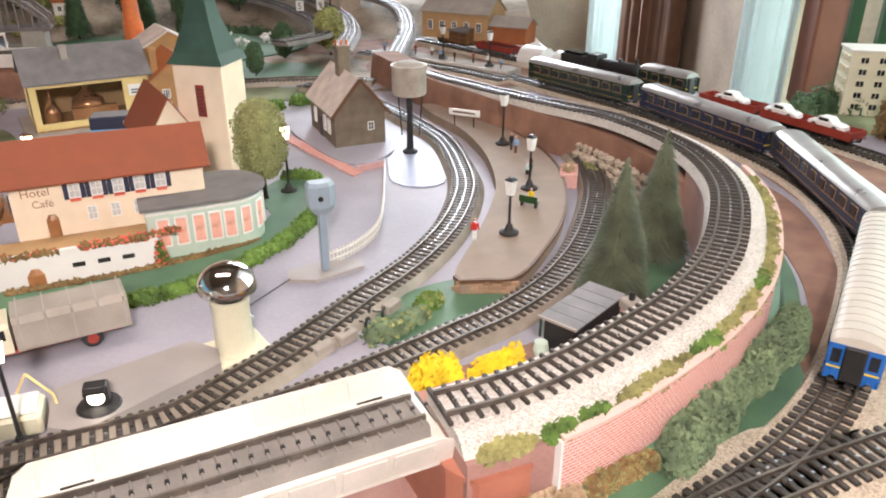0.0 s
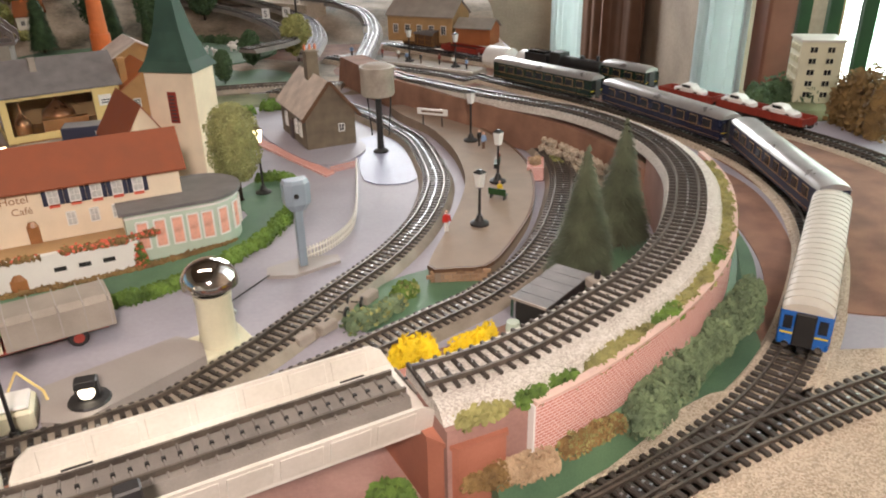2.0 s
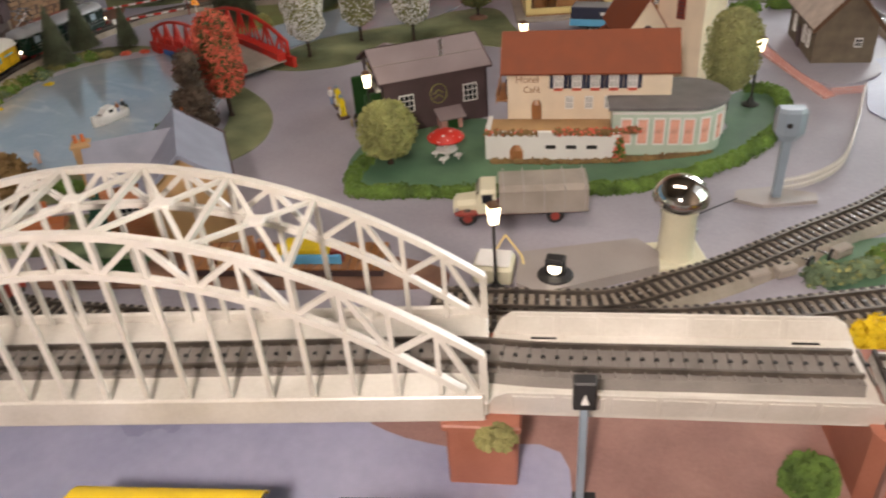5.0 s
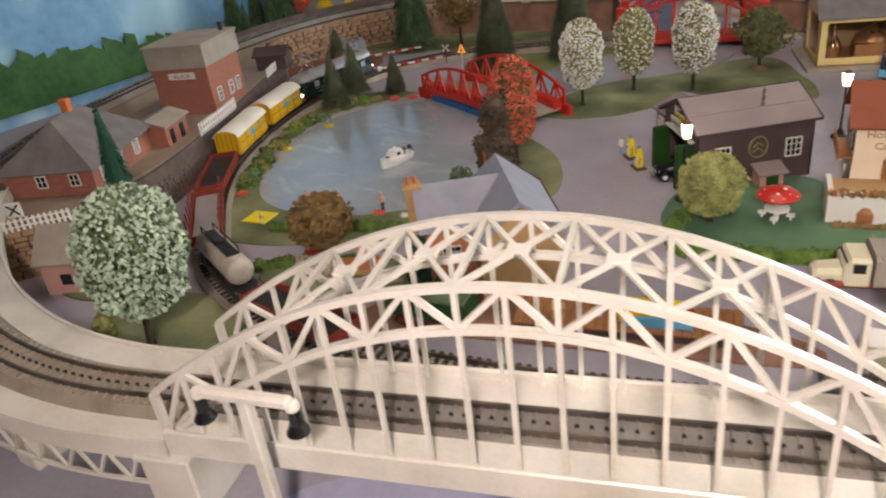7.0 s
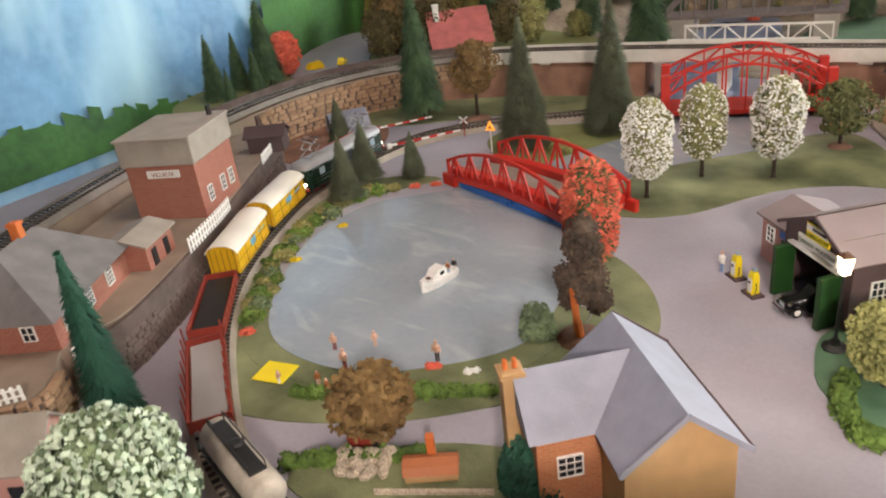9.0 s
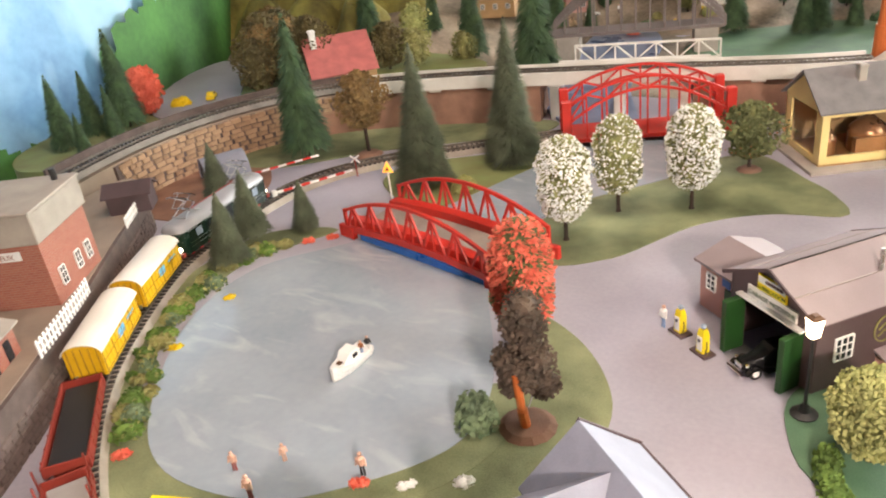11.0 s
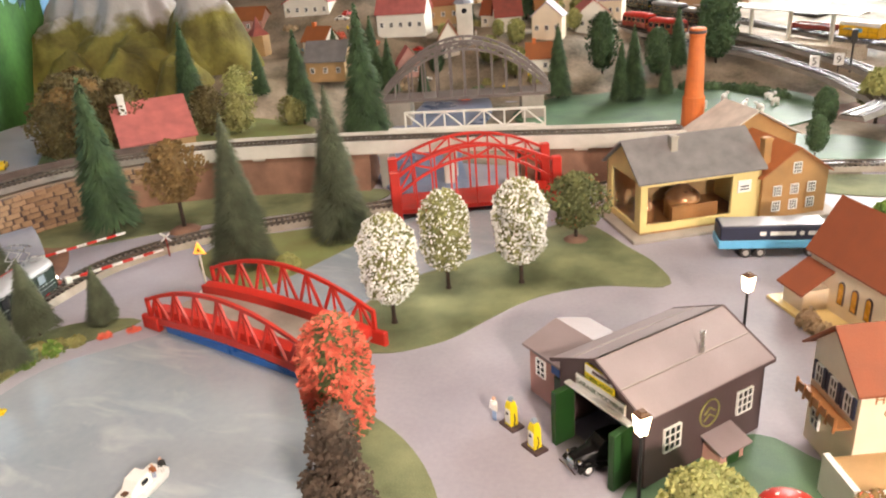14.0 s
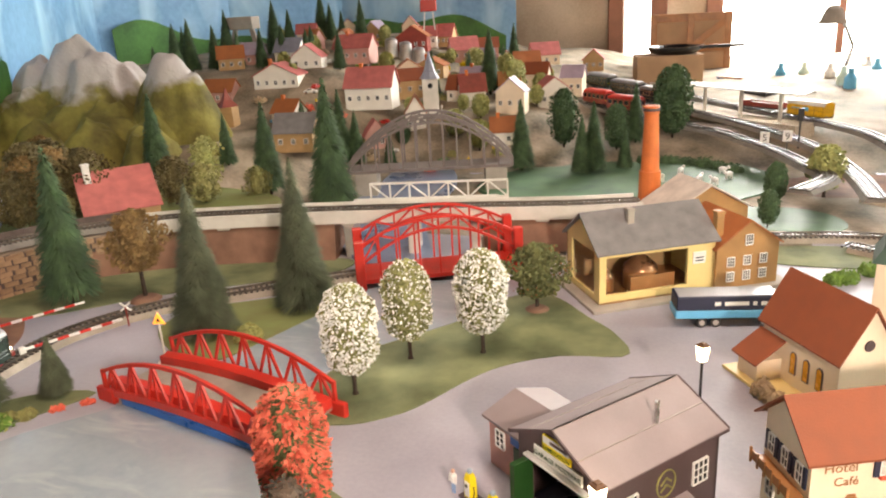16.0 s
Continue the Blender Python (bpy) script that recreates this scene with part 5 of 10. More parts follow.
def house(name, label, x, y, yaw, w, d, h, rid, wall, roof, z=0.0, over=0.004, gable_x=False, category="house", th=0.0016, group="", hip=0.0, base=None):
    """Origin at the front left corner; the front looks towards -y. gable_x: the ridge runs from front to back."""
    e = thing(name, label, category, x, y, z, yaw, group)
    b = B()
    if gable_x:
        b.loft([[(0, yy, 0), (w, yy, 0), (w, yy, h), (w / 2, yy, rid), (0, yy, h)] for yy in (0, d)])
        part("wall", b, wall, e)
        k = (rid - h) / (w / 2)
        for sgn in (-1, 1):
            xo = w / 2 + sgn * (w / 2 + over)
            zo = h - over * k
            r = B().loft([[(w / 2, yy, rid), (xo, yy, zo), (xo, yy, zo + th), (w / 2, yy, rid + th * 1.3)] for yy in (-over, d + over)])
            part("roof", r, roof, e)
    else:
        b.loft([[(xx, 0, 0), (xx, d, 0), (xx, d, h), (xx, d / 2, rid), (xx, 0, h)] for xx in (0, w)])
        part("wall", b if not hip else B().box(0, 0, 0, w, d, h), wall, e)
        k = (rid - h) / (d / 2)
        if hip:
            o, zo = over, h - over * k
            P = [(-o, -o, zo), (w + o, -o, zo), (w + o, d + o, zo), (-o, d + o, zo), (hip, d / 2, rid), (w - hip, d / 2, rid)]
            part("roof", B().add(P, [(0, 1, 5, 4), (1, 2, 5), (2, 3, 4, 5), (3, 0, 4), (3, 2, 1, 0)]), roof, e)
        else:
            for sgn in (-1, 1):
                yo = d / 2 + sgn * (d / 2 + over)
                zo = h - over * k
                r = B().loft([[(xx, d / 2, rid), (xx, yo, zo), (xx, yo, zo + th), (xx, d / 2, rid + th * 1.3)] for xx in (-over, w + over)])
                part("roof", r, roof, e)
    if base:
        part("base", B().box(-0.006, -0.006, 0, w + 0.006, d + 0.006, 0.002, 0.0005), base, e)
    return e


def chimney(e, x, y, z0, z1, s, material, pots=0):
    c = part("chimney", B().box(x - s / 2, y - s / 2, z0, x + s / 2, y + s / 2, z1, 0.0004).box(x - s * 0.6, y - s * 0.6, z1 - 0.003, x + s * 0.6, y + s * 0.6, z1 - 0.001), material, e)
    for i in range(pots):
        part("chimney_pot", B().cyl(x + (i - (pots - 1) / 2) * s * 0.45, y, z1, z1 + 0.006, 0.0016, 0.0013, 8), M["chim"], c)


def street_lamp(x, y, h=0.062, group="street lamps", z=0.0, lit=True):
    e = thing("street_lamp", "black model street lamp with a lit square lantern" if lit else "green model lamp post with a lantern", "street lamp", x, y, z, 0, group)
    part("base", B().lathe([(0.0085, 0), (0.0085, 0.002), (0.004, 0.004), (0.0022, 0.009)], n=14), M["black"], e)
    part("post", B().cyl(0, 0, 0.003, h - 0.012, 0.0013, 0.0010, 8), M["black"], e)
    ln = part("lantern", B().lathe([(0.0036, h - 0.0125), (0.0052, h - 0.001), (0.0052, h)], n=4), M["lampglow"] if lit else M["whitep"], e, "glowing warm glass lantern")
    part("cap", B().lathe([(0.0056, h), (0.0050, h + 0.0014), (0.0030, h + 0.0020), (0.0026, h + 0.0030)], n=4), M["black"] if not lit else M["gbrown"], e)
    return e


def lettering(text, m, size, material, parent, name="lettering"):
    cu = bpy.data.curves.new(name, "FONT")
    cu.body, cu.size, cu.extrude, cu.align_x = text, size, 0.0001, "CENTER"
    tmp = new(name, cu)
    me = bpy.data.meshes.new_from_object(tmp)
    bpy.data.objects.remove(tmp)
    me.materials.clear()
    me.materials.append(material)
    ob = new(name, me)
    ob.parent, ob.matrix_local = parent, m
    return ob


UP = lambda x, y, z: pose(x, y, z, 90, 0, 0)

# ---- the cafe and its garden ----
hotel = house("hotel", "cream hotel cafe with red-brown tiled roof and blue shutters", -0.317, 0.532, 24, 0.145, 0.052, 0.074, 0.097, M["creamw"], M["tile"], over=0.006)
for i in range(5):
    x = 0.046 + i * 0.0162
    window(hotel, FR(x, 0.0555), 0.0080, 0.0115, 2, 2, M["whitep"], M["lacewin"])
    for s in (-1, 1):
        part("shutter", B().box(x + s * 0.0061 - 0.0018, -0.0018, 0.0545, x + s * 0.0061 + 0.0018, -0.0003, 0.0670, 0.0002), M["navy"], hotel, "dark blue shutter")
    part("window_box", B().box(x - 0.004, -0.003, 0.0528, x + 0.004, -0.0004, 0.0545), M["redleaf"], hotel, "red flowers in a window box")
for i in range(3):
    window(hotel, FR(0.056 + i * 0.0175, 0.0355), 0.0068, 0.0110, 2, 2, M["whitep"], M["lacewin"])
part("door", B().box(0.022, -0.0012, 0.0245, 0.0310, 0.001, 0.040, 0.0003).lathe([(0.0045, 0.0395), (0.0025, 0.0435)], 0.0265, 0, 10), M["wood"], hotel, "brown arched wooden door")
lettering("Hotel", UP(0.018, -0.0006, 0.0600), 0.0092, M["wood"], hotel)
lettering("Café", UP(0.022, -0.0006, 0.0505), 0.0084, M["wood"], hotel)
part("terrace_wall", B().box(-0.018, -0.037, 0, 0.100, -0.033, 0.028, 0.0006).box(-0.018, -0.033, 0, -0.014, 0.0, 0.028), M["whitep"], hotel, "white painted terrace wall")
part("terrace_floor", B().box(-0.014, -0.033, 0, 0.093, 0.0, 0.0245), M["tan"], hotel)
# black blocks on the wall paint the shade of small holes
for i in range(3):
    part("opening", B().box(0.036 + i * 0.018, -0.0376, 0.012, 0.045 + i * 0.018, -0.0368, 0.0155), M["black"], hotel)
part("gate", B().box(0.004, -0.0385, 0, 0.016, -0.0368, 0.011, 0.0004).lathe([(0.006, 0.011), (0.0035, 0.0155)], 0.010, -0.0345, 12), M["wood"], hotel, "brown arched cellar gate")
G = lambda y, z: pose(-0.0006, y, z, 0, 0, -90)
for y in (0.010, 0.026, 0.042):
    window(hotel, G(y, 0.048), 0.007, 0.013, 2, 2)
    for s in (-1, 1):
        part("shutter", B().box(-0.0016, y + s * 0.0056 - 0.0016, 0.0475, -0.0003, y + s * 0.0056 + 0.0016, 0.0615), M["navy"], hotel, "dark louvred shutter")
part("balcony", B().box(-0.010, 0.004, 0.0400, 0, 0.050, 0.0415).box(-0.0105, 0.004, 0.0415, -0.0095, 0.050, 0.047), M["wood"], hotel, "brown wooden balcony with flowers")
for k in range(6):
    part("balcony_post", B().box(-0.0112, 0.0045 + k * 0.0088, 0.038, -0.0100, 0.0060 + k * 0.0088, 0.049), M["wood"], hotel)
window(hotel, G(0.040, 0.016), 0.009, 0.012, 2, 2)


def bay():
    def poly(o):
        x0, x1, y0, y1 = 0.094 - o, 0.192 + o, -0.026 - o, 0.040 + o
        r = (y1 - y0) / 2
        pts = [(x0, y0)] + [(x1 - r + r * math.sin(a), (y0 + y1) / 2 - r * math.cos(a)) for a in [math.pi * k / 16 for k in range(17)]] + [(x0, y1)]
        return pts
    part("bay", B().prism(poly(0), 0.0, 0.0445), M["mint"], hotel, "pale mint rounded glazed cafe bay")
    part("bay_roof", B().prism(poly(0.004), 0.0445, 0.0473), M["slate"], hotel, "flat grey bay roof")
    part("bay_trim", B().prism(poly(0.0008), 0.0400, 0.0418), M["whitep"], hotel)
    p = poly(0)
    k = 0
    xs = [0.106, 0.120, 0.134, 0.147, 0.159]
    for x in xs:
        window(hotel, pose(x, -0.0266, 0.012), 0.0092, 0.0240, 1, 1, M["whitep"], M["warmwin"], 0.0014)
    for a in (24, 52, 80):
        t = radians(a)
        cx, cyy, r = 0.192 - 0.033, 0.007, 0.0336
        window(hotel, pose(cx + r * math.sin(t), cyy - r * math.cos(t), 0.012, 0, 0, a), 0.0092, 0.0240, 1, 1, M["whitep"], M["warmwin"], 0.0014)


bay()
hm = hotel.matrix_world
hp = lambda x, y: (hm @ Vector((x, y, 0)))[:2]
clump("climbing_flowers", "red climbing flowers over the terrace wall", "flowers", [hp(0.045, -0.036), hp(0.07, -0.036), hp(0.09, -0.036), hp(0.104, -0.031), hp(0.116, -0.029)], 0.0038, 0.006, M["rust"], 3, 320, 0.0018, z=0.025, flowers=M["redleaf"], fl=0.55)
clump("climbing_flowers", "red climbing flowers beside the cafe bay", "flowers", [hp(0.101, -0.036), hp(0.103, -0.035)], 0.006, 0.026, M["hedge"], 4, 260, 0.0018, flowers=M["redleaf"], fl=0.5)
clump("climbing_plant", "brown creeper over the terrace gate", "plant", [hp(-0.016, -0.036), hp(0.006, -0.036), hp(0.03, -0.036)], 0.0032, 0.005, M["rust"], 5, 160, 0.0018, z=0.025, flowers=M["redleaf"], fl=0.2)
clump("flower_strip", "earth strip with small flowers along the cafe", "flowers", [hp(-0.01, -0.042), hp(0.06, -0.042), hp(0.13, -0.033), hp(0.182, -0.018)], 0.005, 0.004, M["rust"], 6, 700, 0.0016)
clump("hedge", "clipped bright green hedge around the cafe garden", "hedge", [(-0.415, 0.44), (-0.408, 0.41), (-0.385, 0.388), (-0.34, 0.408), (-0.29, 0.432), (-0.24, 0.462), (-0.19, 0.487), (-0.15, 0.53), (-0.12, 0.58), (-0.104, 0.64), (-0.104, 0.70), (-0.122, 0.745), (-0.15, 0.745)], 0.0075, 0.010, M["hedge"], 7, 9000, 0.0017)
lf = ball_tree(0.100, 0.0245, 0.022, 11, 4200, 0.0014, 3.0, core=0.84)
plant_tree("tree", "yellow-green oval tree beside the cafe", (*lf, M["leafm"]), -0.158, 0.688, s=1.0)
lf2 = ball_tree(0.060, 0.0245, 0.010, 12, 5200, 0.0014, 3.0, core=0.84)
plant_tree("tree", "dense yellow-green round tree in the cafe garden", (*lf2, M["leaf"]), -0.394, 0.447)
for x, y, h in ((-0.139, 0.709, 0.068), (-0.211, 0.317, 0.069), (-0.433, 0.474, 0.072), (-0.378, 0.682, 0.066)):
    street_lamp(x, y, h)


def toadstool(x, y):
    e = thing("toadstool_table", "red toadstool parasol with white dots over a white table", "garden table", x, y, 0, 15)
    part("stem", B().cyl(0, 0, 0, 0.022, 0.0022, 0.0018, 8), M["whitep"], e)
    cap = part("cap", B().lathe([(0.0165, 0.0215), (0.0172, 0.0228), (0.013, 0.0262), (0.007, 0.0284), (0.001, 0.0292)], n=20), M["red"], e, smooth=True)
    rnd = random.Random(8)
    for i in range(17):
        a, k = i * 2.4, 0.3 + 0.65 * (i / 17) ** 0.5
        r = 0.0155 * k
        z = 0.0290 - 0.0062 * k ** 2.0
        part("dot", B().ball((r * math.cos(a), r * math.sin(a), z), 0.0021, 0.0021, 0.0007, 7, 4), M["whitep"], cap)
    part("table_top", B().cyl(0, 0, 0.010, 0.0115, 0.010, n=16), M["whitep"], e)
    for a in range(4):
        t = a * 1.571
        part("seat", B().box(0.011 * math.cos(t) - 0.003, 0.011 * math.sin(t) - 0.003, 0.0052, 0.011 * math.cos(t) + 0.003, 0.011 * math.sin(t) + 0.003, 0.0064).cyl(0.011 * math.cos(t), 0.011 * math.sin(t), 0, 0.0052, 0.0008, n=6), M["whitep"], e)


toadstool(-0.352, 0.478)


def wheel_pair(e, x, y, r, w, material, rim=None):
    for s in (-1, 1):
        m = Matrix.Translation((x, s * y, r)) @ Matrix.Rotation(radians(90), 4, "X")
        t = part("wheel", B(m).lathe([(r * 0.75, -w / 2), (r, -w / 3), (r, w / 3), (r * 0.75, w / 2)], n=14), material, e)
        if rim:
            part("rim", B(m).lathe([(r * 0.55, -w * 0.56), (r * 0.55, w * 0.56)], n=10), rim, t)


def truck():
    e = thing("lorry", "grey model lorry with a tarpaulin body and red chassis", "lorry", -0.248, 0.416, 0, 210)
    part("chassis", B().box(-0.05, -0.011, 0.007, 0.048, 0.011, 0.010, 0.0005), M["redw"], e, "red chassis")
    part("load_body", B().loft([[(x, -0.0165, 0.011), (x, 0.0165, 0.011), (x, 0.0165, 0.030), (x, 0.012, 0.0335), (x, -0.012, 0.0335), (x, -0.0165, 0.030)] for x in (-0.055, 0.013)]), M["concrete"], e, "grey tarpaulin body")
    for k in range(5):
        part("tarpaulin_hoop", B().box(-0.053 + k * 0.0155, -0.0169, 0.012, -0.0522 + k * 0.0155, 0.0169, 0.0337), M["greyslab"], e)
    part("cab", B().loft([[(x, -w, 0.010), (x, w, 0.010), (x, w, z), (x, w - 0.003, z + 0.002), (x, -w + 0.003, z + 0.002), (x, -w, z)] for x, w, z in ((0.015, 0.014, 0.028), (0.027, 0.014, 0.028), (0.031, 0.0135, 0.022))]), M["ivory"], e, "cream cab")
    part("bonnet", B().loft([[(x, -w, 0.009), (x, w, 0.009), (x, w, z), (x, w * 0.6, z + 0.003), (x, -w * 0.6, z + 0.003), (x, -w, z)] for x, w, z in ((0.030, 0.011, 0.017), (0.046, 0.009, 0.0155), (0.049, 0.008, 0.013))]), M["ivory"], e, "cream rounded bonnet")
    for s in (-1, 1):
        part("side_window", B().box(0.018, s * 0.0143 - 0.0003, 0.020, 0.026, s * 0.0143 + 0.0003, 0.027), M["dark"], e)
        part("mudguard", B().box(0.030, s * 0.013 - 0.003, 0.009, 0.046, s * 0.013 + 0.003, 0.0125, 0.001), M["redw"], e, "red mudguard")
        part("headlight", B().ball((0.046, s * 0.012, 0.0135), 0.0018, n=8, m=5), M["steel"], e)
    part("windscreen", B().box(0.0290, -0.011, 0.0215, 0.0300, 0.011, 0.0275), M["dark"], e)
    for x in (0.038, -0.030):
        wheel_pair(e, x, 0.012, 0.0066, 0.005, M["black"], M["redw"])


truck()

# ---- signal box corner ----
slabp = thing("switch_housing", "long grey plastic switch housing beside the track", "switch housing")
part("body", B().prism([(-0.215, 0.360), (-0.200, 0.325), (-0.180, 0.322), (-0.122, 0.388), (-0.128, 0.404), (-0.148, 0.414)], 0, 0.008), M["greyslab"], slabp)
dm = thing("dwarf_signal", "black dwarf signal with a lit white lens", "signal", -0.180, 0.345, 0.008, 16)
part("base", B().lathe([(0.0125, 0), (0.0115, 0.0015), (0.008, 0.0022)], n=18), M["black"], dm)
part("head", B().box(-0.0065, -0.004, 0.002, 0.0065, 0.005, 0.0145, 0.001).box(-0.0055, -0.008, 0.0125, 0.0055, 0.0, 0.0140), M["black"], dm)
part("lens", B().lathe([(0.0046, 0.0030), (0.0046, 0.0046), (0.0036, 0.0058), (0.001, 0.0064)], n=16).mesh("lens"), M["bulb"], dm, "glowing white lens", m=pose(0, 0, 0.0078, 90, 0, 0))
# keyed control box beside it
kb = thing("switch_box", "cream plastic switch box with a bent wire", "switch box", -0.222, 0.335, 0, 20)
part("case", B().box(-0.014, -0.012, 0, 0.014, 0.012, 0.014, 0.002), M["ivory"], kb)
part("lid", B().box(-0.012, -0.010, 0.014, 0.012, 0.010, 0.0165, 0.001), M["whitep"], kb)
wire = B()
for p, q in (((0.0, 0.010, 0.016), (0.006, 0.014, 0.026)), ((0.006, 0.014, 0.026), (0.018, 0.010, 0.012)), ((0.018, 0.010, 0.012), (0.022, 0.0, 0.002))):
    wire.rod(p, q, 0.0008)
part("wire", wire, M["lyellow"], kb, "pale yellow bent wire")

mu = thing("mushroom_lamp", "ivory crossing lamp with a polished chrome dome", "signal lamp", -0.119, 0.412, 0, 35)
part("foot", B().box(-0.020, -0.017, 0, 0.020, 0.017, 0.0045, 0.0012), M["ivory"], mu)
part("column", B().lathe([(0.0135, 0.004), (0.0125, 0.008), (0.0118, 0.036), (0.0125, 0.038), (0.0125, 0.042)], n=26), M["ivory"], mu, smooth=True)
part("collar", B().lathe([(0.0105, 0.040), (0.0105, 0.046), (0.014, 0.048)], n=24), M["black"], mu)
part("dome", B().lathe([(0.0165, 0.0470), (0.0188, 0.0482), (0.0190, 0.0500), (0.0184, 0.0535), (0.0165, 0.0575), (0.0130, 0.0612), (0.0085, 0.0637), (0.003, 0.0650), (0.0002, 0.0652)], n=36), M["chrome"], mu, "polished chrome dome", smooth=True)
part("knob", B().ball((0.0135, 0.004, 0.020), 0.0026, n=10, m=6), M["steel"], mu)

ms = thing("signal_mast", "blue-grey signal post with a single-lens head", "signal", -0.076, 0.527, 0, 25)
part("foot", B().prism([(-0.032, -0.004), (-0.012, -0.014), (0.030, -0.006), (0.032, 0.006), (0.0, 0.016), (-0.028, 0.010)], 0, 0.003), M["greyslab"], ms, "grey base plate")
part("post", B().box(-0.0032, -0.0026, 0.003, 0.0032, 0.0026, 0.060, 0.0005), M["sigblue"], ms)
part("head", B().loft([[(x * k, y * k, z) for x, y in ((-0.0105, -0.004), (-0.005, -0.0075), (0.005, -0.0075), (0.0105, -0.004), (0.0105, 0.005), (-0.0105, 0.005))] for z, k in ((0.052, 0.55), (0.058, 0.95), (0.062, 1), (0.075, 1), (0.078, 0.85))]), M["sigblue"], ms)
part("lens", B().lathe([(0.0022, 0), (0.0018, 0.001)], n=12), M["black"], ms, m=pose(-0.002, -0.0076, 0.066, 90, 0, 0))
part("cable", B().rod((-0.03, -0.004, 0.003), (-0.075, -0.035, 0.001), 0.0005), M["black"], ms)


def picket(name, label, ctrl, h, pitch, material, group=""):
    e = thing(name, label, "fence")
    line = spline(ctrl, pitch)
    one = B().prof([(-0.0005, 0), (0.0005, 0), (0.0005, h * 0.9), (0, h), (-0.0005, h * 0.9)], -pitch * 0.22, pitch * 0.22).mesh("picket")
    for i, p in enumerate(line):
        part("picket", one, material, e, m=pose(p.x, p.y, p.z, 0, 0, tangent(line, i)))
    for z in (h * 0.3, h * 0.75):
        part("rail", sweep(B(), line, [(-0.0012, z), (-0.0004, z), (-0.0004, z + 0.0012), (-0.0012, z + 0.0012)]), material, e)
    return e


picket("picket_fence", "cream picket fence leaning along the forecourt", [(-0.080, 0.538), (-0.062, 0.556), (-0.048, 0.58), (-0.040, 0.612), (-0.040, 0.665), (-0.043, 0.72), (-0.047, 0.785)], 0.012, 0.0036, M["cream"])
picket("low_fence", "low salmon brick-coloured fence", [(-0.047, 0.785), (-0.075, 0.765)], 0.008, 0.003, BRW)
single("red_path", B().prism([(-0.078, 0.752), (-0.070, 0.764), (-0.175, 0.905), (-0.190, 0.90)], 0.0, 0.0022), BRW, "salmon brick edging along the cottage", "path", kind="structure")

# ---- station cottage, water tower, platform ----
cot = house("station_cottage", "taupe brick station cottage with pale weathered roof", -0.108, 0.843, 1, 0.062, 0.108, 0.043, 0.078, M["stwall"], M["palero"], z=0.003, over=0.005, gable_x=True)
cot.matrix_world = pose(-0.108, 0.845, 0.003, 0, 0, 24)
for k in range(1, 10):
    for s in (-1, 1):
        part("roof_course", B().beam((0.031 + s * 0.0035 * k, -0.004, 0.0795 - 0.0040 * k), (0.031 + s * 0.0035 * k, 0.112, 0.0795 - 0.0040 * k), 0.0008, 0.0007), M["palero"], cot)
window(cot, FR(0.044, 0.018), 0.007, 0.009, 2, 2)
for y in (0.022, 0.040, 0.082):
    window(cot, pose(-0.0006, y, 0.012, 0, 0, -90), 0.009, 0.018, 2, 3)
part("door", B().box(-0.0015, 0.055, 0, 0.001, 0.066, 0.024), M["choc"], cot)
chimney(cot, 0.031, 0.060, 0.055, 0.108, 0.015, M["stwall"], 3)
for s, x0 in ((-1, -0.006), (1, 0.068)):
    part("bargeboard", B().beam((0.031, -0.0055, 0.0795), (x0, -0.0055, 0.0355), 0.0012, 0.004), M["gbrown"], cot)

wt = thing("water_tower", "cream riveted water tank on a dark column", "water tower", -0.020, 0.836, 0, 0)
part("foot", B().lathe([(0.009, 0), (0.009, 0.003), (0.005, 0.006)], n=8), M["black"], wt)
part("column", B().lathe([(0.0042, 0.005), (0.0036, 0.03), (0.0036, 0.066), (0.008, 0.070)], n=10), M["black"], wt)
part("tank", B().lathe([(0.0165, 0.069), (0.0185, 0.070), (0.0195, 0.072), (0.0195, 0.099), (0.0205, 0.1005), (0.0205, 0.103)], n=26), M["tank"], wt, smooth=True)
part("lid", B().lathe([(0.0190, 0.1025), (0.012, 0.106), (0.001, 0.1075)], n=20), M["concrete"], wt)
for a in (0.5, 2.5):
    part("pipe", B().rod((0.017 * math.cos(a), 0.017 * math.sin(a), 0.071), (0.012 * math.cos(a), 0.012 * math.sin(a), 0.02), 0.0009), M["black"], wt)

PZ = 0.012
plat_ctrl = [(0.026, 0.498), (0.048, 0.492), (0.074, 0.497), (0.100, 0.545), (0.122, 0.60), (0.136, 0.66), (0.142, 0.73), (0.136, 0.79), (0.121, 0.845), (0.092, 0.915), (0.055, 0.97), (0.02, 1.01), (-0.01, 1.02), (0.004, 0.97), (0.040, 0.90), (0.060, 0.83), (0.069, 0.77), (0.071, 0.70), (0.062, 0.64), (0.046, 0.575)]
poly = [(p.x, p.y) for p in spline(plat_ctrl, 0.01, True)[:-1]]
pf = thing("platform", "brown-grey curved station platform with stone edge", "platform", kind="structure")
part("paving", B().prism(poly, 0, PZ), M["platform"], pf)
edge = [Vector((x, y, 0)) for x, y in poly[:60]]
part("kerb", sweep(B(), edge, [(-0.0012, PZ - 0.002), (0.0012, PZ - 0.002), (0.0012, PZ + 0.0012), (-0.0012, PZ + 0.0012)]), M["gbrown"], pf)
for r in range(3):
    for i in range(7):
        part("stone", B().box(0, 0, 0, 0.0064, 0.002, 0.0034, 0.0004).mesh("stone"), M["stone"], pf, m=pose(0.027 + i * 0.0069 - 0.003 * (r % 2), 0.4905, r * 0.0038, 0, 0, 0))
for x, y, h in ((0.074, 0.578, 0.048), (0.088, 0.833, 0.058), (0.103, 0.686, 0.052)):
    e = street_lamp(x, y, h, "platform lamps", PZ, False)
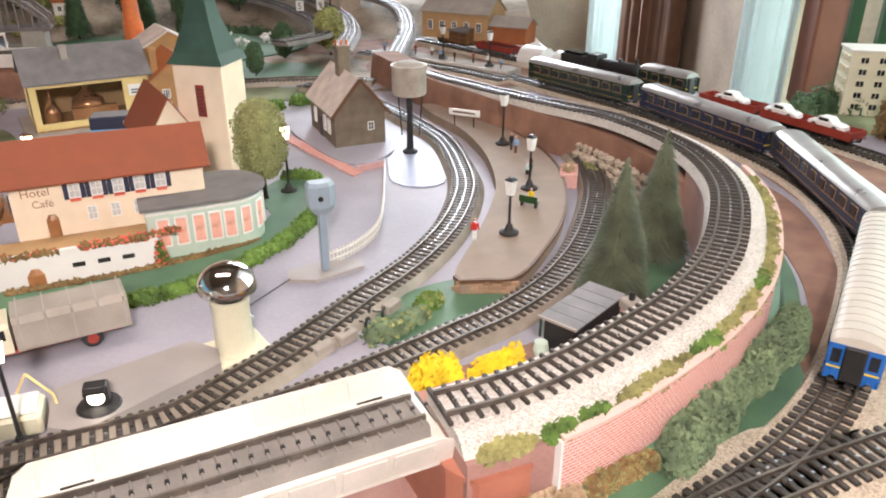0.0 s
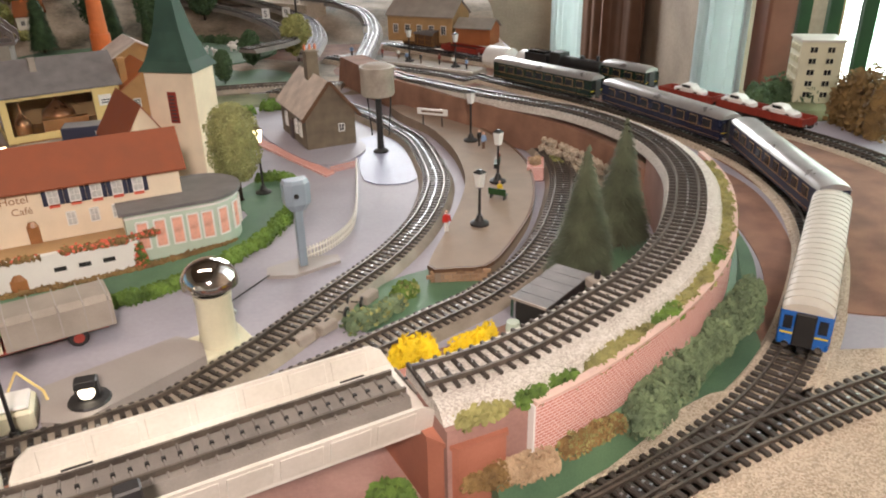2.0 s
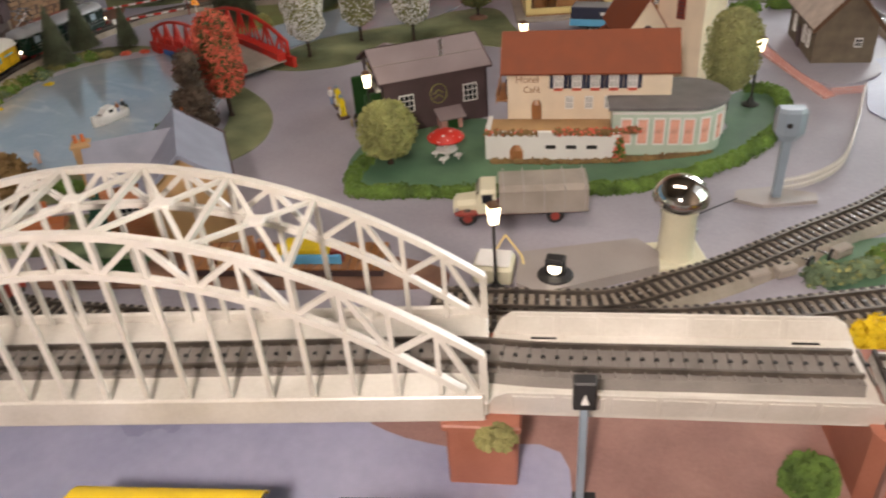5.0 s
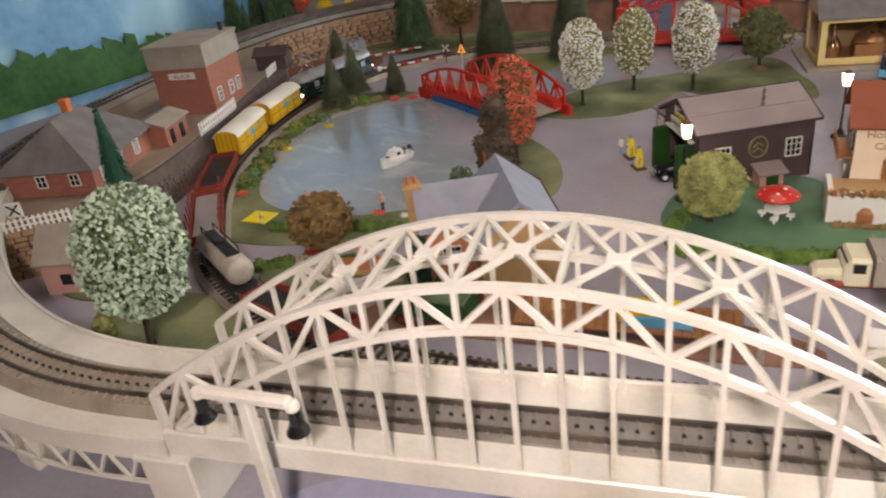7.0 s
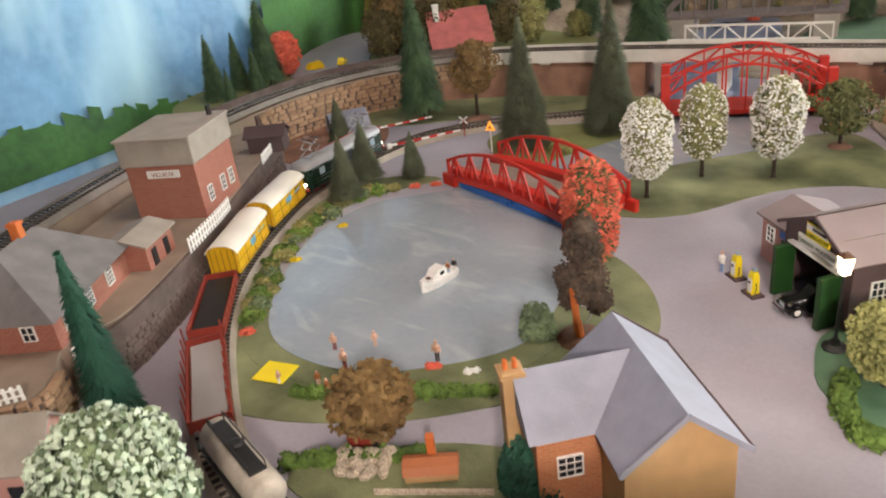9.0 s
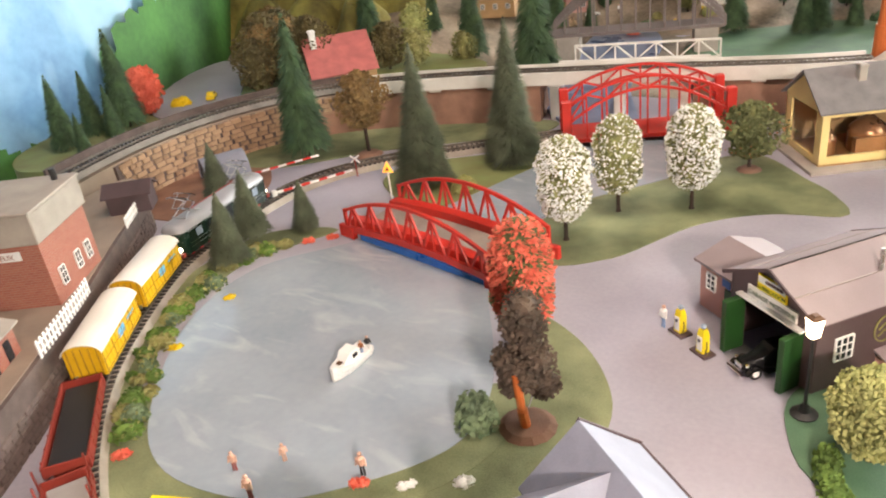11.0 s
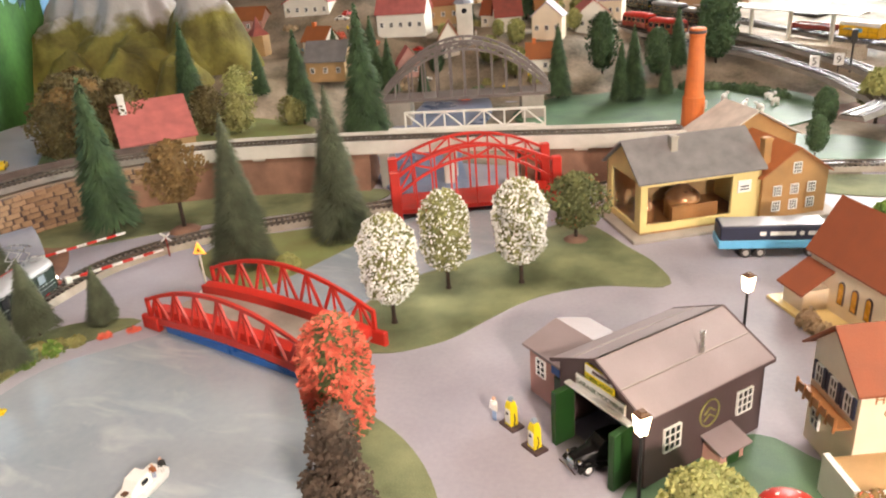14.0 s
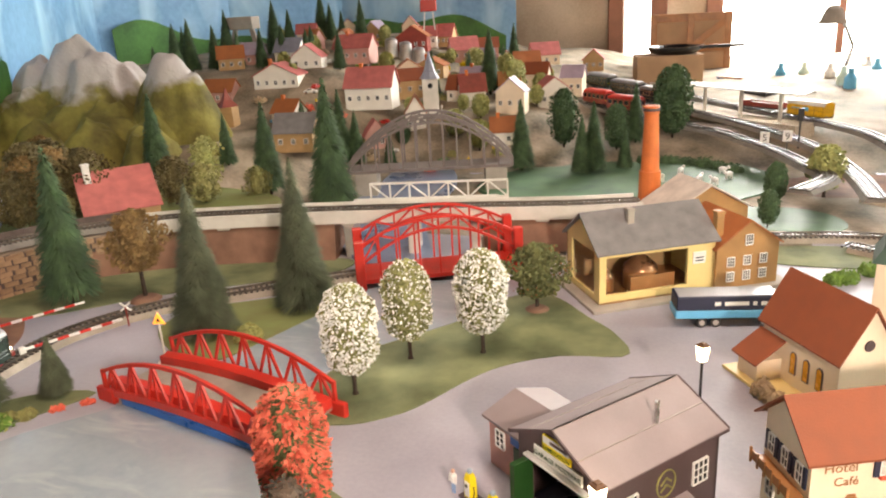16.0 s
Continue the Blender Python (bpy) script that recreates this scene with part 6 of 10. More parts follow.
sg = thing("platform_sign", "white platform name board on two posts", "sign", 0.045, 0.905, PZ, -25)
part("board", B().box(-0.021, -0.0008, 0.014, 0.021, 0.0008, 0.022, 0.0003), M["whitep"], sg)
for x in (-0.013, 0.013):
    part("post", B().cyl(x, 0, 0, 0.014, 0.0008, n=6), M["black"], sg)
part("text_bar", B().box(-0.015, -0.0011, 0.017, 0.015, -0.0007, 0.0192), M["gbrown"], sg)


def bench(x, y, yaw):
    e = thing("bench", "small dark green platform bench", "bench", x, y, PZ, yaw, "platform benches")
    part("seat", B().box(-0.009, -0.003, 0.0042, 0.009, 0.003, 0.0052), M["dgreen"], e)
    part("backrest", B().box(-0.009, 0.0028, 0.005, 0.009, 0.0036, 0.011), M["dgreen"], e)
    for xx in (-0.007, 0.007):
        part("leg", B().box(xx - 0.0006, -0.003, 0, xx + 0.0006, 0.003, 0.0043), M["black"], e)


bench(0.098, 0.640, 150)
bench(0.108, 0.735, -100)


def figure(x, y, z, yaw, top, low, label="small painted plastic figure standing", h=0.020):
    """A plain toy figure as one mesh."""
    b = B()
    k = h / 0.020
    for s in (-1, 1):
        b.loft([[(s * 0.0011 * k + 0.0009 * k * math.cos(a), 0.001 * k * math.sin(a), zz * k) for a in (0, 1.57, 3.14, 4.71)] for zz in (0, 0.009)])
    b.lathe([(0.0017 * k, 0.0088 * k), (0.0024 * k, 0.0105 * k), (0.0027 * k, 0.0148 * k), (0.0011 * k, 0.0162 * k)], n=8)
    b.ball((0, 0, 0.0182 * k), 0.0016 * k, n=8, m=6)
    for s in (-1, 1):
        b.beam((s * 0.0028 * k, 0, 0.0150 * k), (s * 0.0034 * k, -0.001 * k, 0.0092 * k), 0.0011 * k)
    ob = single("figurine", b, top, label, "figurine", group="model figures", m=pose(x, y, z, 0, 0, yaw))
    me = ob.data
    me.materials.append(low)
    me.materials.append(M["skin"])
    for p in me.polygons:
        zc = sum(me.vertices[i].co.z for i in p.vertices) / len(p.vertices)
        p.material_index = 1 if zc < 0.0095 * k else (2 if zc > 0.0163 * k else 0)


figure(0.044, 0.565, PZ, 20, M["red"], M["whitep"])
figure(0.100, 0.800, PZ, 40, M["denim"], M["gbrown"])
figure(0.096, 0.812, PZ, 80, M["black"], M["black"])
figure(0.100, 0.645, PZ + 0.001, 150, M["yellowp"], M["black"], h=0.015)
figure(0.110, 0.738, PZ + 0.001, 60, M["redw"], M["denim"], h=0.016)

# ---- inside the curve: firs, hut, bushes ----
CT = cone_tree(0.112, 0.029, M["cone"], 21, 7000, 0.10, 0.0010, 0.12)
plant_tree("fir_tree", "olive-grey bottle-brush fir beside the curve", CT, 0.190, 0.548, group="bottle-brush firs")
plant_tree("fir_tree", "olive-grey bottle-brush fir beside the hut", CT, 0.143, 0.480, yaw=50, group="bottle-brush firs")
hut = thing("hut", "black wooden lineside hut with a grey plank roof", "hut", 0.078, 0.391, 0.0172, -44)
part("wall", B().loft([[(0.001, y, 0), (0.023, y, 0), (0.023, y, 0.0225 + y * 0.06), (0.001, y, 0.0215 + y * 0.06)] for y in (0.001, 0.050)]), M["black"], hut)
for k in range(5):
    y = -0.002 + k * 0.0110
    part("roof_plank", B().loft([[(-0.002, yy, 0.0222 + yy * 0.06), (0.026, yy, 0.0232 + yy * 0.06), (0.026, yy, 0.0244 + yy * 0.06), (-0.002, yy, 0.0234 + yy * 0.06)] for yy in (y, y + 0.0106)]), M["slate"], hut)
part("roof_edge", B().beam((-0.0022, -0.002, 0.0232), (0.0262, -0.002, 0.0242), 0.001, 0.0016), M["concrete"], hut)
part("door", B().box(0.0228, 0.006, 0, 0.0236, 0.015, 0.016), M["slate"], hut)
for y in (0.024, 0.031):
    part("window", B().box(0.0228, y, 0.006, 0.0236, y + 0.004, 0.011), M["whitep"], hut, "small white window")
part("downpipe", B().rod((-0.001, 0.0, 0.0215), (-0.0015, 0.0005, 0.008), 0.0009), M["steeple"], hut, "green downpipe")
hc = thing("chimney_stack", "grey and pink stone chimney beside the hut", "chimney", 0.134, 0.400, 0.016, 22)
part("stack", B().box(-0.005, -0.005, 0, 0.005, 0.005, 0.024, 0.001), M["pinkw"], hc)
part("cap", B().box(-0.0058, -0.0058, 0.024, 0.0058, 0.0058, 0.031, 0.001), M["concrete"], hc)
part("chimney_pot", B().cyl(0, 0, 0.031, 0.036, 0.002, n=8), M["black"], hc)
br = single("water_barrel", B().lathe([(0.0042, 0), (0.005, 0.004), (0.0042, 0.009)], n=12), M["mint"], "pale green water barrel beside the hut", "barrel", m=pose(0.077, 0.384, 0.0172))
slab("earth", [(0.0, 0.312), (0.03, 0.320), (0.07, 0.340), (0.11, 0.365), (0.150, 0.398), (0.165, 0.42), (0.13, 0.425), (0.08, 0.398), (0.045, 0.370), (0.005, 0.345)], 0, 0.0175, M["earth"], "raised reddish earth inside the curve", "ground")
clump("bush", "bright yellow lichen clumps beside the track", "bush", [(0.006, 0.336), (0.014, 0.334), (0.022, 0.336)], 0.0095, 0.020, M["flowery"], 31, 800, 0.002, z=0.026)
clump("bush", "yellow lichen clumps beside the track", "bush", [(0.036, 0.343), (0.048, 0.350), (0.060, 0.357)], 0.006, 0.018, M["flowery"], 32, 700, 0.002, z=0.024)
clump("bush", "dark green trackside shrubs", "bush", [(-0.03, 0.425), (-0.012, 0.44), (0.004, 0.46)], 0.009, 0.011, M["ivy"], 33, 600, 0.0022, flowers=M["leaf"], fl=0.2)
clump("bush", "yellow-green shrub between the tracks", "bush", [(0.004, 0.468), (0.012, 0.478)], 0.009, 0.013, M["hedge"], 34, 300, 0.0022, flowers=M["leaf"], fl=0.4)
clump("bush", "olive lichen tufts along the curve", "bush", [(0.086, 0.378), (0.10, 0.388)], 0.007, 0.008, M["moss"], 35, 250, 0.002)
for i, (x, y) in enumerate(((-0.052, 0.430), (-0.040, 0.444), (-0.030, 0.458))):
    e = thing("wheel_set", "loose dark wheel set lying beside the track", "wheels", x, y, 0, 60 + i * 10, "loose wheel sets")
    wheel_pair(e, 0, 0.005, 0.0045, 0.0018, M["black"], M["steel"])
    part("axle", B().rod((0, -0.005, 0.0045), (0, 0.005, 0.0045), 0.0008), M["steel"], e)
for i, (x, y, yw) in enumerate(((-0.048, 0.425, 50), (-0.02, 0.466, 58), (-0.062, 0.41, 48))):
    single("plinth_block", B().box(-0.008, -0.004, 0, 0.008, 0.004, 0.008, 0.001), M["concrete"], "pale concrete block beside the track", "block", group="trackside blocks", m=pose(x, y, 0, 0, 0, yw))

single("grass_bank", sweep(B(), [Vector((p.x, p.y, 0)) for p in T3A[2:44]], [(-0.0362, 0.001), (-0.0362, 0.0240), (-0.041, 0.0220), (-0.048, 0.001)]), M["lawn"], "bright green painted bank at the foot of the brick wall", "grass", kind="structure")
# planting on the retaining wall and the green strip
off = lambda i, o: (T3A[i].x + math.cos(radians(tangent(T3A, i) + 90)) * o, T3A[i].y + math.sin(radians(tangent(T3A, i) + 90)) * o)
for j, (i0, i1, mt) in enumerate(((1, 3, "moss"), (4, 5, "hedge"), (6, 7, "hedge"), (8, 13, "moss"), (14, 16, "hedge"), (16, 22, "moss"), (23, 24, "hedge"), (24, 32, "moss"), (32, 42, "moss"))):
    clump("lichen", "olive lichen tufts on top of the brick wall" if mt == "moss" else "green tuft on top of the brick wall", "plants", [off(i, -0.0285) for i in range(i0, i1 + 1)], 0.0058 if i0 < 8 else 0.0072, 0.0050, M[mt], 40 + j, 130 * (i1 - i0 + 1), 0.0021, z=DECK - 0.004)
clump("hedge", "loose grey-green ivy hedge along the brick wall", "hedge", [(0.132, 0.289), (0.145, 0.305), (0.158, 0.320), (0.184, 0.346), (0.210, 0.372), (0.233, 0.398), (0.250, 0.425)], 0.0125, 0.019, M["ivy"], 60, 16000, 0.0015, z=0.015)
clump("lichen", "straw and rust lichen at the wall foot", "plants", [(0.055, 0.249), (0.066, 0.251), (0.077, 0.256)], 0.0075, 0.009, M["lich"], 61, 1400, 0.0014, z=0.021)
clump("lichen", "rust red lichen at the wall foot", "plants", [(0.036, 0.243), (0.045, 0.245), (0.052, 0.248)], 0.0065, 0.009, M["rust"], 67, 1000, 0.0014, z=0.021)
clump("lichen", "brown-green lichen at the wall foot", "plants", [(0.088, 0.264), (0.101, 0.272), (0.117, 0.282)], 0.0060, 0.009, M["rust"], 62, 1500, 0.0014, z=0.020, flowers=M["moss"], fl=0.4)
clump("lichen", "straw lichen tufts along the coach track", "plants", [(0.245, 0.80), (0.225, 0.835), (0.215, 0.85)], 0.008, 0.012, M["lich"], 63, 500, 0.0025)
clump("bush", "yellow and orange flowers by the wall", "flowers", [(0.268, 0.515), (0.275, 0.53)], 0.007, 0.010, M["hedge"], 64, 300, 0.002, flowers=M["flowery"], fl=0.4)
clump("bush", "bright green bush in a red planter", "bush", [(0.175, 0.77), (0.182, 0.755)], 0.007, 0.01, M["leaf"], 65, 250, 0.002)
single("planter", B().box(-0.018, -0.009, 0, 0.018, 0.009, 0.016, 0.001), BRW, "red brick planter box beside the track", "planter", m=pose(0.150, 0.735, 0, 0, 0, 80))
clump("lichen", "straw lichen in the brick planter", "plants", [(0.148, 0.728), (0.152, 0.745)], 0.008, 0.006, M["lich"], 66, 200, 0.002, z=0.014)
# heap of pale rocks along the platform track
rnd = random.Random(17)
rk = thing("rock_bank", "pale tan stacked rocks along the falling track", "rocks")
rm = [B().ball((0, 0, 0), 0.006 * k, 0.0045 * k, 0.0042, 7, 5, 0.5).mesh("rock") for k in (0.8, 1.0, 1.2)]
for i in range(46, 66):
    for r in range(3):
        x, y = T3A[min(i, len(T3A) - 1)].x, T3A[min(i, len(T3A) - 1)].y
        a = radians(tangent(T3A, i) + 90)
        part("rock", rm[rnd.randrange(3)], M["sand"], rk, m=pose(x + math.cos(a) * (0.030 - r * 0.003) + rnd.uniform(-0.002, 0.002), y + math.sin(a) * (0.030 - r * 0.003), 0.004 + r * 0.008, 0, 0, rnd.uniform(0, 180)))


# ---- garage ----
def garage():
    e = thing("garage", "dark brown garage with mauve-grey sheet roof and open green doors", "garage", -0.4956, 0.546, 0, -38.4)
    w, d, h, rid, t = 0.0804, 0.1068, 0.0565, 0.0750, 0.0025
    part("wall", B().box(0, 0, 0, t, d, h), M["choc"], e)
    part("wall", B().box(w - t, 0, 0, w, d, h), M["choc"], e)
    part("wall", B().loft([[(0, y, 0), (w, y, 0), (w, y, h), (w / 2, y, rid), (0, y, h)] for y in (d - t, d)]), M["choc"], e)
    part("gable", B().loft([[(0, y, 0.044), (w, y, 0.044), (w, y, h), (w / 2, y, rid), (0, y, h)] for y in (0, t)]), M["choc"], e)
    part("door_post", B().box(t, 0, 0, 0.013, t, 0.044), M["choc"], e)
    part("door_post", B().box(w - 0.013, 0, 0, w - t, t, 0.044), M["choc"], e)
    part("lintel", B().box(0.010, -0.0045, 0.0432, w - 0.010, 0, 0.0446), M["whitep"], e)
    part("floor", B().box(t, t, 0.0004, w - t, d - t, 0.001), M["plinth"], e)
    k = (rid - h) / (w / 2)
    for s in (-1, 1):
        o = 0.004
        xo, zo = w / 2 + s * (w / 2 + o), h - o * k
        rf = part("roof", B().loft([[(w / 2, y, rid), (xo, y, zo), (xo, y, zo + 0.0014), (w / 2, y, rid + 0.002)] for y in (-0.005, d + 0.004)]), M["garageroof"], e)
        part("eave_trim", B().beam((xo, -0.005, zo), (xo, d + 0.004, zo), 0.0014, 0.002), M["choc"], e)
        for y in (-0.0052, d + 0.0042):
            part("verge_trim", B().beam((w / 2, y, rid + 0.001), (xo, y, zo + 0.0006), 0.0012, 0.0026), M["choc"], e)
        for f in (0.0, 0.52):
            part("sheet_seam", B().beam((w / 2 + (xo - w / 2) * f, -0.004, rid + 0.0021 + (zo - rid - 0.0006) * f), (w / 2 + (xo - w / 2) * f, d + 0.003, rid + 0.0021 + (zo - rid - 0.0006) * f), 0.0012, 0.0006), M["taupe"], rf)
    for s, x in ((-1, 0.013), (1, w - 0.013)):
        a = -88 if s < 0 else -84
        dr = part("door", B().box(0, -0.0024, 0, 0.017, 0.0024, 0.042, 0.0004), M["dgreen"], e, "dark green garage door standing open", m=pose(x, 0, 0.0005, 0, 0, a))
    sign = part("sign", B().box(0.018, -0.0016, 0.0460, 0.064, -0.0002, 0.0545, 0.0002), M["whitep"], e, "pale green and white sign board")
    lettering("GARAGE MODERNE", UP(0.041, -0.0018, 0.0482), 0.0050, M["dgreen"], sign)
    sign = part("sign", B().box(0.027, -0.0016, 0.0552, 0.054, -0.0002, 0.0670, 0.0002), M["pumpy"], e, "yellow and white lubrication sign")
    lettering("LUBRICATION", UP(0.0405, -0.0018, 0.0565), 0.0039, M["dgreen"], sign)
    part("sign_panel", B().box(0.028, -0.0020, 0.0612, 0.053, -0.0014, 0.0662), M["whitep"], sign)
    part("text_bar", B().box(0.035, -0.0023, 0.0627, 0.051, -0.0019, 0.0648), M["choc"], sign)
    part("flue", B().cyl(0.062, 0.066, 0.060, 0.082, 0.0016, n=8), M["steel"], e)
    # side wall with two windows, an oval ring and a lean-to porch
    R = lambda y, z: pose(w + 0.0006, y, z, 0, 0, 90)
    window(e, R(0.022, 0.022), 0.014, 0.017, 3, 3)
    window(e, R(0.088, 0.022), 0.014, 0.017, 3, 3)
    ring = B()
    pts = [(w + 0.0008, 0.055 + 0.0085 * math.cos(a), 0.035 + 0.0098 * math.sin(a)) for a in [6.28319 * i / 28 for i in range(29)]]
    for p, q in zip(pts, pts[1:]):
        ring.beam(p, q, 0.0008, 0.001)
    for z in (0.030, 0.035):
        ring.beam((w + 0.0008, 0.050, z), (w + 0.0008, 0.055, z + 0.004), 0.0007, 0.0013).beam((w + 0.0008, 0.055, z + 0.004), (w + 0.0008, 0.060, z), 0.0007, 0.0013)
    part("emblem", ring, M["moss"], e, "pale yellow oval emblem")
    part("porch", B().box(w, 0.052, 0, w + 0.014, 0.074, 0.013), M["pinkw"], e)
    part("porch_roof", B().loft([[(w, y, 0.0185), (w + 0.018, y, 0.0125), (w + 0.018, y, 0.0137), (w, y, 0.0197)] for y in (0.049, 0.077)]), M["garageroof"], e)
    part("porch_door", B().box(w + 0.0139, 0.058, 0, w + 0.0148, 0.069, 0.011), M["dgreen"], e)
    # brick annex with its own low gable
    part("annex_wall", B().box(-0.048, 0.010, 0, 0, 0.066, 0.040), M["pinkw"], e, "pink brick annex")
    part("annex_roof", B().loft([[(x, 0.006, 0.0395), (x, 0.070, 0.0395), (x, 0.070, 0.0415), (x, 0.038, 0.0520), (x, 0.006, 0.0415)] for x in (-0.052, 0.002)]), M["garageroof"], e)
    window(e, pose(-0.034, 0.0094, 0.020), 0.010, 0.014, 2, 3)
    part("annex_door", B().box(-0.018, 0.0088, 0, -0.006, 0.0102, 0.029), M["dgreen"], e)
    part("badge", B().box(-0.021, 0.0085, 0.0305, -0.012, 0.0095, 0.0375, 0.0002), M["bluebr"], e, "small blue square badge")


garage()


def pump(x, y, yaw):
    e = thing("fuel_pump", "yellow and white fuel pump on a brown plinth", "fuel pump", x, y, 0, yaw, "fuel pumps")
    part("plinth", B().box(-0.008, -0.0055, 0, 0.008, 0.0055, 0.0022, 0.0004), M["choc"], e)
    part("body", B().loft([[(-0.0034 * k, -0.003 * k, z), (0.0034 * k, -0.003 * k, z), (0.0034 * k, 0.003 * k, z), (-0.0034 * k, 0.003 * k, z)] for z, k in ((0.002, 1.05), (0.017, 0.95), (0.021, 0.7))]), M["pumpy"], e)
    part("front_panel", B().box(-0.0024, -0.0036, 0.004, 0.0024, -0.0028, 0.0155), M["whitep"], e)
    part("dial", B().lathe([(0.0014, 0), (0.0012, 0.0005)], n=10), M["black"], e, m=pose(0, -0.0036, 0.0125, 90, 0, 0))
    part("globe", B().ball((0, 0, 0.0232), 0.0022, n=10, m=6), M["sigblue"], e)
    h = B()
    for p, q in (((0.0036, 0, 0.012), (0.0055, -0.001, 0.008)), ((0.0055, -0.001, 0.008), (0.004, -0.001, 0.003))):
        h.rod(p, q, 0.0004)
    part("hose", h, M["black"], e)


pump(-0.529, 0.537, -35)
pump(-0.507, 0.517, -35)
figure(-0.543, 0.541, 0, -30, M["whitep"], M["denim"], "small plastic attendant figure in a red top")


def old_car():
    e = thing("vintage_car", "black vintage model car with white-hubbed wheels", "car", -0.4620, 0.5185, 0, 226)
    part("body", B().loft([[(x, -w, z0), (x, w, z0), (x, w, z1), (x, w * 0.7, z2), (x, -w * 0.7, z2), (x, -w, z1)] for x, w, z0, z1, z2 in ((-0.026, 0.006, 0.005, 0.009, 0.011), (-0.020, 0.0085, 0.004, 0.012, 0.016), (-0.012, 0.0088, 0.004, 0.0125, 0.0195), (0.002, 0.0088, 0.004, 0.0125, 0.0195), (0.008, 0.0075, 0.004, 0.012, 0.0135), (0.022, 0.0048, 0.004, 0.010, 0.0118), (0.024, 0.0045, 0.004, 0.0095, 0.011))]), M["gloss"], e, smooth=True)
    for s in (-1, 1):
        part("side_window", B().box(-0.014, s * 0.0081 - 0.0004, 0.0135, 0.001, s * 0.0081 + 0.0004, 0.0175), M["dark"], e)
        part("wing", B().loft([[(x, s * 0.0085 - 0.0022, z - 0.0012), (x, s * 0.0085 + 0.0022, z - 0.0012), (x, s * 0.0085 + 0.0018, z), (x, s * 0.0085 - 0.0018, z)] for x, z in ((0.024, 0.0055), (0.020, 0.0088), (0.014, 0.0088), (0.008, 0.0045), (-0.006, 0.004))]), M["gloss"], e)
        part("headlight", B().ball((0.0215, s * 0.0065, 0.0105), 0.0017, n=8, m=6), M["chrome"], e)
    part("grille", B().box(0.0238, -0.0035, 0.005, 0.0250, 0.0035, 0.0108, 0.0003), M["chrome"], e)
    part("bumper", B().rod((0.027, -0.009, 0.0045), (0.027, 0.009, 0.0045), 0.0007), M["chrome"], e)
    for x in (0.017, -0.018):
        wheel_pair(e, x, 0.0085, 0.0046, 0.0024, M["black"], M["whitep"])


old_car()


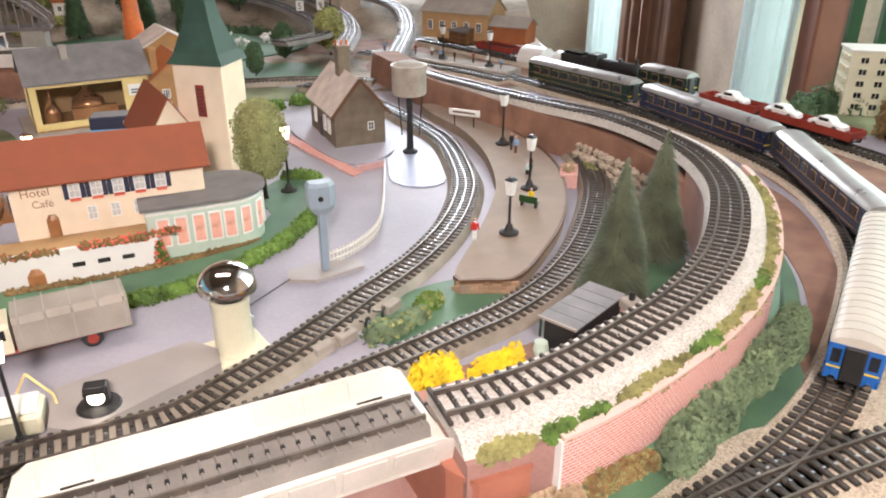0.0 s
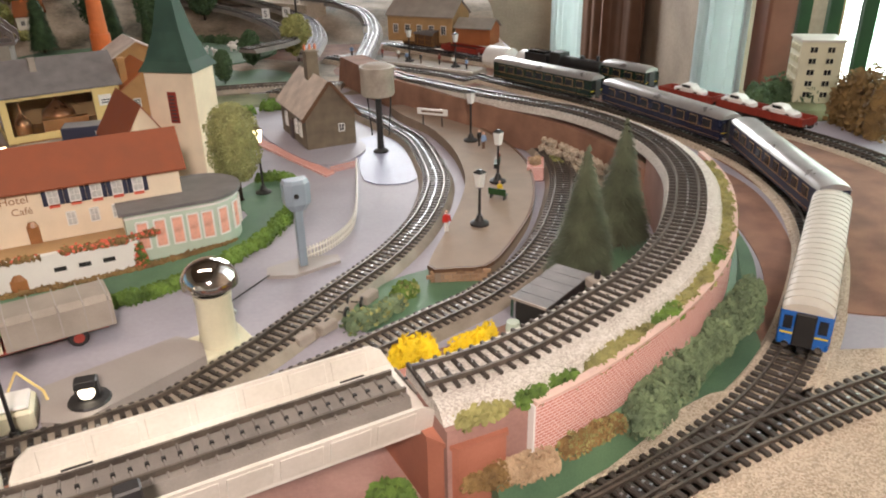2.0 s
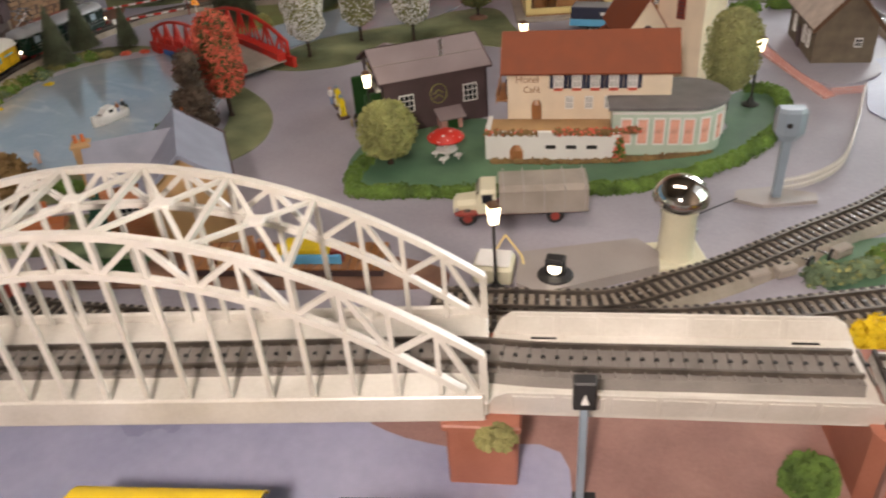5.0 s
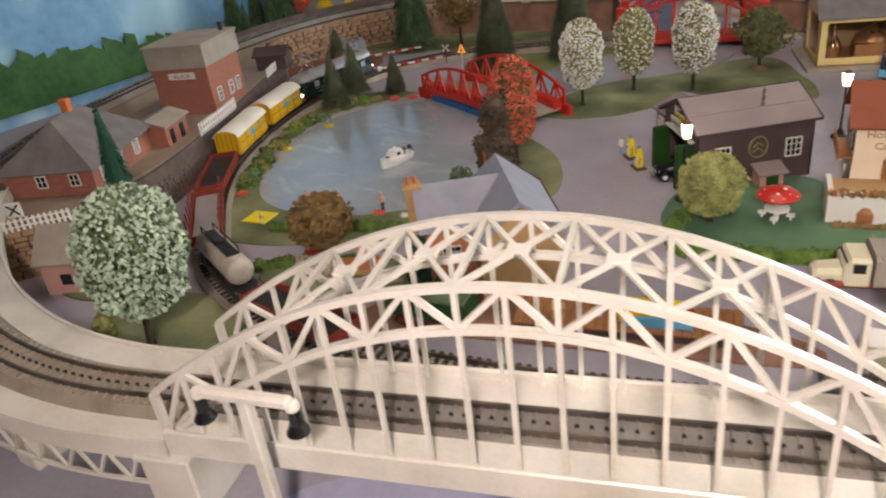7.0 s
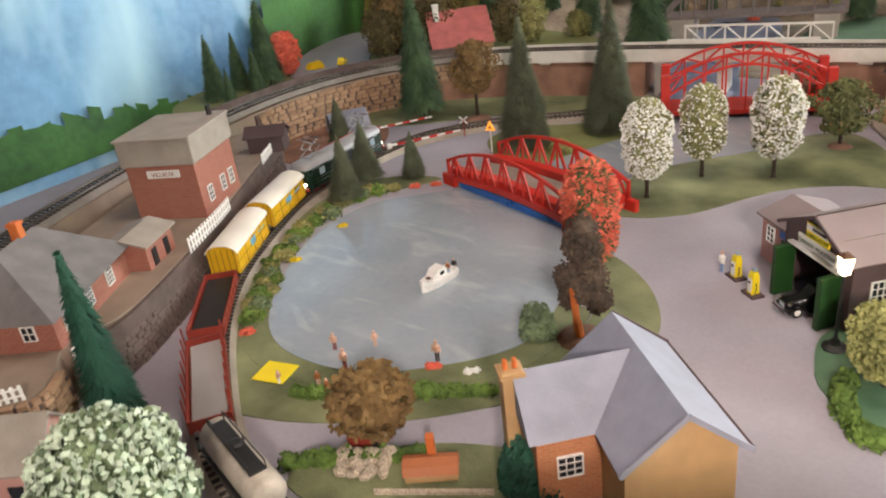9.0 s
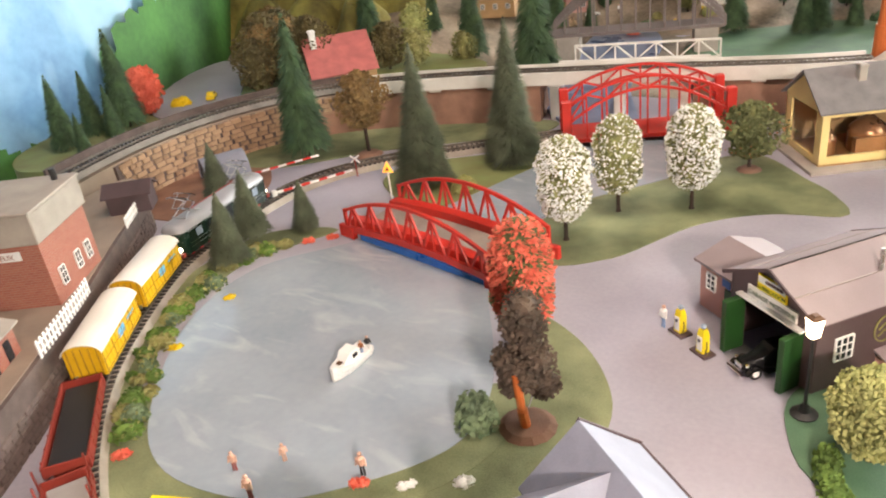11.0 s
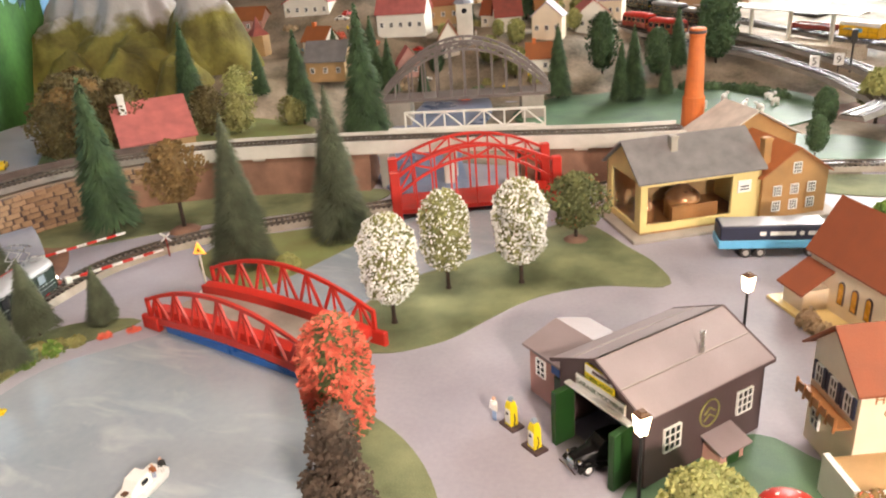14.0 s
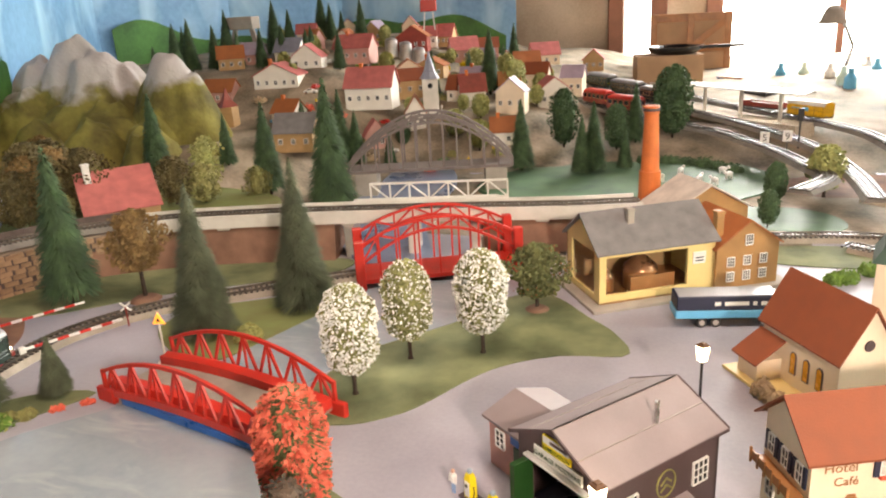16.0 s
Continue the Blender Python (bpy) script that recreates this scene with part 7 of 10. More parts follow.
# ---- brewery with show window ----
def brewery():
    e = thing("brewery", "pale yellow brewery hall with big show windows and slate roof", "brewery", -0.486, 0.897, 0, 32)
    w, d, h, rid = 0.142, 0.092, 0.066, 0.098
    part("base", B().box(-0.014, -0.016, 0, w + 0.095, d + 0.01, 0.004, 0.0006), M["concrete"], e, "brown-grey stone forecourt")
    part("floor", B().box(0, 0, 0.004, w, d, 0.006), M["wood"], e)
    for x0, x1 in ((0, 0.008), (0.108, w)):
        part("wall", B().box(x0, 0, 0.004, x1, 0.004, h), M["lyellow"], e)
    part("sill", B().box(0.008, 0, 0.004, 0.108, 0.004, 0.014), M["lyellow"], e)
    part("lintel", B().box(0.008, 0, h - 0.008, 0.108, 0.004, h), M["lyellow"], e)
    part("back_wall", B().box(0, d - 0.003, 0.004, w, d, h), M["tan"], e)
    part("side_wall", B().loft([[(x, 0.004, h - 0.004), (x, d, h - 0.004), (x, d, h), (x, d / 2, rid - 0.001), (x, 0.004, h)] for x in (0, 0.003)]), M["lyellow"], e)
    part("side_wall", B().box(0, 0.004, 0.004, 0.003, 0.014, h - 0.004).box(0, d - 0.014, 0.004, 0.003, d, h - 0.004).box(0, 0.014, 0.004, 0.003, d - 0.014, 0.012), M["lyellow"], e)
    part("side_wall", B().loft([[(x, 0.0, 0.004), (x, d, 0.004), (x, d, h), (x, d / 2, rid - 0.001), (x, 0.0, h)] for x in (w - 0.003, w)]), M["lyellow"], e)
    g = part("show_window", B().box(0.008, 0.0015, 0.014, 0.108, 0.0025, h - 0.008), CLEAR, e, "large clear show window")
    g.visible_shadow = False
    g = part("side_window", B().box(0.001, 0.014, 0.012, 0.002, d - 0.014, h - 0.004), CLEAR, e)
    g.visible_shadow = False
    k = (rid - h) / (d / 2)
    for s in (-1, 1):
        yo = d / 2 + s * (d / 2 + 0.005)
        part("roof", B().loft([[(x, d / 2, rid), (x, yo, h - 0.005 * k), (x, yo, h - 0.005 * k + 0.002), (x, d / 2, rid + 0.0026)] for x in (-0.005, w + 0.004)]), M["slate"], e)
    chimney(e, 0.050, 0.030, 0.085, 0.104, 0.008, M["concrete"])
    part("notice", B().box(0.114, -0.001, 0.038, 0.130, 0.0, 0.052, 0.0002), M["whitep"], e, "white notice with small marks")
    for z in (0.041, 0.0445):
        part("text_bar", B().box(0.117, -0.0014, z, 0.127, -0.0008, z + 0.0014), M["blue"], e)
    for x, r, hh in ((0.068, 0.020, 0.030), (0.024, 0.010, 0.018)):
        part("vat", B().cyl(x, 0.036, 0.006, 0.006 + hh * 0.75, r, n=24), M["wood"], e, "wooden brewing vat")
        part("kettle", B().lathe([(r * 1.0, 0.006 + hh * 0.75), (r * 0.95, 0.010 + hh * 0.75), (r * 0.5, 0.016 + hh * 0.8), (r * 0.14, 0.020 + hh * 0.85), (r * 0.12, 0.030 + hh)], 0.0 + x, 0.036, 20), M["copper"], e, "copper brewing kettle", smooth=True)
    part("counter", B().box(0.045, 0.014, 0.006, 0.100, 0.022, 0.026), M["wood"], e)
    # brown gabled wing
    x0, x1, gh, gr = w, w + 0.080, 0.054, 0.082
    part("wing_wall", B().loft([[(x0, y, 0.004), (x1, y, 0.004), (x1, y, gh), ((x0 + x1) / 2, y, gr), (x0, y, gh)] for y in (-0.004, 0.085)]), M["ochre"], e, "ochre brick gabled wing")
    for s in (-1, 1):
        xm, xo = (x0 + x1) / 2, (x0 + x1) / 2 + s * 0.044
        kk = (gr - gh) / 0.040
        part("wing_roof", B().loft([[(xm, y, gr), (xo, y, gh - 0.004 * kk), (xo, y, gh - 0.004 * kk + 0.0016), (xm, y, gr + 0.002)] for y in (-0.007, 0.088)]), M["orangeroof"], e)
    chimney(e, x0 + 0.010, 0.012, 0.06, 0.094, 0.009, M["ochre"])
    for i in range(3):
        for z in (0.012, 0.030):
            window(e, pose(x0 + 0.018 + i * 0.021, -0.0046, z), 0.009, 0.011, 3, 3)
    window(e, pose(x0 + 0.040, -0.0046, 0.054), 0.009, 0.012, 3, 3)
    part("rear_wing", B().loft([[(x0 - 0.004, y, 0.004), (x1 + 0.03, y, 0.004), (x1 + 0.03, y, 0.066), ((x0 + x1) / 2 + 0.014, y, 0.098), (x0 - 0.004, y, 0.066)] for y in (0.10, 0.17)]), M["ochre"], e)
    for s in (-1, 1):
        xm = (x0 + x1) / 2 + 0.014
        part("rear_roof", B().loft([[(xm, y, 0.099), (xm + s * 0.062, y, 0.064), (xm + s * 0.062, y, 0.0656), (xm, y, 0.101)] for y in (0.096, 0.174)]), M["palero"], e)


brewery()
ch = thing("factory_chimney", "tall tapering orange brick factory chimney", "chimney", -0.452, 1.165, 0, 0)
part("plinth", B().box(-0.016, -0.016, 0, 0.016, 0.016, 0.03, 0.001), M["chim"], ch)
part("shaft", B().lathe([(0.0155, 0.03), (0.0145, 0.10), (0.0125, 0.10), (0.0095, 0.178), (0.0105, 0.179), (0.0105, 0.188), (0.009, 0.189)], n=20), M["chim"], ch)
part("band", B().lathe([(0.0108, 0.182), (0.0112, 0.184), (0.0108, 0.186)], n=20), M["choc"], ch)


def trailer():
    e = thing("trailer", "blue trailer with a navy tarpaulin beside the brewery", "trailer", -0.363, 0.885, 0, 14)
    part("bed", B().box(-0.045, -0.015, 0.0105, 0.060, 0.015, 0.019, 0.0006), M["lblue"], e, "light blue load bed")
    part("tarpaulin", B().box(-0.044, -0.0145, 0.019, 0.059, 0.0145, 0.034, 0.001), M["navy"], e)
    part("tarpaulin_top", B().box(-0.042, -0.0125, 0.034, 0.057, 0.0125, 0.0348), M["greyroof"], e)
    for i, (a, b) in enumerate(((-0.006, 0.0), (0.004, 0.028), (0.032, 0.036), (0.040, 0.054))):
        part("text_bar", B().box(a, -0.0150, 0.0245, b, -0.0143, 0.0285), M["whitep"], e)
    part("chassis", B().box(-0.035, -0.006, 0.006, 0.055, 0.006, 0.0105), M["black"], e)
    for x in (-0.018, -0.004, 0.044):
        wheel_pair(e, x, 0.012, 0.0055, 0.005, M["black"], M["greyslab"])


trailer()


# ---- church ----
def church():
    e = house("church", "cream church with red-brown roof and arched stained windows", -0.325, 0.788, -58, 0.094, 0.050, 0.053, 0.092, M["creamw"], M["tile"], over=0.004, category="church")
    arch_top = [(math.cos(math.pi * i / 10), math.sin(math.pi * i / 10)) for i in range(11)]
    for x in (0.042, 0.058, 0.074):
        outline = [(x - 0.0038, 0.014), (x + 0.0038, 0.014)] + [(x + 0.0038 * c, 0.030 + 0.005 * s) for c, s in arch_top]
        fr = part("window", B().loft([[(px, y, pz) for px, pz in outline] for y in (-0.0009, 0.0006)]), M["choc"], e, "dark arched window frame")
        inner = [(x - 0.0026, 0.0152), (x + 0.0026, 0.0152)] + [(x + 0.0026 * c, 0.0300 + 0.0038 * s) for c, s in arch_top]
        part("stained_pane", B().loft([[(px, y, pz) for px, pz in inner] for y in (-0.0013, -0.0005)]), M["orwin"], fr)
    part("porch", B().box(0.0, -0.024, 0, 0.027, 0.0, 0.022), M["creamw"], e)
    part("porch_roof", B().loft([[(x, 0.0, 0.0385), (x, -0.029, 0.0200), (x, -0.029, 0.0216), (x, 0.0, 0.0401)] for x in (-0.004, 0.031)]), M["tile"], e)
    part("plinth", B().box(-0.012, -0.032, 0, 0.100, 0.056, 0.003, 0.0005), M["lyellow"], e, "sandy yellow base")
    part("round_window", B().lathe([(0.005, 0), (0.0045, 0.0008)], n=16), M["choc"], e, m=pose(0.0944, 0.025, 0.060, 90, 0, 90))
    t = part("tower", B().box(-0.0265, 0.0, 0, 0.0265, 0.046, 0.124, 0.0005), M["creamw"], e, "tall cream tower", m=e.matrix_world.inverted() @ pose(-0.226, 0.738, 0, 0, 0, -13))
    part("spire", B().loft([[(x * k, 0.023 + y * k * 0.9, 0.122 + z) for x, y in ((-1, -1), (1, -1), (1, 1), (-1, 1))] for k, z in ((0.0300, 0.0), (0.024, 0.010), (0.0145, 0.038), (0.0006, 0.108))]), M["steeple"], t, "steep green copper spire")
    lou = part("louvre_window", B().box(-0.0035, -0.0016, 0.070, 0.0055, -0.0002, 0.102), M["redw"], t, "red-framed louvred window")
    for k in range(8):
        part("louvre", B().box(-0.0022, -0.0024, 0.0720 + k * 0.0036, 0.0042, -0.0014, 0.0735 + k * 0.0036), M["choc"], lou)
    return e


cw = church()
clump("bush", "brown dry shrubs along the church wall", "bush", [(-0.330, 0.738), (-0.320, 0.722), (-0.312, 0.710)], 0.007, 0.014, M["lich"], 71, 500, 0.0022)
clump("bush", "brown dry shrub at the church corner", "bush", [(-0.284, 0.692), (-0.279, 0.686)], 0.008, 0.022, M["rust"], 72, 260, 0.0022)

# ---- pond, trees and small things ----
BL3 = [ball_tree(0.106, 0.0232, 0.024, 81 + i, 2200, 0.0021, 3.2) for i in range(2)]


def blossom(seed, h, r, z0, n, size=0.0017):
    rnd, b = random.Random(seed), B()
    fn = oval(z0, h, r * 1.03, 3.2)
    leafy(b, rnd, fn, n, size, 0.95)
    return b.mesh("blossom")


w1, w2 = blossom(91, 0.106, 0.0232, 0.024, 3200), blossom(92, 0.106, 0.0232, 0.024, 1100)
plant_tree("blossom_tree", "oval tree covered in white blossom", (*BL3[0], M["leafm"], ("blossom", w1, M["blossom"])), -0.674, 0.655, group="blossom trees")
plant_tree("blossom_tree", "oval green tree dotted with white blossom", (*BL3[1], M["leafm"], ("blossom", w2, M["blossom"])), -0.650, 0.733, s=0.97, group="blossom trees")
plant_tree("blossom_tree", "tall oval tree covered in white blossom", (*BL3[0], M["leafm"], ("blossom", w1, M["blossom"])), -0.583, 0.761, yaw=70, s=1.02, group="blossom trees")
ot = ball_tree(0.078, 0.032, 0.018, 83, 1700, 0.0026, 2.0)
rn = random.Random(9)
fr = B()
leafy(fr, rn, oval(0.018, 0.078, 0.033, 2.0), 90, 0.0012, 0.95)
plant_tree("fruit_tree", "dark green fruit tree with orange fruit", (*ot, M["olive"], ("fruit", fr.mesh("fruit"), M["orangeroof"])), -0.553, 0.880)
single("earth_mound", B().lathe([(0.014, 0.001), (0.009, 0.004), (0.001, 0.005)], n=14), M["earth"], "brown earth mound at the fruit tree's foot", "mound", m=pose(-0.553, 0.880, 0))
CB = cone_tree(0.170, 0.040, M["cone"], 22, 8500, 0.05, 0.0011, 0.14)
plant_tree("fir_tree", "tall olive-grey bottle-brush fir behind the bridge", CB, -0.899, 0.745, group="tall firs")
plant_tree("fir_tree", "tall olive-grey bottle-brush fir by the stream", CB, -0.828, 0.842, yaw=40, s=1.05, group="tall firs")
FT = cone_tree(0.200, 0.042, M["fir"], 23, 2600, 0.14, 0.003, 0.45, 0.75)
plant_tree("fir_tree", "tall dark green fir behind the railway crossing", FT, -1.125, 0.785, group="tall firs")
SC = cone_tree(0.080, 0.023, M["cone"], 24, 4200, 0.10, 0.0010, 0.14)
for i, (x, y, s) in enumerate(((-0.978, 0.497, 1.0), (-1.002, 0.552, 1.0), (-0.957, 0.590, 0.75), (-1.135, 0.625, 0.95))):
    plant_tree("fir_tree", "small olive-grey bottle-brush fir on the pond shore", (*SC[:2], M["cone"] if i < 3 else M["fir"]), x, y, yaw=i * 40, s=s, group="shore firs")
AT = ball_tree(0.122, 0.036, 0.045, 25, 1700, 0.003, 2.0, 0.003)
plant_tree("autumn_tree", "brown autumn tree with a leaning trunk", (*AT, M["rust"]), -1.040, 0.815, s=0.95)
single("earth_mound", B().lathe([(0.020, 0.001), (0.014, 0.005), (0.001, 0.007)], n=14), M["earth"], "brown earth mound under the autumn tree", "mound", m=pose(-1.040, 0.815, 0))


def red_black():
    rnd = random.Random(26)
    # coral crown: a bottle-brush oval whose bristles end in red tufts
    b, c, fn = B(), B(), oval(0.024, 0.114, 0.0228, 3.2, 0.98)
    b.lathe([(max(fn(i / 10)[0] * 0.82, 0.0005), fn(i / 10)[1]) for i in range(11)], n=12)
    for _ in range(3600):
        u, a = rnd.random(), rnd.random() * 6.28319
        r, z = fn(u)
        d = Vector((math.cos(a), math.sin(a), rnd.uniform(-0.35, 0.15)))
        t = Vector((-math.sin(a), math.cos(a), rnd.uniform(-0.5, 0.5))).normalized() * 0.00085
        p, q = Vector((0, 0, z)) + d * r * 0.76, Vector((0, 0, z)) + d * r * rnd.uniform(0.92, 1.10)
        green = noise.noise(Vector((math.cos(a) * 3, math.sin(a) * 3, z * 130))) > 0.16
        (b if green else c).add([p - t, p + t, q + t * 0.9, q - t * 0.9], [(0, 1, 2, 3)])
    leafy(c, rnd, fn, 1300, 0.0017, 0.90)
    e = thing("black_tree", "dark withered tree on a red trunk", "tree", -0.587, 0.396)
    t = B()
    for p, q, w in (((0.001, -0.006, 0), (0.001, -0.010, 0.020), 0.0070), ((0.001, -0.010, 0.019), (0.001, -0.014, 0.050), 0.0055)):
        t.rod(p, q, w / 2, 8)
    part("trunk", t, M["chim"], e)
    bb = B()
    for x, y, z, r in ((0.0, 0.004, 0.088, 0.0135), (0.006, 0.0, 0.078, 0.0120), (-0.006, 0.002, 0.076, 0.0120), (0.002, 0.004, 0.064, 0.0135), (-0.012, -0.002, 0.052, 0.0125), (0.012, 0.000, 0.054, 0.0125), (0.0, 0.008, 0.046, 0.0140), (-0.014, 0.002, 0.038, 0.0105), (0.015, 0.004, 0.036, 0.0110), (0.010, 0.008, 0.028, 0.0090), (-0.006, -0.008, 0.050, 0.0105), (0.010, -0.009, 0.046, 0.0100), (-0.010, -0.006, 0.034, 0.0085)):
        x, r = x * 0.8, r * 0.92
        bb.ball((x, y, z), r * 0.78, r * 0.78, r * 0.7, 8, 5, 0.3)
        for _ in range(300):
            v = Vector((rnd.gauss(0, 1), rnd.gauss(0, 1), rnd.gauss(0, 1))).normalized()
            p = Vector((x, y, z)) + v * r * rnd.uniform(0.72, 1.08)
            d = Vector((rnd.gauss(0, 1), rnd.gauss(0, 1), rnd.gauss(0, 1))).normalized() * 0.0017
            q = d.orthogonal().normalized() * 0.0012
            bb.add([p - d, p + q, p + d, p - q], [(0, 1, 2, 3)])
    part("crown", bb, M["blackleaf"], e)
    single("earth_mound", B().lathe([(0.020, 0.001), (0.015, 0.004), (0.001, 0.006)], n=14), M["earth"], "brown mound at the dark tree's foot", "mound", m=pose(-0.587, 0.393, 0))
    e2 = thing("red_tree", "coral red oval tree flecked with green", "tree", -0.624, 0.468)
    part("trunk", B().lathe([(0.004, 0), (0.0022, 0.005), (0.002, 0.05)], n=8), M["bark"], e2)
    part("crown", c, M["redleaf"], e2)
    part("inner_foliage", b, M["olive"], e2, "green inner bristles")


red_black()


def boat():
    e = thing("motor_boat", "white cabin motor boat on the pond", "boat", -0.742, 0.399, 0.0016, 270)
    rings = []
    for x, w, z in ((-0.021, 0.0075, 0.0085), (-0.010, 0.0088, 0.0080), (0.004, 0.0085, 0.0085), (0.014, 0.0055, 0.0100), (0.021, 0.0012, 0.0120)):
        rings.append([(x, -w * 0.7, 0), (x, w * 0.7, 0), (x, w, z * 0.6), (x, w, z), (x, -w, z), (x, -w, z * 0.6)])
    part("hull", B().loft(rings), M["boatw"], e)
    part("cabin", B().loft([[(x, -w, 0.008), (x, w, 0.008), (x, w * 0.85, z), (x, -w * 0.85, z)] for x, w, z in ((-0.006, 0.007, 0.0165), (0.004, 0.0065, 0.0160), (0.010, 0.005, 0.0105))]), M["boatw"], e)
    for s in (-1, 1):
        part("cabin_window", B().box(-0.003, s * 0.0064 - 0.0004, 0.0110, 0.002, s * 0.0064 + 0.0004, 0.0140), M["dark"], e)
    part("hatch", B().box(0.009, -0.002, 0.0103, 0.013, 0.002, 0.0112), M["gbrown"], e)
    part("motor", B().box(-0.0245, -0.002, 0.004, -0.021, 0.002, 0.011, 0.0005), M["black"], e)


boat()
figure(-0.737, 0.409, 0.009, 30, M["orangeroof"], M["denim"], h=0.012)
figure(-0.735, 0.415, 0.009, 60, M["black"], M["whitep"], h=0.013)
for x, y, yw, a, b, h in ((-0.741, 0.276, 30, "skin", "redw", 0.016), (-0.712, 0.262, 10, "skin", "redw", 0.020), (-0.716, 0.297, 70, "skin", "skin", 0.015), (-0.660, 0.309, 20, "skin", "black", 0.019), (-0.715, 0.238, 50, "orangeroof", "skin", 0.013), (-0.70, 0.235, 150, "orangeroof", "yellowp", 0.014)):
    figure(x, y, 0.0015, yw, M[a], M[b], "small plastic bather figure on the shore", h)
single("beach_towel", B().box(-0.014, -0.012, 0, 0.014, 0.012, 0.0008), M["pumpy"], "pale yellow square beach towel on the grass", "towel", m=pose(-0.757, 0.229, 0.0015, 0, 0, 20))
figure(-0.742, 0.222, 0.002, 100, M["skin"], M["whitep"], "small plastic sunbather figure", 0.012)
shore = [(-0.845, 0.268), (-0.885, 0.315), (-0.925, 0.365), (-0.955, 0.42), (-0.968, 0.47), (-0.965, 0.525), (-0.94, 0.56)]
rs = random.Random(33)
for j, p in enumerate(spline(shore, 0.017)):
    clump("shrub", "green flowering shrub on the pond shore", "shrub", [(p.x + rs.uniform(-0.007, 0.007), p.y + rs.uniform(-0.006, 0.006))], 0.0115 * rs.uniform(0.7, 1.15), 0.012 * rs.uniform(0.6, 1.1), M[("hedge", "ivy", "hedge", "moss")[j % 4]], 300 + j, 130, 0.0022, flowers=M["leaf"], fl=0.15)
    clump("shrub", "low green shrub on the pond shore", "shrub", [(p.x - 0.012 + rs.uniform(-0.004, 0.008), p.y + rs.uniform(-0.008, 0.008))], 0.009 * rs.uniform(0.7, 1.1), 0.009 * rs.uniform(0.6, 1.1), M[("hedge", "moss")[j % 2]], 400 + j, 90, 0.0022)
for j, (x, y, mt) in enumerate(((-0.83, 0.25, "redleaf"), (-0.935, 0.565, "redleaf"), (-0.915, 0.582, "redleaf"), (-0.925, 0.44, "flowery"), (-0.66, 0.300, "redleaf"), (-0.632, 0.312, "blossom"), (-0.60, 0.33, "blossom"), (-0.70, 0.246, "blossom"), (-0.905, 0.36, "flowery"))):
    clump("flower_clump", "small bright flower clump on the shore", "flowers", [(x, y), (x + 0.006, y + 0.004)], 0.005, 0.004, M[mt], 500 + j, 80, 0.0016)
clump("shrub", "dark green reed shrub at the water's edge", "shrub", [(-0.617, 0.375), (-0.612, 0.383)], 0.010, 0.024, M["ivy"], 520, 500, 0.0026)
clump("bush", "yellow-green bush between stream and track", "bush", [(-0.845, 0.735), (-0.838, 0.742)], 0.013, 0.016, M["leaf"], 521, 500, 0.0024)
clump("hedge", "low green hedge behind the brewery", "hedge", [(-0.235, 1.02), (-0.21, 1.04)], 0.012, 0.014, M["hedge"], 522, 400, 0.0026)
clump("hedge", "low green hedge beside the loop track", "hedge", [(-0.19, 1.06), (-0.165, 1.075)], 0.012, 0.014, M["hedge"], 523, 400, 0.0026)
clump("hedge", "low green hedge along the garden path", "hedge", [(-0.72, 0.222), (-0.68, 0.245), (-0.64, 0.275), (-0.60, 0.302)], 0.007, 0.009, M["hedge"], 524, 1200, 0.002)
clump("hedge", "low green hedge in front of the bungalow", "hedge", [(-0.665, 0.172), (-0.63, 0.20), (-0.60, 0.225)], 0.007, 0.009, M["hedge"], 525, 900, 0.002)

# ---- bungalow and garden ----
bg = house("bungalow", "tan bungalow with blue-grey roof and brick chimney", -0.463, 0.241, 51.5, 0.060, 0.090, 0.055, 0.080, M["tan"], M["bluslate"], over=0.005, gable_x=True)
part("wing_wall", B().box(-0.036, 0.034, 0, 0.0, 0.084, 0.055), M["orbrick"], bg, "orange brick wing")
part("wing_roof", B().loft([[(x, 0.028, 0.052), (x, 0.090, 0.052), (x, 0.059, 0.0795)] for x in (-0.041, 0.030)]), M["bluslate"], bg)
for s in (-1, 1):
    part("bargeboard", B().beam((0.030, -0.006, 0.0815), (0.030 + s * 0.035, -0.006, 0.0520), 0.0014, 0.003), M["bluslate"], bg)
part("roof_edge", B().beam((0.030, 0.096, 0.081), (0.066, 0.096, 0.0515), 0.0014, 0.003), M["choc"], bg)
part("roof_edge", B().beam((0.0655, -0.005, 0.0518), (0.0655, 0.095, 0.0518), 0.0014, 0.002), M["choc"], bg)
chimney(bg, -0.041, 0.062, 0.0, 0.080, 0.012, M["tan"], 2)
window(bg, pose(-0.018, 0.0334, 0.022), 0.014, 0.014, 3, 3)
BT = ball_tree(0.046, 0.021, 0.012, 27, 1200, 0.0023, 2.2)
plant_tree("tree", "brown-green bushy tree beside the garden", (*BT, M["rust"]), -0.630, 0.219, s=1.25)
clump("conifer_bush", "dense blue-green rounded conifer beside the bungalow", "bush", [(-0.527, 0.254), (-0.523, 0.256)], 0.022, 0.036, M["bluefir"], 540, 1700, 0.0032)
gd = thing("garden_shed", "orange tiled garden oven house with a chimney", "shed", -0.582, 0.219, 0, 40)
part("body", B().box(-0.016, -0.007, 0, 0.016, 0.007, 0.008), M["tan"], gd)
part("roof", B().prof([(-0.009, 0.0075), (0.009, 0.0075), (0.006, 0.012), (0, 0.0145), (-0.006, 0.012)], -0.017, 0.017), M["orangeroof"], gd)
part("chimney", B().box(-0.002, 0.004, 0, 0.003, 0.009, 0.026, 0.0004), M["chim"], gd)
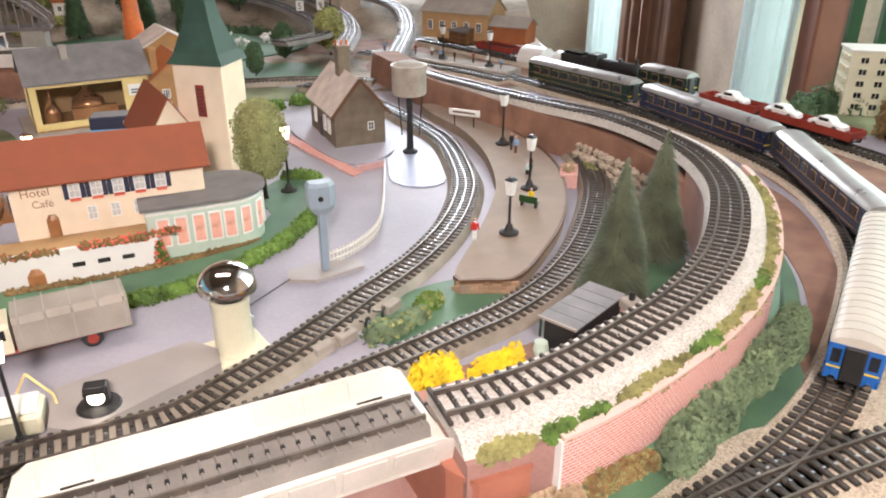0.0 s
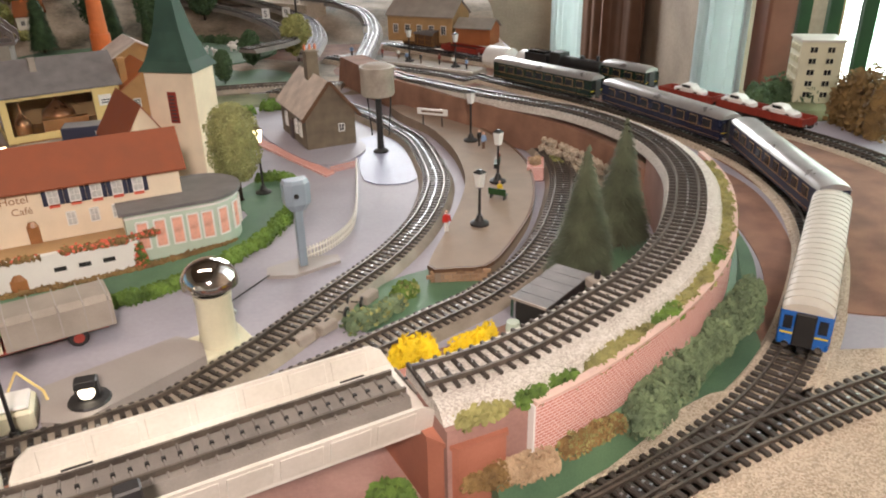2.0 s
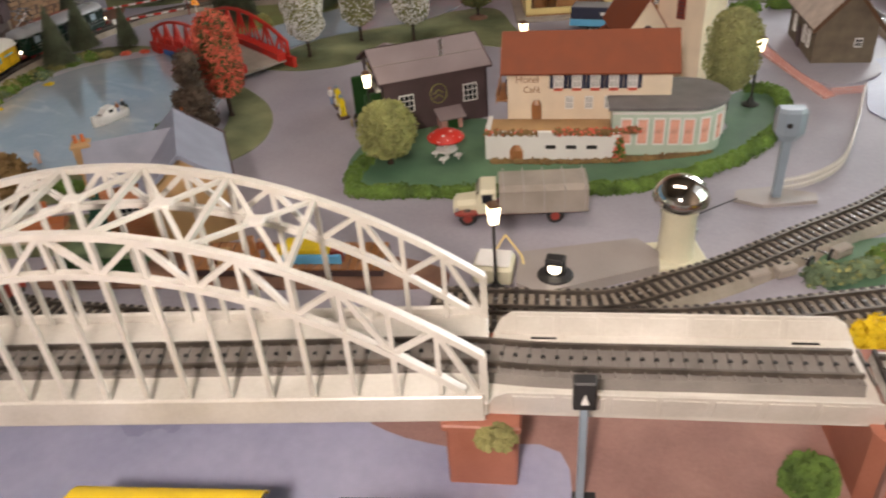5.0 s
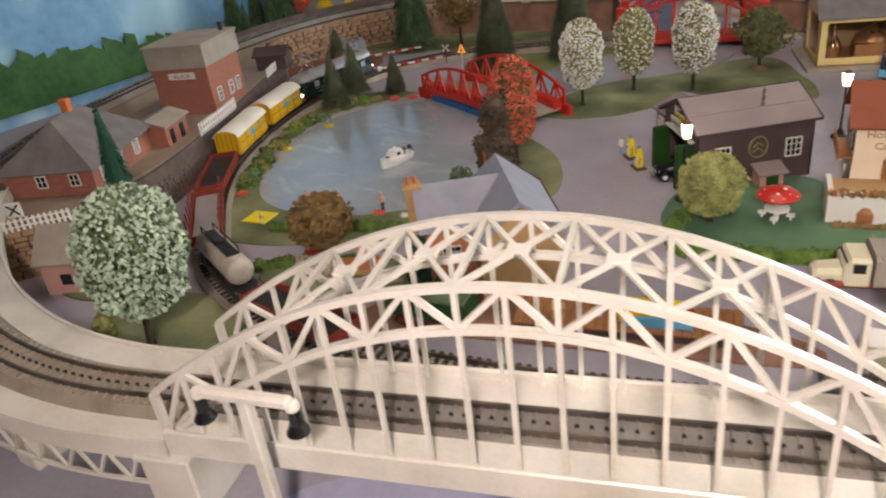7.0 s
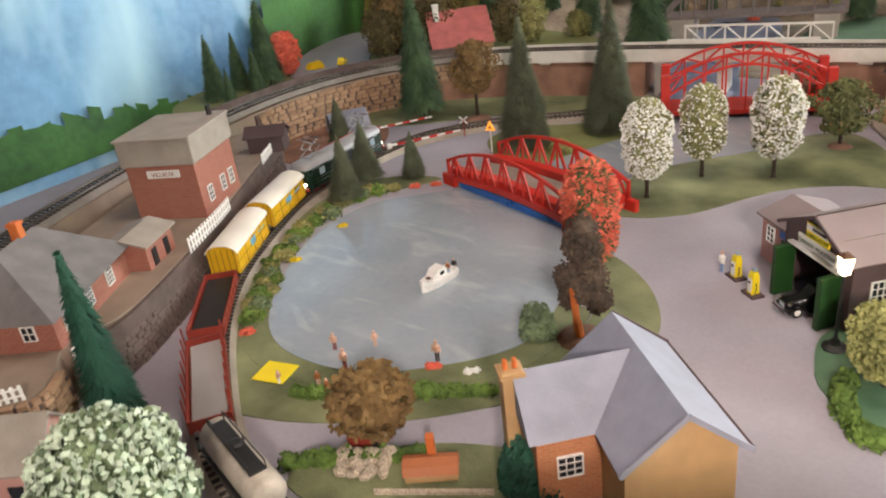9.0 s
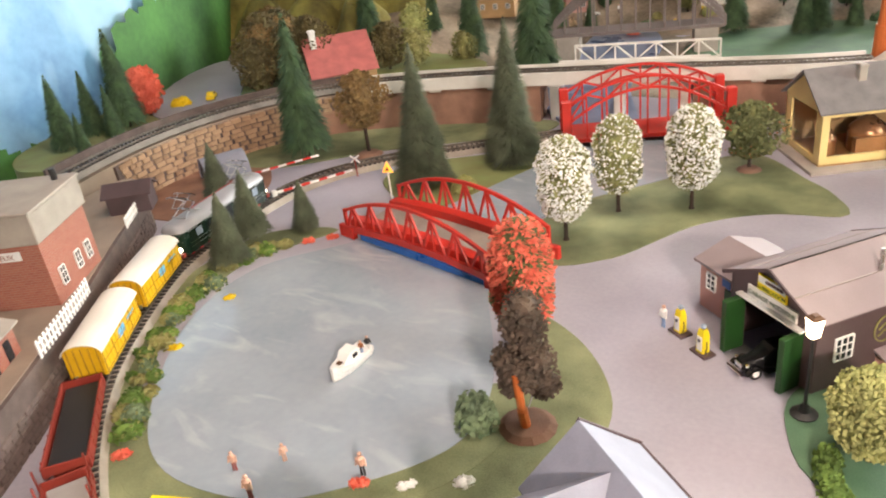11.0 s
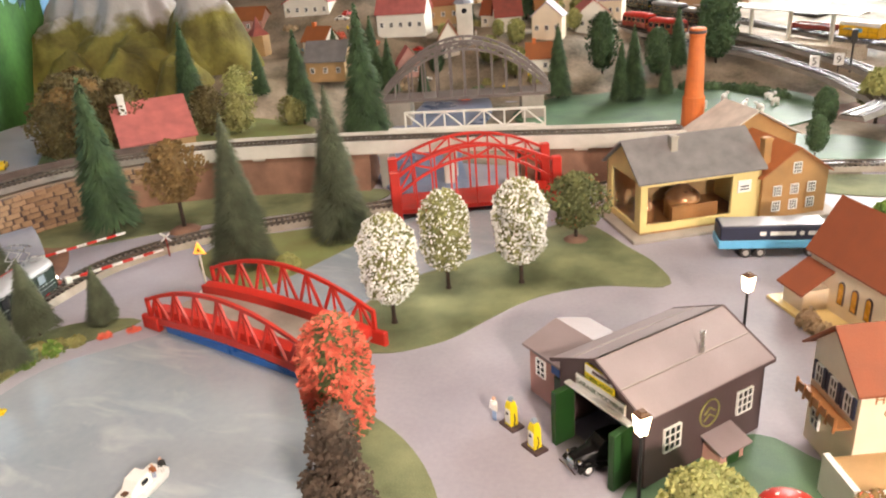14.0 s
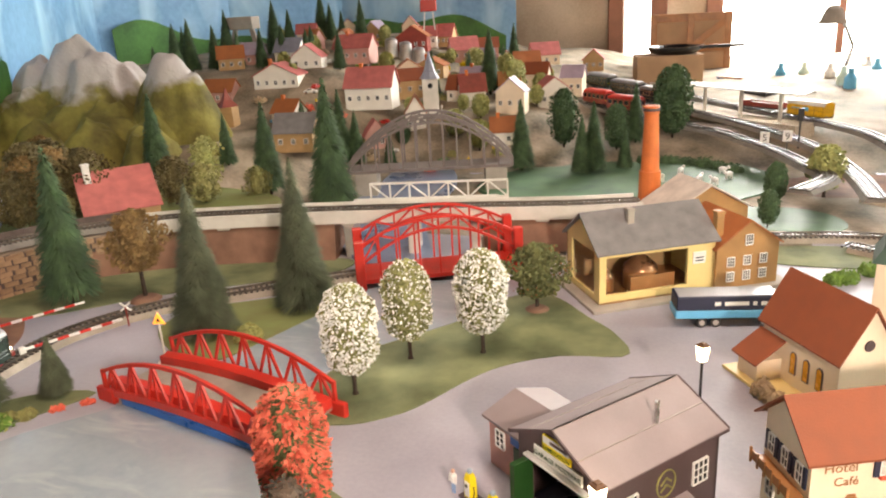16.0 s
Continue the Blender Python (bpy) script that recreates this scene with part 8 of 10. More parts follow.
single("garden_wall", B().box(-0.036, -0.001, 0, 0.036, 0.001, 0.005, 0.0003), M["sand"], "pale stone garden wall", "wall", m=pose(-0.57, 0.207, 0, 0, 0, 35))
rk2 = thing("rockery", "pale stone rockery steps in the garden", "rockery", -0.622, 0.200, 0, 35)
for i in range(12):
    part("rock", rm[i % 3], M["sand"], rk2, m=pose(-0.014 + (i % 4) * 0.009, -0.008 + (i // 4) * 0.007, 0.003 + (i // 4) * 0.0015, 0, 0, i * 37))
single("bench_box", B().box(-0.008, -0.004, 0, 0.008, 0.004, 0.010, 0.0006), M["redw"], "dark red garden hutch", "hutch", m=pose(-0.640, 0.213, 0, 0, 0, 35))

# ---- level crossing ----
def gate(x, y, yaw, L):
    e = thing("crossing_barrier", "red and white striped level crossing barrier", "barrier", x, y, 0, yaw, "crossing barriers")
    part("post", B().box(-0.003, -0.003, 0, 0.003, 0.003, 0.016, 0.0005), M["whitep"], e)
    n = 9
    for i in range(n):
        part("stripe", B().box(L * i / n, -0.0013, 0.0115, L * (i + 1) / n - 0.0001, 0.0013, 0.0140), M["red"] if i % 2 else M["whitep"], e)


gate(-1.052, 0.640, 62, 0.105)
gate(-1.140, 0.675, 62, 0.105)
wsn = thing("warning_sign", "lit orange triangular warning sign on a pole", "sign", -0.895, 0.670, 0, 15)
part("foot", B().cyl(0, 0, 0, 0.002, 0.008, n=14), M["whitep"], wsn)
part("pole", B().cyl(0, 0, 0.002, 0.045, 0.0011, n=8), M["cream"], wsn)
part("triangle", B().prof([(-0.0065, 0.044), (0.0065, 0.044), (0, 0.0565)], -0.0008, 0.0008).mesh("triangle"), mat("lit_orange_sign", (1.0, 0.36, 0.05), 0.4, 0.05, emit=0.6), wsn, "glowing orange triangle", m=pose(0, 0, 0, 0, 0, 90))
part("centre", B().prof([(-0.0022, 0.0465), (0.0022, 0.0465), (0, 0.051)], -0.0012, 0.0012).mesh("centre"), M["black"], wsn, m=pose(0, 0, 0, 0, 0, 90))
cx = thing("crossing_cross", "white railway crossing cross on a post", "sign", -1.004, 0.742, 0, 20)
part("post", B().cyl(0, 0, 0, 0.024, 0.001, n=6), M["redw"], cx)
for s in (-1, 1):
    part("arm", B().beam((-0.006, 0, 0.024 - s * 0.005), (0.006, 0, 0.024 + s * 0.005), 0.001, 0.002), M["whitep"], cx)

# ---- loading yard behind the arch bridge ----
slab("yard", [(-0.52, 0.165), (-0.44, 0.205), (-0.34, 0.255), (-0.25, 0.305), (-0.27, 0.325), (-0.36, 0.305), (-0.46, 0.262), (-0.53, 0.20)], 0, 0.0016, M["earth"], "brown earth loading yard beside the track", "ground")
lp = thing("loading_platform", "brown plank loading platform beside the track", "platform", -0.425, 0.228, 0, 27)
part("frame", B().box(0, 0, 0, 0.15, 0.034, 0.007), M["choc"], lp)
for k in range(24):
    part("plank", B().box(k * 0.00625, -0.001, 0.007, k * 0.00625 + 0.0056, 0.035, 0.0086, 0.0003), M["wood"], lp)
for x, y, w, h, mt, lb in ((0.03, 0.010, 0.010, 0.009, "tan", "small tan crate on the platform"), (0.046, 0.022, 0.008, 0.012, "wood", "small brown crate on the platform"), (0.075, 0.016, 0.012, 0.008, "yellowp", "small yellow crate on the platform"), (0.115, 0.012, 0.010, 0.010, "redw", "small red crate on the platform")):
    q = lp.matrix_world @ Vector((x, y, 0.0086))
    single("crate", B().box(-w / 2, -w / 2, 0, w / 2, w / 2, h, 0.0006), M[mt], lb, "crate", group="platform crates", m=pose(q.x, q.y, q.z, 0, 0, 40))
for x, y in ((0.058, 0.014), (0.09, 0.024)):
    q = lp.matrix_world @ Vector((x, y, 0.0086))
    figure(q.x, q.y, q.z, 40, M["orangeroof"], M["denim"], h=0.017)
gt = thing("farm_trailer", "green farm trailer with red wheels", "trailer", -0.482, 0.205, 0, 24)
part("bed", B().box(-0.032, -0.012, 0.008, 0.032, 0.012, 0.020, 0.001), M["dgreen"], gt)
part("load", B().box(-0.029, -0.010, 0.020, 0.029, 0.010, 0.023, 0.001), M["ivy"], gt, "grey-green load")
for x in (-0.02, 0.02):
    wheel_pair(gt, x, 0.011, 0.005, 0.003, M["black"], M["redw"])
bs = thing("tool_van", "teal and yellow model van by the yard", "van", -0.345, 0.285, 0, 27)
part("body", B().box(-0.022, -0.009, 0.005, 0.022, 0.009, 0.016, 0.001), M["lblue"], bs)
part("roof", B().box(-0.021, -0.0085, 0.016, 0.014, 0.0085, 0.021, 0.001), M["flowery"], bs, "yellow roof")
for x in (-0.013, 0.013):
    wheel_pair(bs, x, 0.0082, 0.0045, 0.0025, M["black"], M["steel"])


# ---- rolling stock ----
def place(line, step, s, L):
    """Pose of a vehicle with its middle s metres along a line; both ends rest on the line."""
    at = lambda d: line[0].lerp(line[0], 0) if d < 0 else line[min(int(d / step), len(line) - 2)].lerp(line[min(int(d / step) + 1, len(line) - 1)], d / step - int(d / step))
    a, b = at(s - L * 0.33), at(s + L * 0.33)
    c = (a + b) / 2
    return pose(c.x, c.y, c.z, 0, 0, math.degrees(math.atan2(b.y - a.y, b.x - a.x)))


RT = 0.0095  # rail top above the line


def bogie(e, x, material, n=2, r=0.0052):
    b = part("bogie", B().box(x - 0.013, -0.0085, RT + 0.002, x + 0.013, 0.0085, RT + 0.0068, 0.0006), M["black"], e)
    for i in range(n):
        xx = x + (i - (n - 1) / 2) * 0.014
        for s in (-1, 1):
            m = Matrix.Translation((xx, s * 0.0082, RT + r)) @ Matrix.Rotation(radians(90), 4, "X")
            part("wheel", B(m).lathe([(r, -0.001), (r, 0.0006), (r * 0.8, 0.0012)], n=14), material, b)


def buffers(e, L, z=RT + 0.0085):
    for sx in (-1, 1):
        for sy_ in (-1, 1):
            m = Matrix.Translation((sx * L / 2, sy_ * 0.0095, z)) @ Matrix.Rotation(radians(90), 4, "Y")
            part("buffer", B(m).lathe([(0.0008, -0.003), (0.0008, 0.003)], n=8).lathe([(0.0022, sx * 0.003), (0.0022, sx * 0.0036)], n=10), M["steel"], e)
        part("coupling", B().box(sx * L / 2 - 0.004, -0.002, z - 0.004, sx * L / 2 + 0.004, 0.002, z - 0.002), M["black"], e)


def arc(hw, z0, z1, n=8):
    return [(hw * math.cos(math.pi * i / n), z0 + (z1 - z0) * math.sin(math.pi * i / n)) for i in range(n + 1)]


def coach(label, m, body, roofm, L=0.222, stripe=None, nwin=9, ribs=False, lower=None):
    e = thing("coach", label, "railway coach", group="express coaches")
    e.matrix_world = m
    z0, z1, z2, hw = RT + 0.006, RT + 0.031, RT + 0.0385, 0.0148
    part("body", B().box(-L / 2, -hw, z0, L / 2, hw, z1, 0.0008), body, e)
    rings = [[(x, y * k, z1 + (z - z1) * kk) for y, z in arc(hw + 0.0004, z1 - 0.0005, z2)] for x, k, kk in ((-L / 2 - 0.0006, 0.96, 0.72), (-L / 2 + 0.008, 1, 1), (L / 2 - 0.008, 1, 1), (L / 2 + 0.0006, 0.96, 0.72))]
    rf = part("roof", B().loft(rings), roofm, e, smooth=True)
    if ribs:
        for i in range(22):
            x = -L / 2 + 0.008 + i * (L - 0.016) / 21
            part("roof_rib", B().loft([[(xx, y * 1.004, z + 0.0004) for y, z in arc(hw + 0.0004, z1, z2)] for xx in (x - 0.0006, x + 0.0006)]), roofm, rf)
    wm = B().box(-0.0062, -0.0004, 0, 0.0062, 0.0004, 0.0088).mesh("window")
    wm.materials.append(M["dark"])
    cm = B().box(-0.0045, -0.0006, 0.0006, 0.0045, 0.0006, 0.0080).mesh("pane")
    cm.materials.append(M["dark"])
    fm = B().box(-0.0068, -0.0003, -0.0006, 0.0068, 0.0003, 0.0094).mesh("window_frame")
    fm.materials.append(stripe or M["tan"])
    for s in (-1, 1):
        for i in range(nwin):
            x = -L * 0.40 + i * L * 0.80 / (nwin - 1)
            w = part("window", wm, None, e, m=pose(x, s * (hw + 0.0004), z0 + 0.0122))
            part("window_frame", fm, None, w, m=pose(0, -s * 0.0004, 0))
            if i % 3 != 1:
                part("pane", cm, None, w, m=pose(0.0004, 0, 0))
        for zz in (z0 + 0.0105, z0 + 0.0030):
            part("stripe", B().box(-L / 2 + 0.001, s * hw - 0.0003, zz, L / 2 - 0.001, s * hw + 0.0004, zz + 0.0005), stripe or M["ochre"], e)
        for sx in (-1, 1):
            part("door", B().box(sx * L * 0.465 - 0.005, s * hw - 0.0003, z0 + 0.001, sx * L * 0.465 + 0.005, s * hw + 0.0005, z0 + 0.0225), body, e)
    for sx in (-1, 1):
        part("gangway", B().box(sx * L / 2 - 0.001, -0.006, z0 + 0.001, sx * L / 2 + 0.002, 0.006, z0 + 0.024, 0.0008), M["black"], e)
        for yy in (-0.0100, 0.0100):
            part("end_window", B().box(sx * L / 2 - 0.0004, yy - 0.0026, z0 + 0.0120, sx * L / 2 + 0.0006, yy + 0.0026, z0 + 0.0210), M["dark"], e)
            part("end_stripe", B().box(sx * L / 2 - 0.0003, yy - 0.0038, z0 + 0.0085, sx * L / 2 + 0.0005, yy + 0.0038, z0 + 0.0095), M["yellowp"], e)
        bogie(e, sx * L * 0.34, M["black"])
    part("underframe", B().box(-L * 0.42, -0.010, RT + 0.003, L * 0.42, 0.010, z0), M["black"], e)
    buffers(e, L)
    return e


def box_wagon(label, m, body=None, roofm=None, L=0.090, marks=True, name="box_wagon"):
    e = thing(name, label, "goods wagon", group="goods wagons")
    e.matrix_world = m
    body, roofm = body or M["yellow"], roofm or M["wroof"]
    z0, z1, z2, hw = RT + 0.007, RT + 0.029, RT + 0.0365, 0.0145
    b = B().loft([[(x, y, z) for y, z in ([(-hw, z0), (hw, z0)] + arc(hw, z1, z2 - 0.001))] for x in (-L / 2, L / 2)])
    part("body", b, body, e)
    part("roof", B().loft([[(x, y, z) for y, z in arc(hw + 0.0016, z1 - 0.001, z2 + 0.0004, 12)] + [(x, y, z) for y, z in reversed(arc(hw + 0.001, z1 - 0.001, z2 - 0.0006, 12))] for x in (-L / 2 - 0.0015, L / 2 + 0.0015)]), roofm, e, smooth=True)
    for s in (-1, 1):
        for i in range(13):
            x = -L / 2 + 0.002 + i * (L - 0.004) / 12
            part("batten", B().box(x - 0.0004, s * hw - 0.0003, z0, x + 0.0004, s * hw + 0.0005, z1), M["brownline"] if i % 3 == 0 else body, e)
        for zz in (z0 + 0.002, z0 + 0.011, z1 - 0.001):
            part("rail_strip", B().box(-L / 2, s * hw - 0.0003, zz, L / 2, s * hw + 0.0006, zz + 0.0006), M["brownline"], e)
        if marks:
            part("label_plate", B().box(-0.008, s * hw - 0.0002, z0 + 0.009, 0.008, s * hw + 0.0008, z0 + 0.0165, 0.0002), M["lblue"], e, "pale blue oval plate")
            part("text_bar", B().box(0.014, s * hw - 0.0002, z0 + 0.013, 0.034, s * hw + 0.0008, z0 + 0.0150), M["lblue"], e)
    for sx in (-1, 1):
        for i in range(5):
            y = -hw + 0.003 + i * (2 * hw - 0.006) / 4
            part("batten", B().box(sx * L / 2 - 0.0003, y - 0.0004, z0, sx * L / 2 + 0.0005, y + 0.0004, z1 + 0.003), M["brownline"], e)
    part("underframe", B().box(-L / 2, -0.012, RT + 0.004, L / 2, 0.012, z0), M["black"], e)
    for sx in (-1, 1):
        wheel_pair(e, sx * L * 0.28, 0.0082, 0.0052, 0.002, M["black"], M["steel"])
    for o in e.children:
        if o.name.startswith("wheel"):
            o.location.z += RT
    buffers(e, L)
    return e


def low_wagon(label, m, L=0.10, stakes=False, load=None):
    e = thing("flat_wagon", label, "goods wagon", group="goods wagons")
    e.matrix_world = m
    z0, hw = RT + 0.007, 0.0142
    part("floor", B().box(-L / 2, -hw, z0, L / 2, hw, z0 + 0.0025), M["redw"], e)
    for s in (-1, 1):
        part("side_board", B().box(-L / 2, s * hw - 0.0006, z0, L / 2, s * hw + 0.0006, z0 + 0.0095), M["redw"], e)
        part("end_board", B().box(s * L / 2 - 0.0006, -hw, z0, s * L / 2 + 0.0006, hw, z0 + 0.0095), M["redw"], e)
        for i in range(7):
            x = -L / 2 + 0.006 + i * (L - 0.012) / 6
            part("stake" if stakes else "rib", B().box(x - 0.0007, s * hw + s * 0.0004 - 0.0006, z0, x + 0.0007, s * hw + s * 0.0004 + 0.0006, z0 + (0.024 if stakes else 0.0100)), M["redw"], e)
    if load:
        part("load", B().box(-L / 2 + 0.004, -hw + 0.002, z0 + 0.002, L / 2 - 0.004, hw - 0.002, z0 + 0.0062, 0.001), load, e, "dark loose load")
    part("underframe", B().box(-L / 2, -0.010, RT + 0.004, L / 2, 0.010, z0), M["black"], e)
    for sx in (-1, 1):
        wheel_pair(e, sx * L * 0.3, 0.0082, 0.0050, 0.002, M["black"], M["steel"])
    for o in e.children:
        if o.name.startswith("wheel"):
            o.location.z += RT
    buffers(e, L)
    return e


def tank_wagon(label, m, material, L=0.095):
    e = thing("tank_wagon", label, "tank wagon", group="goods wagons")
    e.matrix_world = m
    z = RT + 0.021
    mm = Matrix.Translation((0, 0, z)) @ Matrix.Rotation(radians(90), 4, "Y")
    part("tank", B(mm).lathe([(0.004, -L * 0.44), (0.0095, -L * 0.42), (0.0115, -L * 0.39), (0.0115, L * 0.39), (0.0095, L * 0.42), (0.004, L * 0.44)], n=20), material, e, smooth=True)
    part("dome", B().lathe([(0.005, z + 0.009), (0.005, z + 0.0145), (0.003, z + 0.0155)], n=14), M["black"], e)
    wk = B().box(-0.030, -0.005, z + 0.0115, 0.030, 0.005, z + 0.0125)
    part("walkway", wk, M["black"], e)
    for s in (-1, 1):
        part("handrail", B().rod((-0.03, s * 0.005, z + 0.018), (0.03, s * 0.005, z + 0.018), 0.0005).rod((-0.03, s * 0.005, z + 0.012), (-0.03, s * 0.005, z + 0.018), 0.0005).rod((0.03, s * 0.005, z + 0.012), (0.03, s * 0.005, z + 0.018), 0.0005).rod((0, s * 0.005, z + 0.012), (0, s * 0.005, z + 0.018), 0.0005), M["black"], e)
        part("saddle", B().box(s * 0.026 - 0.003, -0.010, RT + 0.008, s * 0.026 + 0.003, 0.010, z - 0.005), M["black"], e)
        bogie(e, s * L * 0.3, M["black"])
    part("underframe", B().box(-L / 2, -0.011, RT + 0.005, L / 2, 0.011, RT + 0.0085), M["black"], e)
    buffers(e, L)


def loco(m):
    e = thing("electric_locomotive", "dark green electric locomotive with grey roof and raised pantographs", "locomotive")
    e.matrix_world = m
    L, hw = 0.158, 0.0155
    z0, z1, z2 = RT + 0.006, RT + 0.030, RT + 0.039

    def plan(k, o=0.0):
        r = 0.010
        pts = []
        for cx_, cy_, a0 in ((L / 2 - r, hw - r, 0), (-L / 2 + r, hw - r, 90), (-L / 2 + r, -hw + r, 180), (L / 2 - r, -hw + r, 270)):
            for i in range(6):
                a = radians(a0 + 18 * i)
                pts.append(((cx_ + r * math.cos(a)) * (1 - o), (cy_ + r * math.sin(a)) * k))
        return pts
    part("body", B().loft([[(x, y, z) for x, y in plan(1)] for z in (z0, z1)]), M["green"], e, smooth=True)
    part("roof", B().loft([[(x, y, z) for x, y in plan(k, o)] for z, k, o in ((z1, 1.01, -0.005), (z1 + 0.003, 0.97, 0.005), (z1 + 0.006, 0.82, 0.02), (z2 - 0.001, 0.55, 0.05), (z2, 0.2, 0.10))]), M["greyroof"], e, smooth=True)
    for s in (-1, 1):
        for zz in (z0 + 0.0055, z0 + 0.0095, z1 - 0.0015):
            part("stripe", B().box(-L / 2 + 0.010, s * hw - 0.0003, zz, L / 2 - 0.010, s * hw + 0.0003, zz + 0.0005), M["steel"], e)
        for i, x in enumerate((-0.052, -0.035, -0.018, 0.0, 0.018, 0.035, 0.052)):
            part("window", B().box(x - 0.0048, s * hw - 0.0003, z0 + 0.0125, x + 0.0048, s * hw + 0.0004, z1 - 0.003), M["dark"] if i % 2 else M["sigblue"], e)
        part("door", B().box(-0.066, s * hw - 0.0002, z0 + 0.001, -0.060, s * hw + 0.0004, z1 - 0.003), M["green"], e)
        for yy in (-0.006, 0.006):
            part("windscreen", B().box(s * L / 2 - 0.0006, yy - 0.0044, z0 + 0.0140, s * L / 2 + 0.0004, yy + 0.0044, z1 - 0.0025), M["dark"], e)
            part("headlight", B().ball((s * L / 2, yy * 1.5, z0 + 0.0065), 0.0022, n=10, m=6), M["bulb"], e, "lit warm headlight")
        part("buffer_beam", B().box(s * L / 2 - 0.003, -0.0135, z0 - 0.001, s * L / 2 + 0.001, 0.0135, z0 + 0.003), M["redw"], e)
        # pantograph
        p = B()
        x, zb = s * 0.048, z2 + 0.0005
        for yy in (-0.008, 0.008):
            p.rod((x - 0.011, yy, zb), (x + 0.010, yy * 0.8, zb + 0.010), 0.0005).rod((x + 0.010, yy * 0.8, zb + 0.010), (x - 0.006, yy, zb + 0.020), 0.0005)
            p.rod((x + 0.013, yy, zb), (x - 0.010, yy * 0.8, zb + 0.010), 0.0005).rod((x - 0.010, yy * 0.8, zb + 0.010), (x + 0.006, yy, zb + 0.020), 0.0005)
        for xx in (x - 0.006, x + 0.006):
            p.rod((xx, -0.014, zb + 0.0190), (xx, -0.010, zb + 0.0205), 0.0006).rod((xx, -0.010, zb + 0.0205), (xx, 0.010, zb + 0.0205), 0.0006).rod((xx, 0.010, zb + 0.0205), (xx, 0.014, zb + 0.0190), 0.0006)
        p.rod((x - 0.011, -0.009, zb), (x - 0.011, 0.009, zb), 0.0006).rod((x + 0.013, -0.009, zb), (x + 0.013, 0.009, zb), 0.0006)
        part("pantograph", p, M["steel"], e, "bent wire pantograph")
        bogie(e, s * 0.048, M["wheelred"], 3, 0.0058)
    part("roof_pipe", B().rod((-0.04, 0.003, z2 + 0.0012), (0.04, 0.003, z2 + 0.0012), 0.0006), M["redw"], e)
    part("underframe", B().box(-L * 0.44, -0.011, RT + 0.003, L * 0.44, 0.011, z0), M["black"], e)
    buffers(e, L)


def nearest(line, x, y):
    return min(range(len(line)), key=lambda i: (line[i].x - x) ** 2 + (line[i].y - y) ** 2) * 0.01


S0 = nearest(T2, -1.052, 0.575) - 0.028
loco(place(T2, 0.01, S0, 0.158))
box_wagon("yellow banana wagon with white arched roof", place(T2, 0.01, S0 - 0.140, 0.09))
box_wagon("yellow banana wagon with white arched roof", place(T2, 0.01, S0 - 0.246, 0.09))
low_wagon("red open wagon with a dark load", place(T2, 0.01, S0 - 0.356, 0.10), load=M["black"])
low_wagon("red stake wagon carrying grey milk churns", place(T2, 0.01, S0 - 0.474, 0.11), 0.11, True, M["greyslab"])
tank_wagon("tan tank wagon on black bogies", place(T2, 0.01, S0 - 0.592, 0.095), M["tank"])
low_wagon("red open wagon with a dark load", place(T2, 0.01, S0 - 0.705, 0.10), load=M["black"])

S4 = nearest(T4, 0.250, 0.360)
ends = [S4 - 0.112, S4 - 0.348, S4 - 0.584, S4 - 0.820]
coach("bright blue coach with a ribbed beige roof", place(T4, 0.01, ends[0], 0.222), M["bluebr"], M["beigeroof"], ribs=True)
coach("dark blue express coach with a silver roof", place(T4, 0.01, ends[1], 0.222), M["navy"], M["silver"])
coach("dark blue sleeping coach with a silver roof", place(T4, 0.01, ends[2], 0.222), M["blue"], M["silver"])
if ends[3] > 0.08:
    coach("dark green express coach with a worn roof", place(T4, 0.01, max(ends[3], 0.1), 0.20), M["green"], M["silver"], L=0.20)
SW = nearest(T4, -0.235, 0.062)
box_wagon("black and yellow works wagon below the bridge", place(T4, 0.01, SW, 0.085), M["black"], M["yellowp"], 0.085, False)
tank_wagon("silver tank wagon with a black walkway", place(T4, 0.01, nearest(T4, -0.135, 0.115), 0.095), M["silver"])
tank_wagon("silver tank wagon with a black walkway", place(T4, 0.01, nearest(T4, -0.028, 0.172), 0.095), M["silver"])


def steam_loco(m):
    e = thing("steam_locomotive", "black model steam locomotive with a tender", "locomotive")
    e.matrix_world = m
    mm = Matrix.Translation((0.02, 0, RT + 0.022)) @ Matrix.Rotation(radians(90), 4, "Y")
    part("boiler", B(mm).lathe([(0.008, -0.04), (0.0095, -0.035), (0.0095, 0.036), (0.008, 0.04)], n=18), M["black"], e, smooth=True)
    part("chimney", B().lathe([(0.003, RT + 0.030), (0.0026, RT + 0.037), (0.0034, RT + 0.039)], 0.052, 0, 10), M["black"], e)
    part("steam_dome", B().ball((0.02, 0, RT + 0.032), 0.0045, n=10, m=6), M["black"], e)
    part("cab", B().box(-0.040, -0.013, RT + 0.010, -0.018, 0.013, RT + 0.036, 0.001), M["black"], e)
    part("tender", B().box(-0.098, -0.013, RT + 0.009, -0.048, 0.013, RT + 0.029, 0.001), M["black"], e)
    part("coal", B().box(-0.095, -0.010, RT + 0.029, -0.055, 0.010, RT + 0.033, 0.002), M["gloss"], e)
    part("frame", B().box(-0.098, -0.010, RT + 0.005, 0.062, 0.010, RT + 0.010), M["black"], e)
    for x in (-0.03, -0.01, 0.012, 0.034, -0.06, -0.085):
        wheel_pair(e, x, 0.0082, 0.0068, 0.002, M["wheelred"])
    for o in e.children:
        if o.name.startswith("wheel"):
            o.location.z += RT


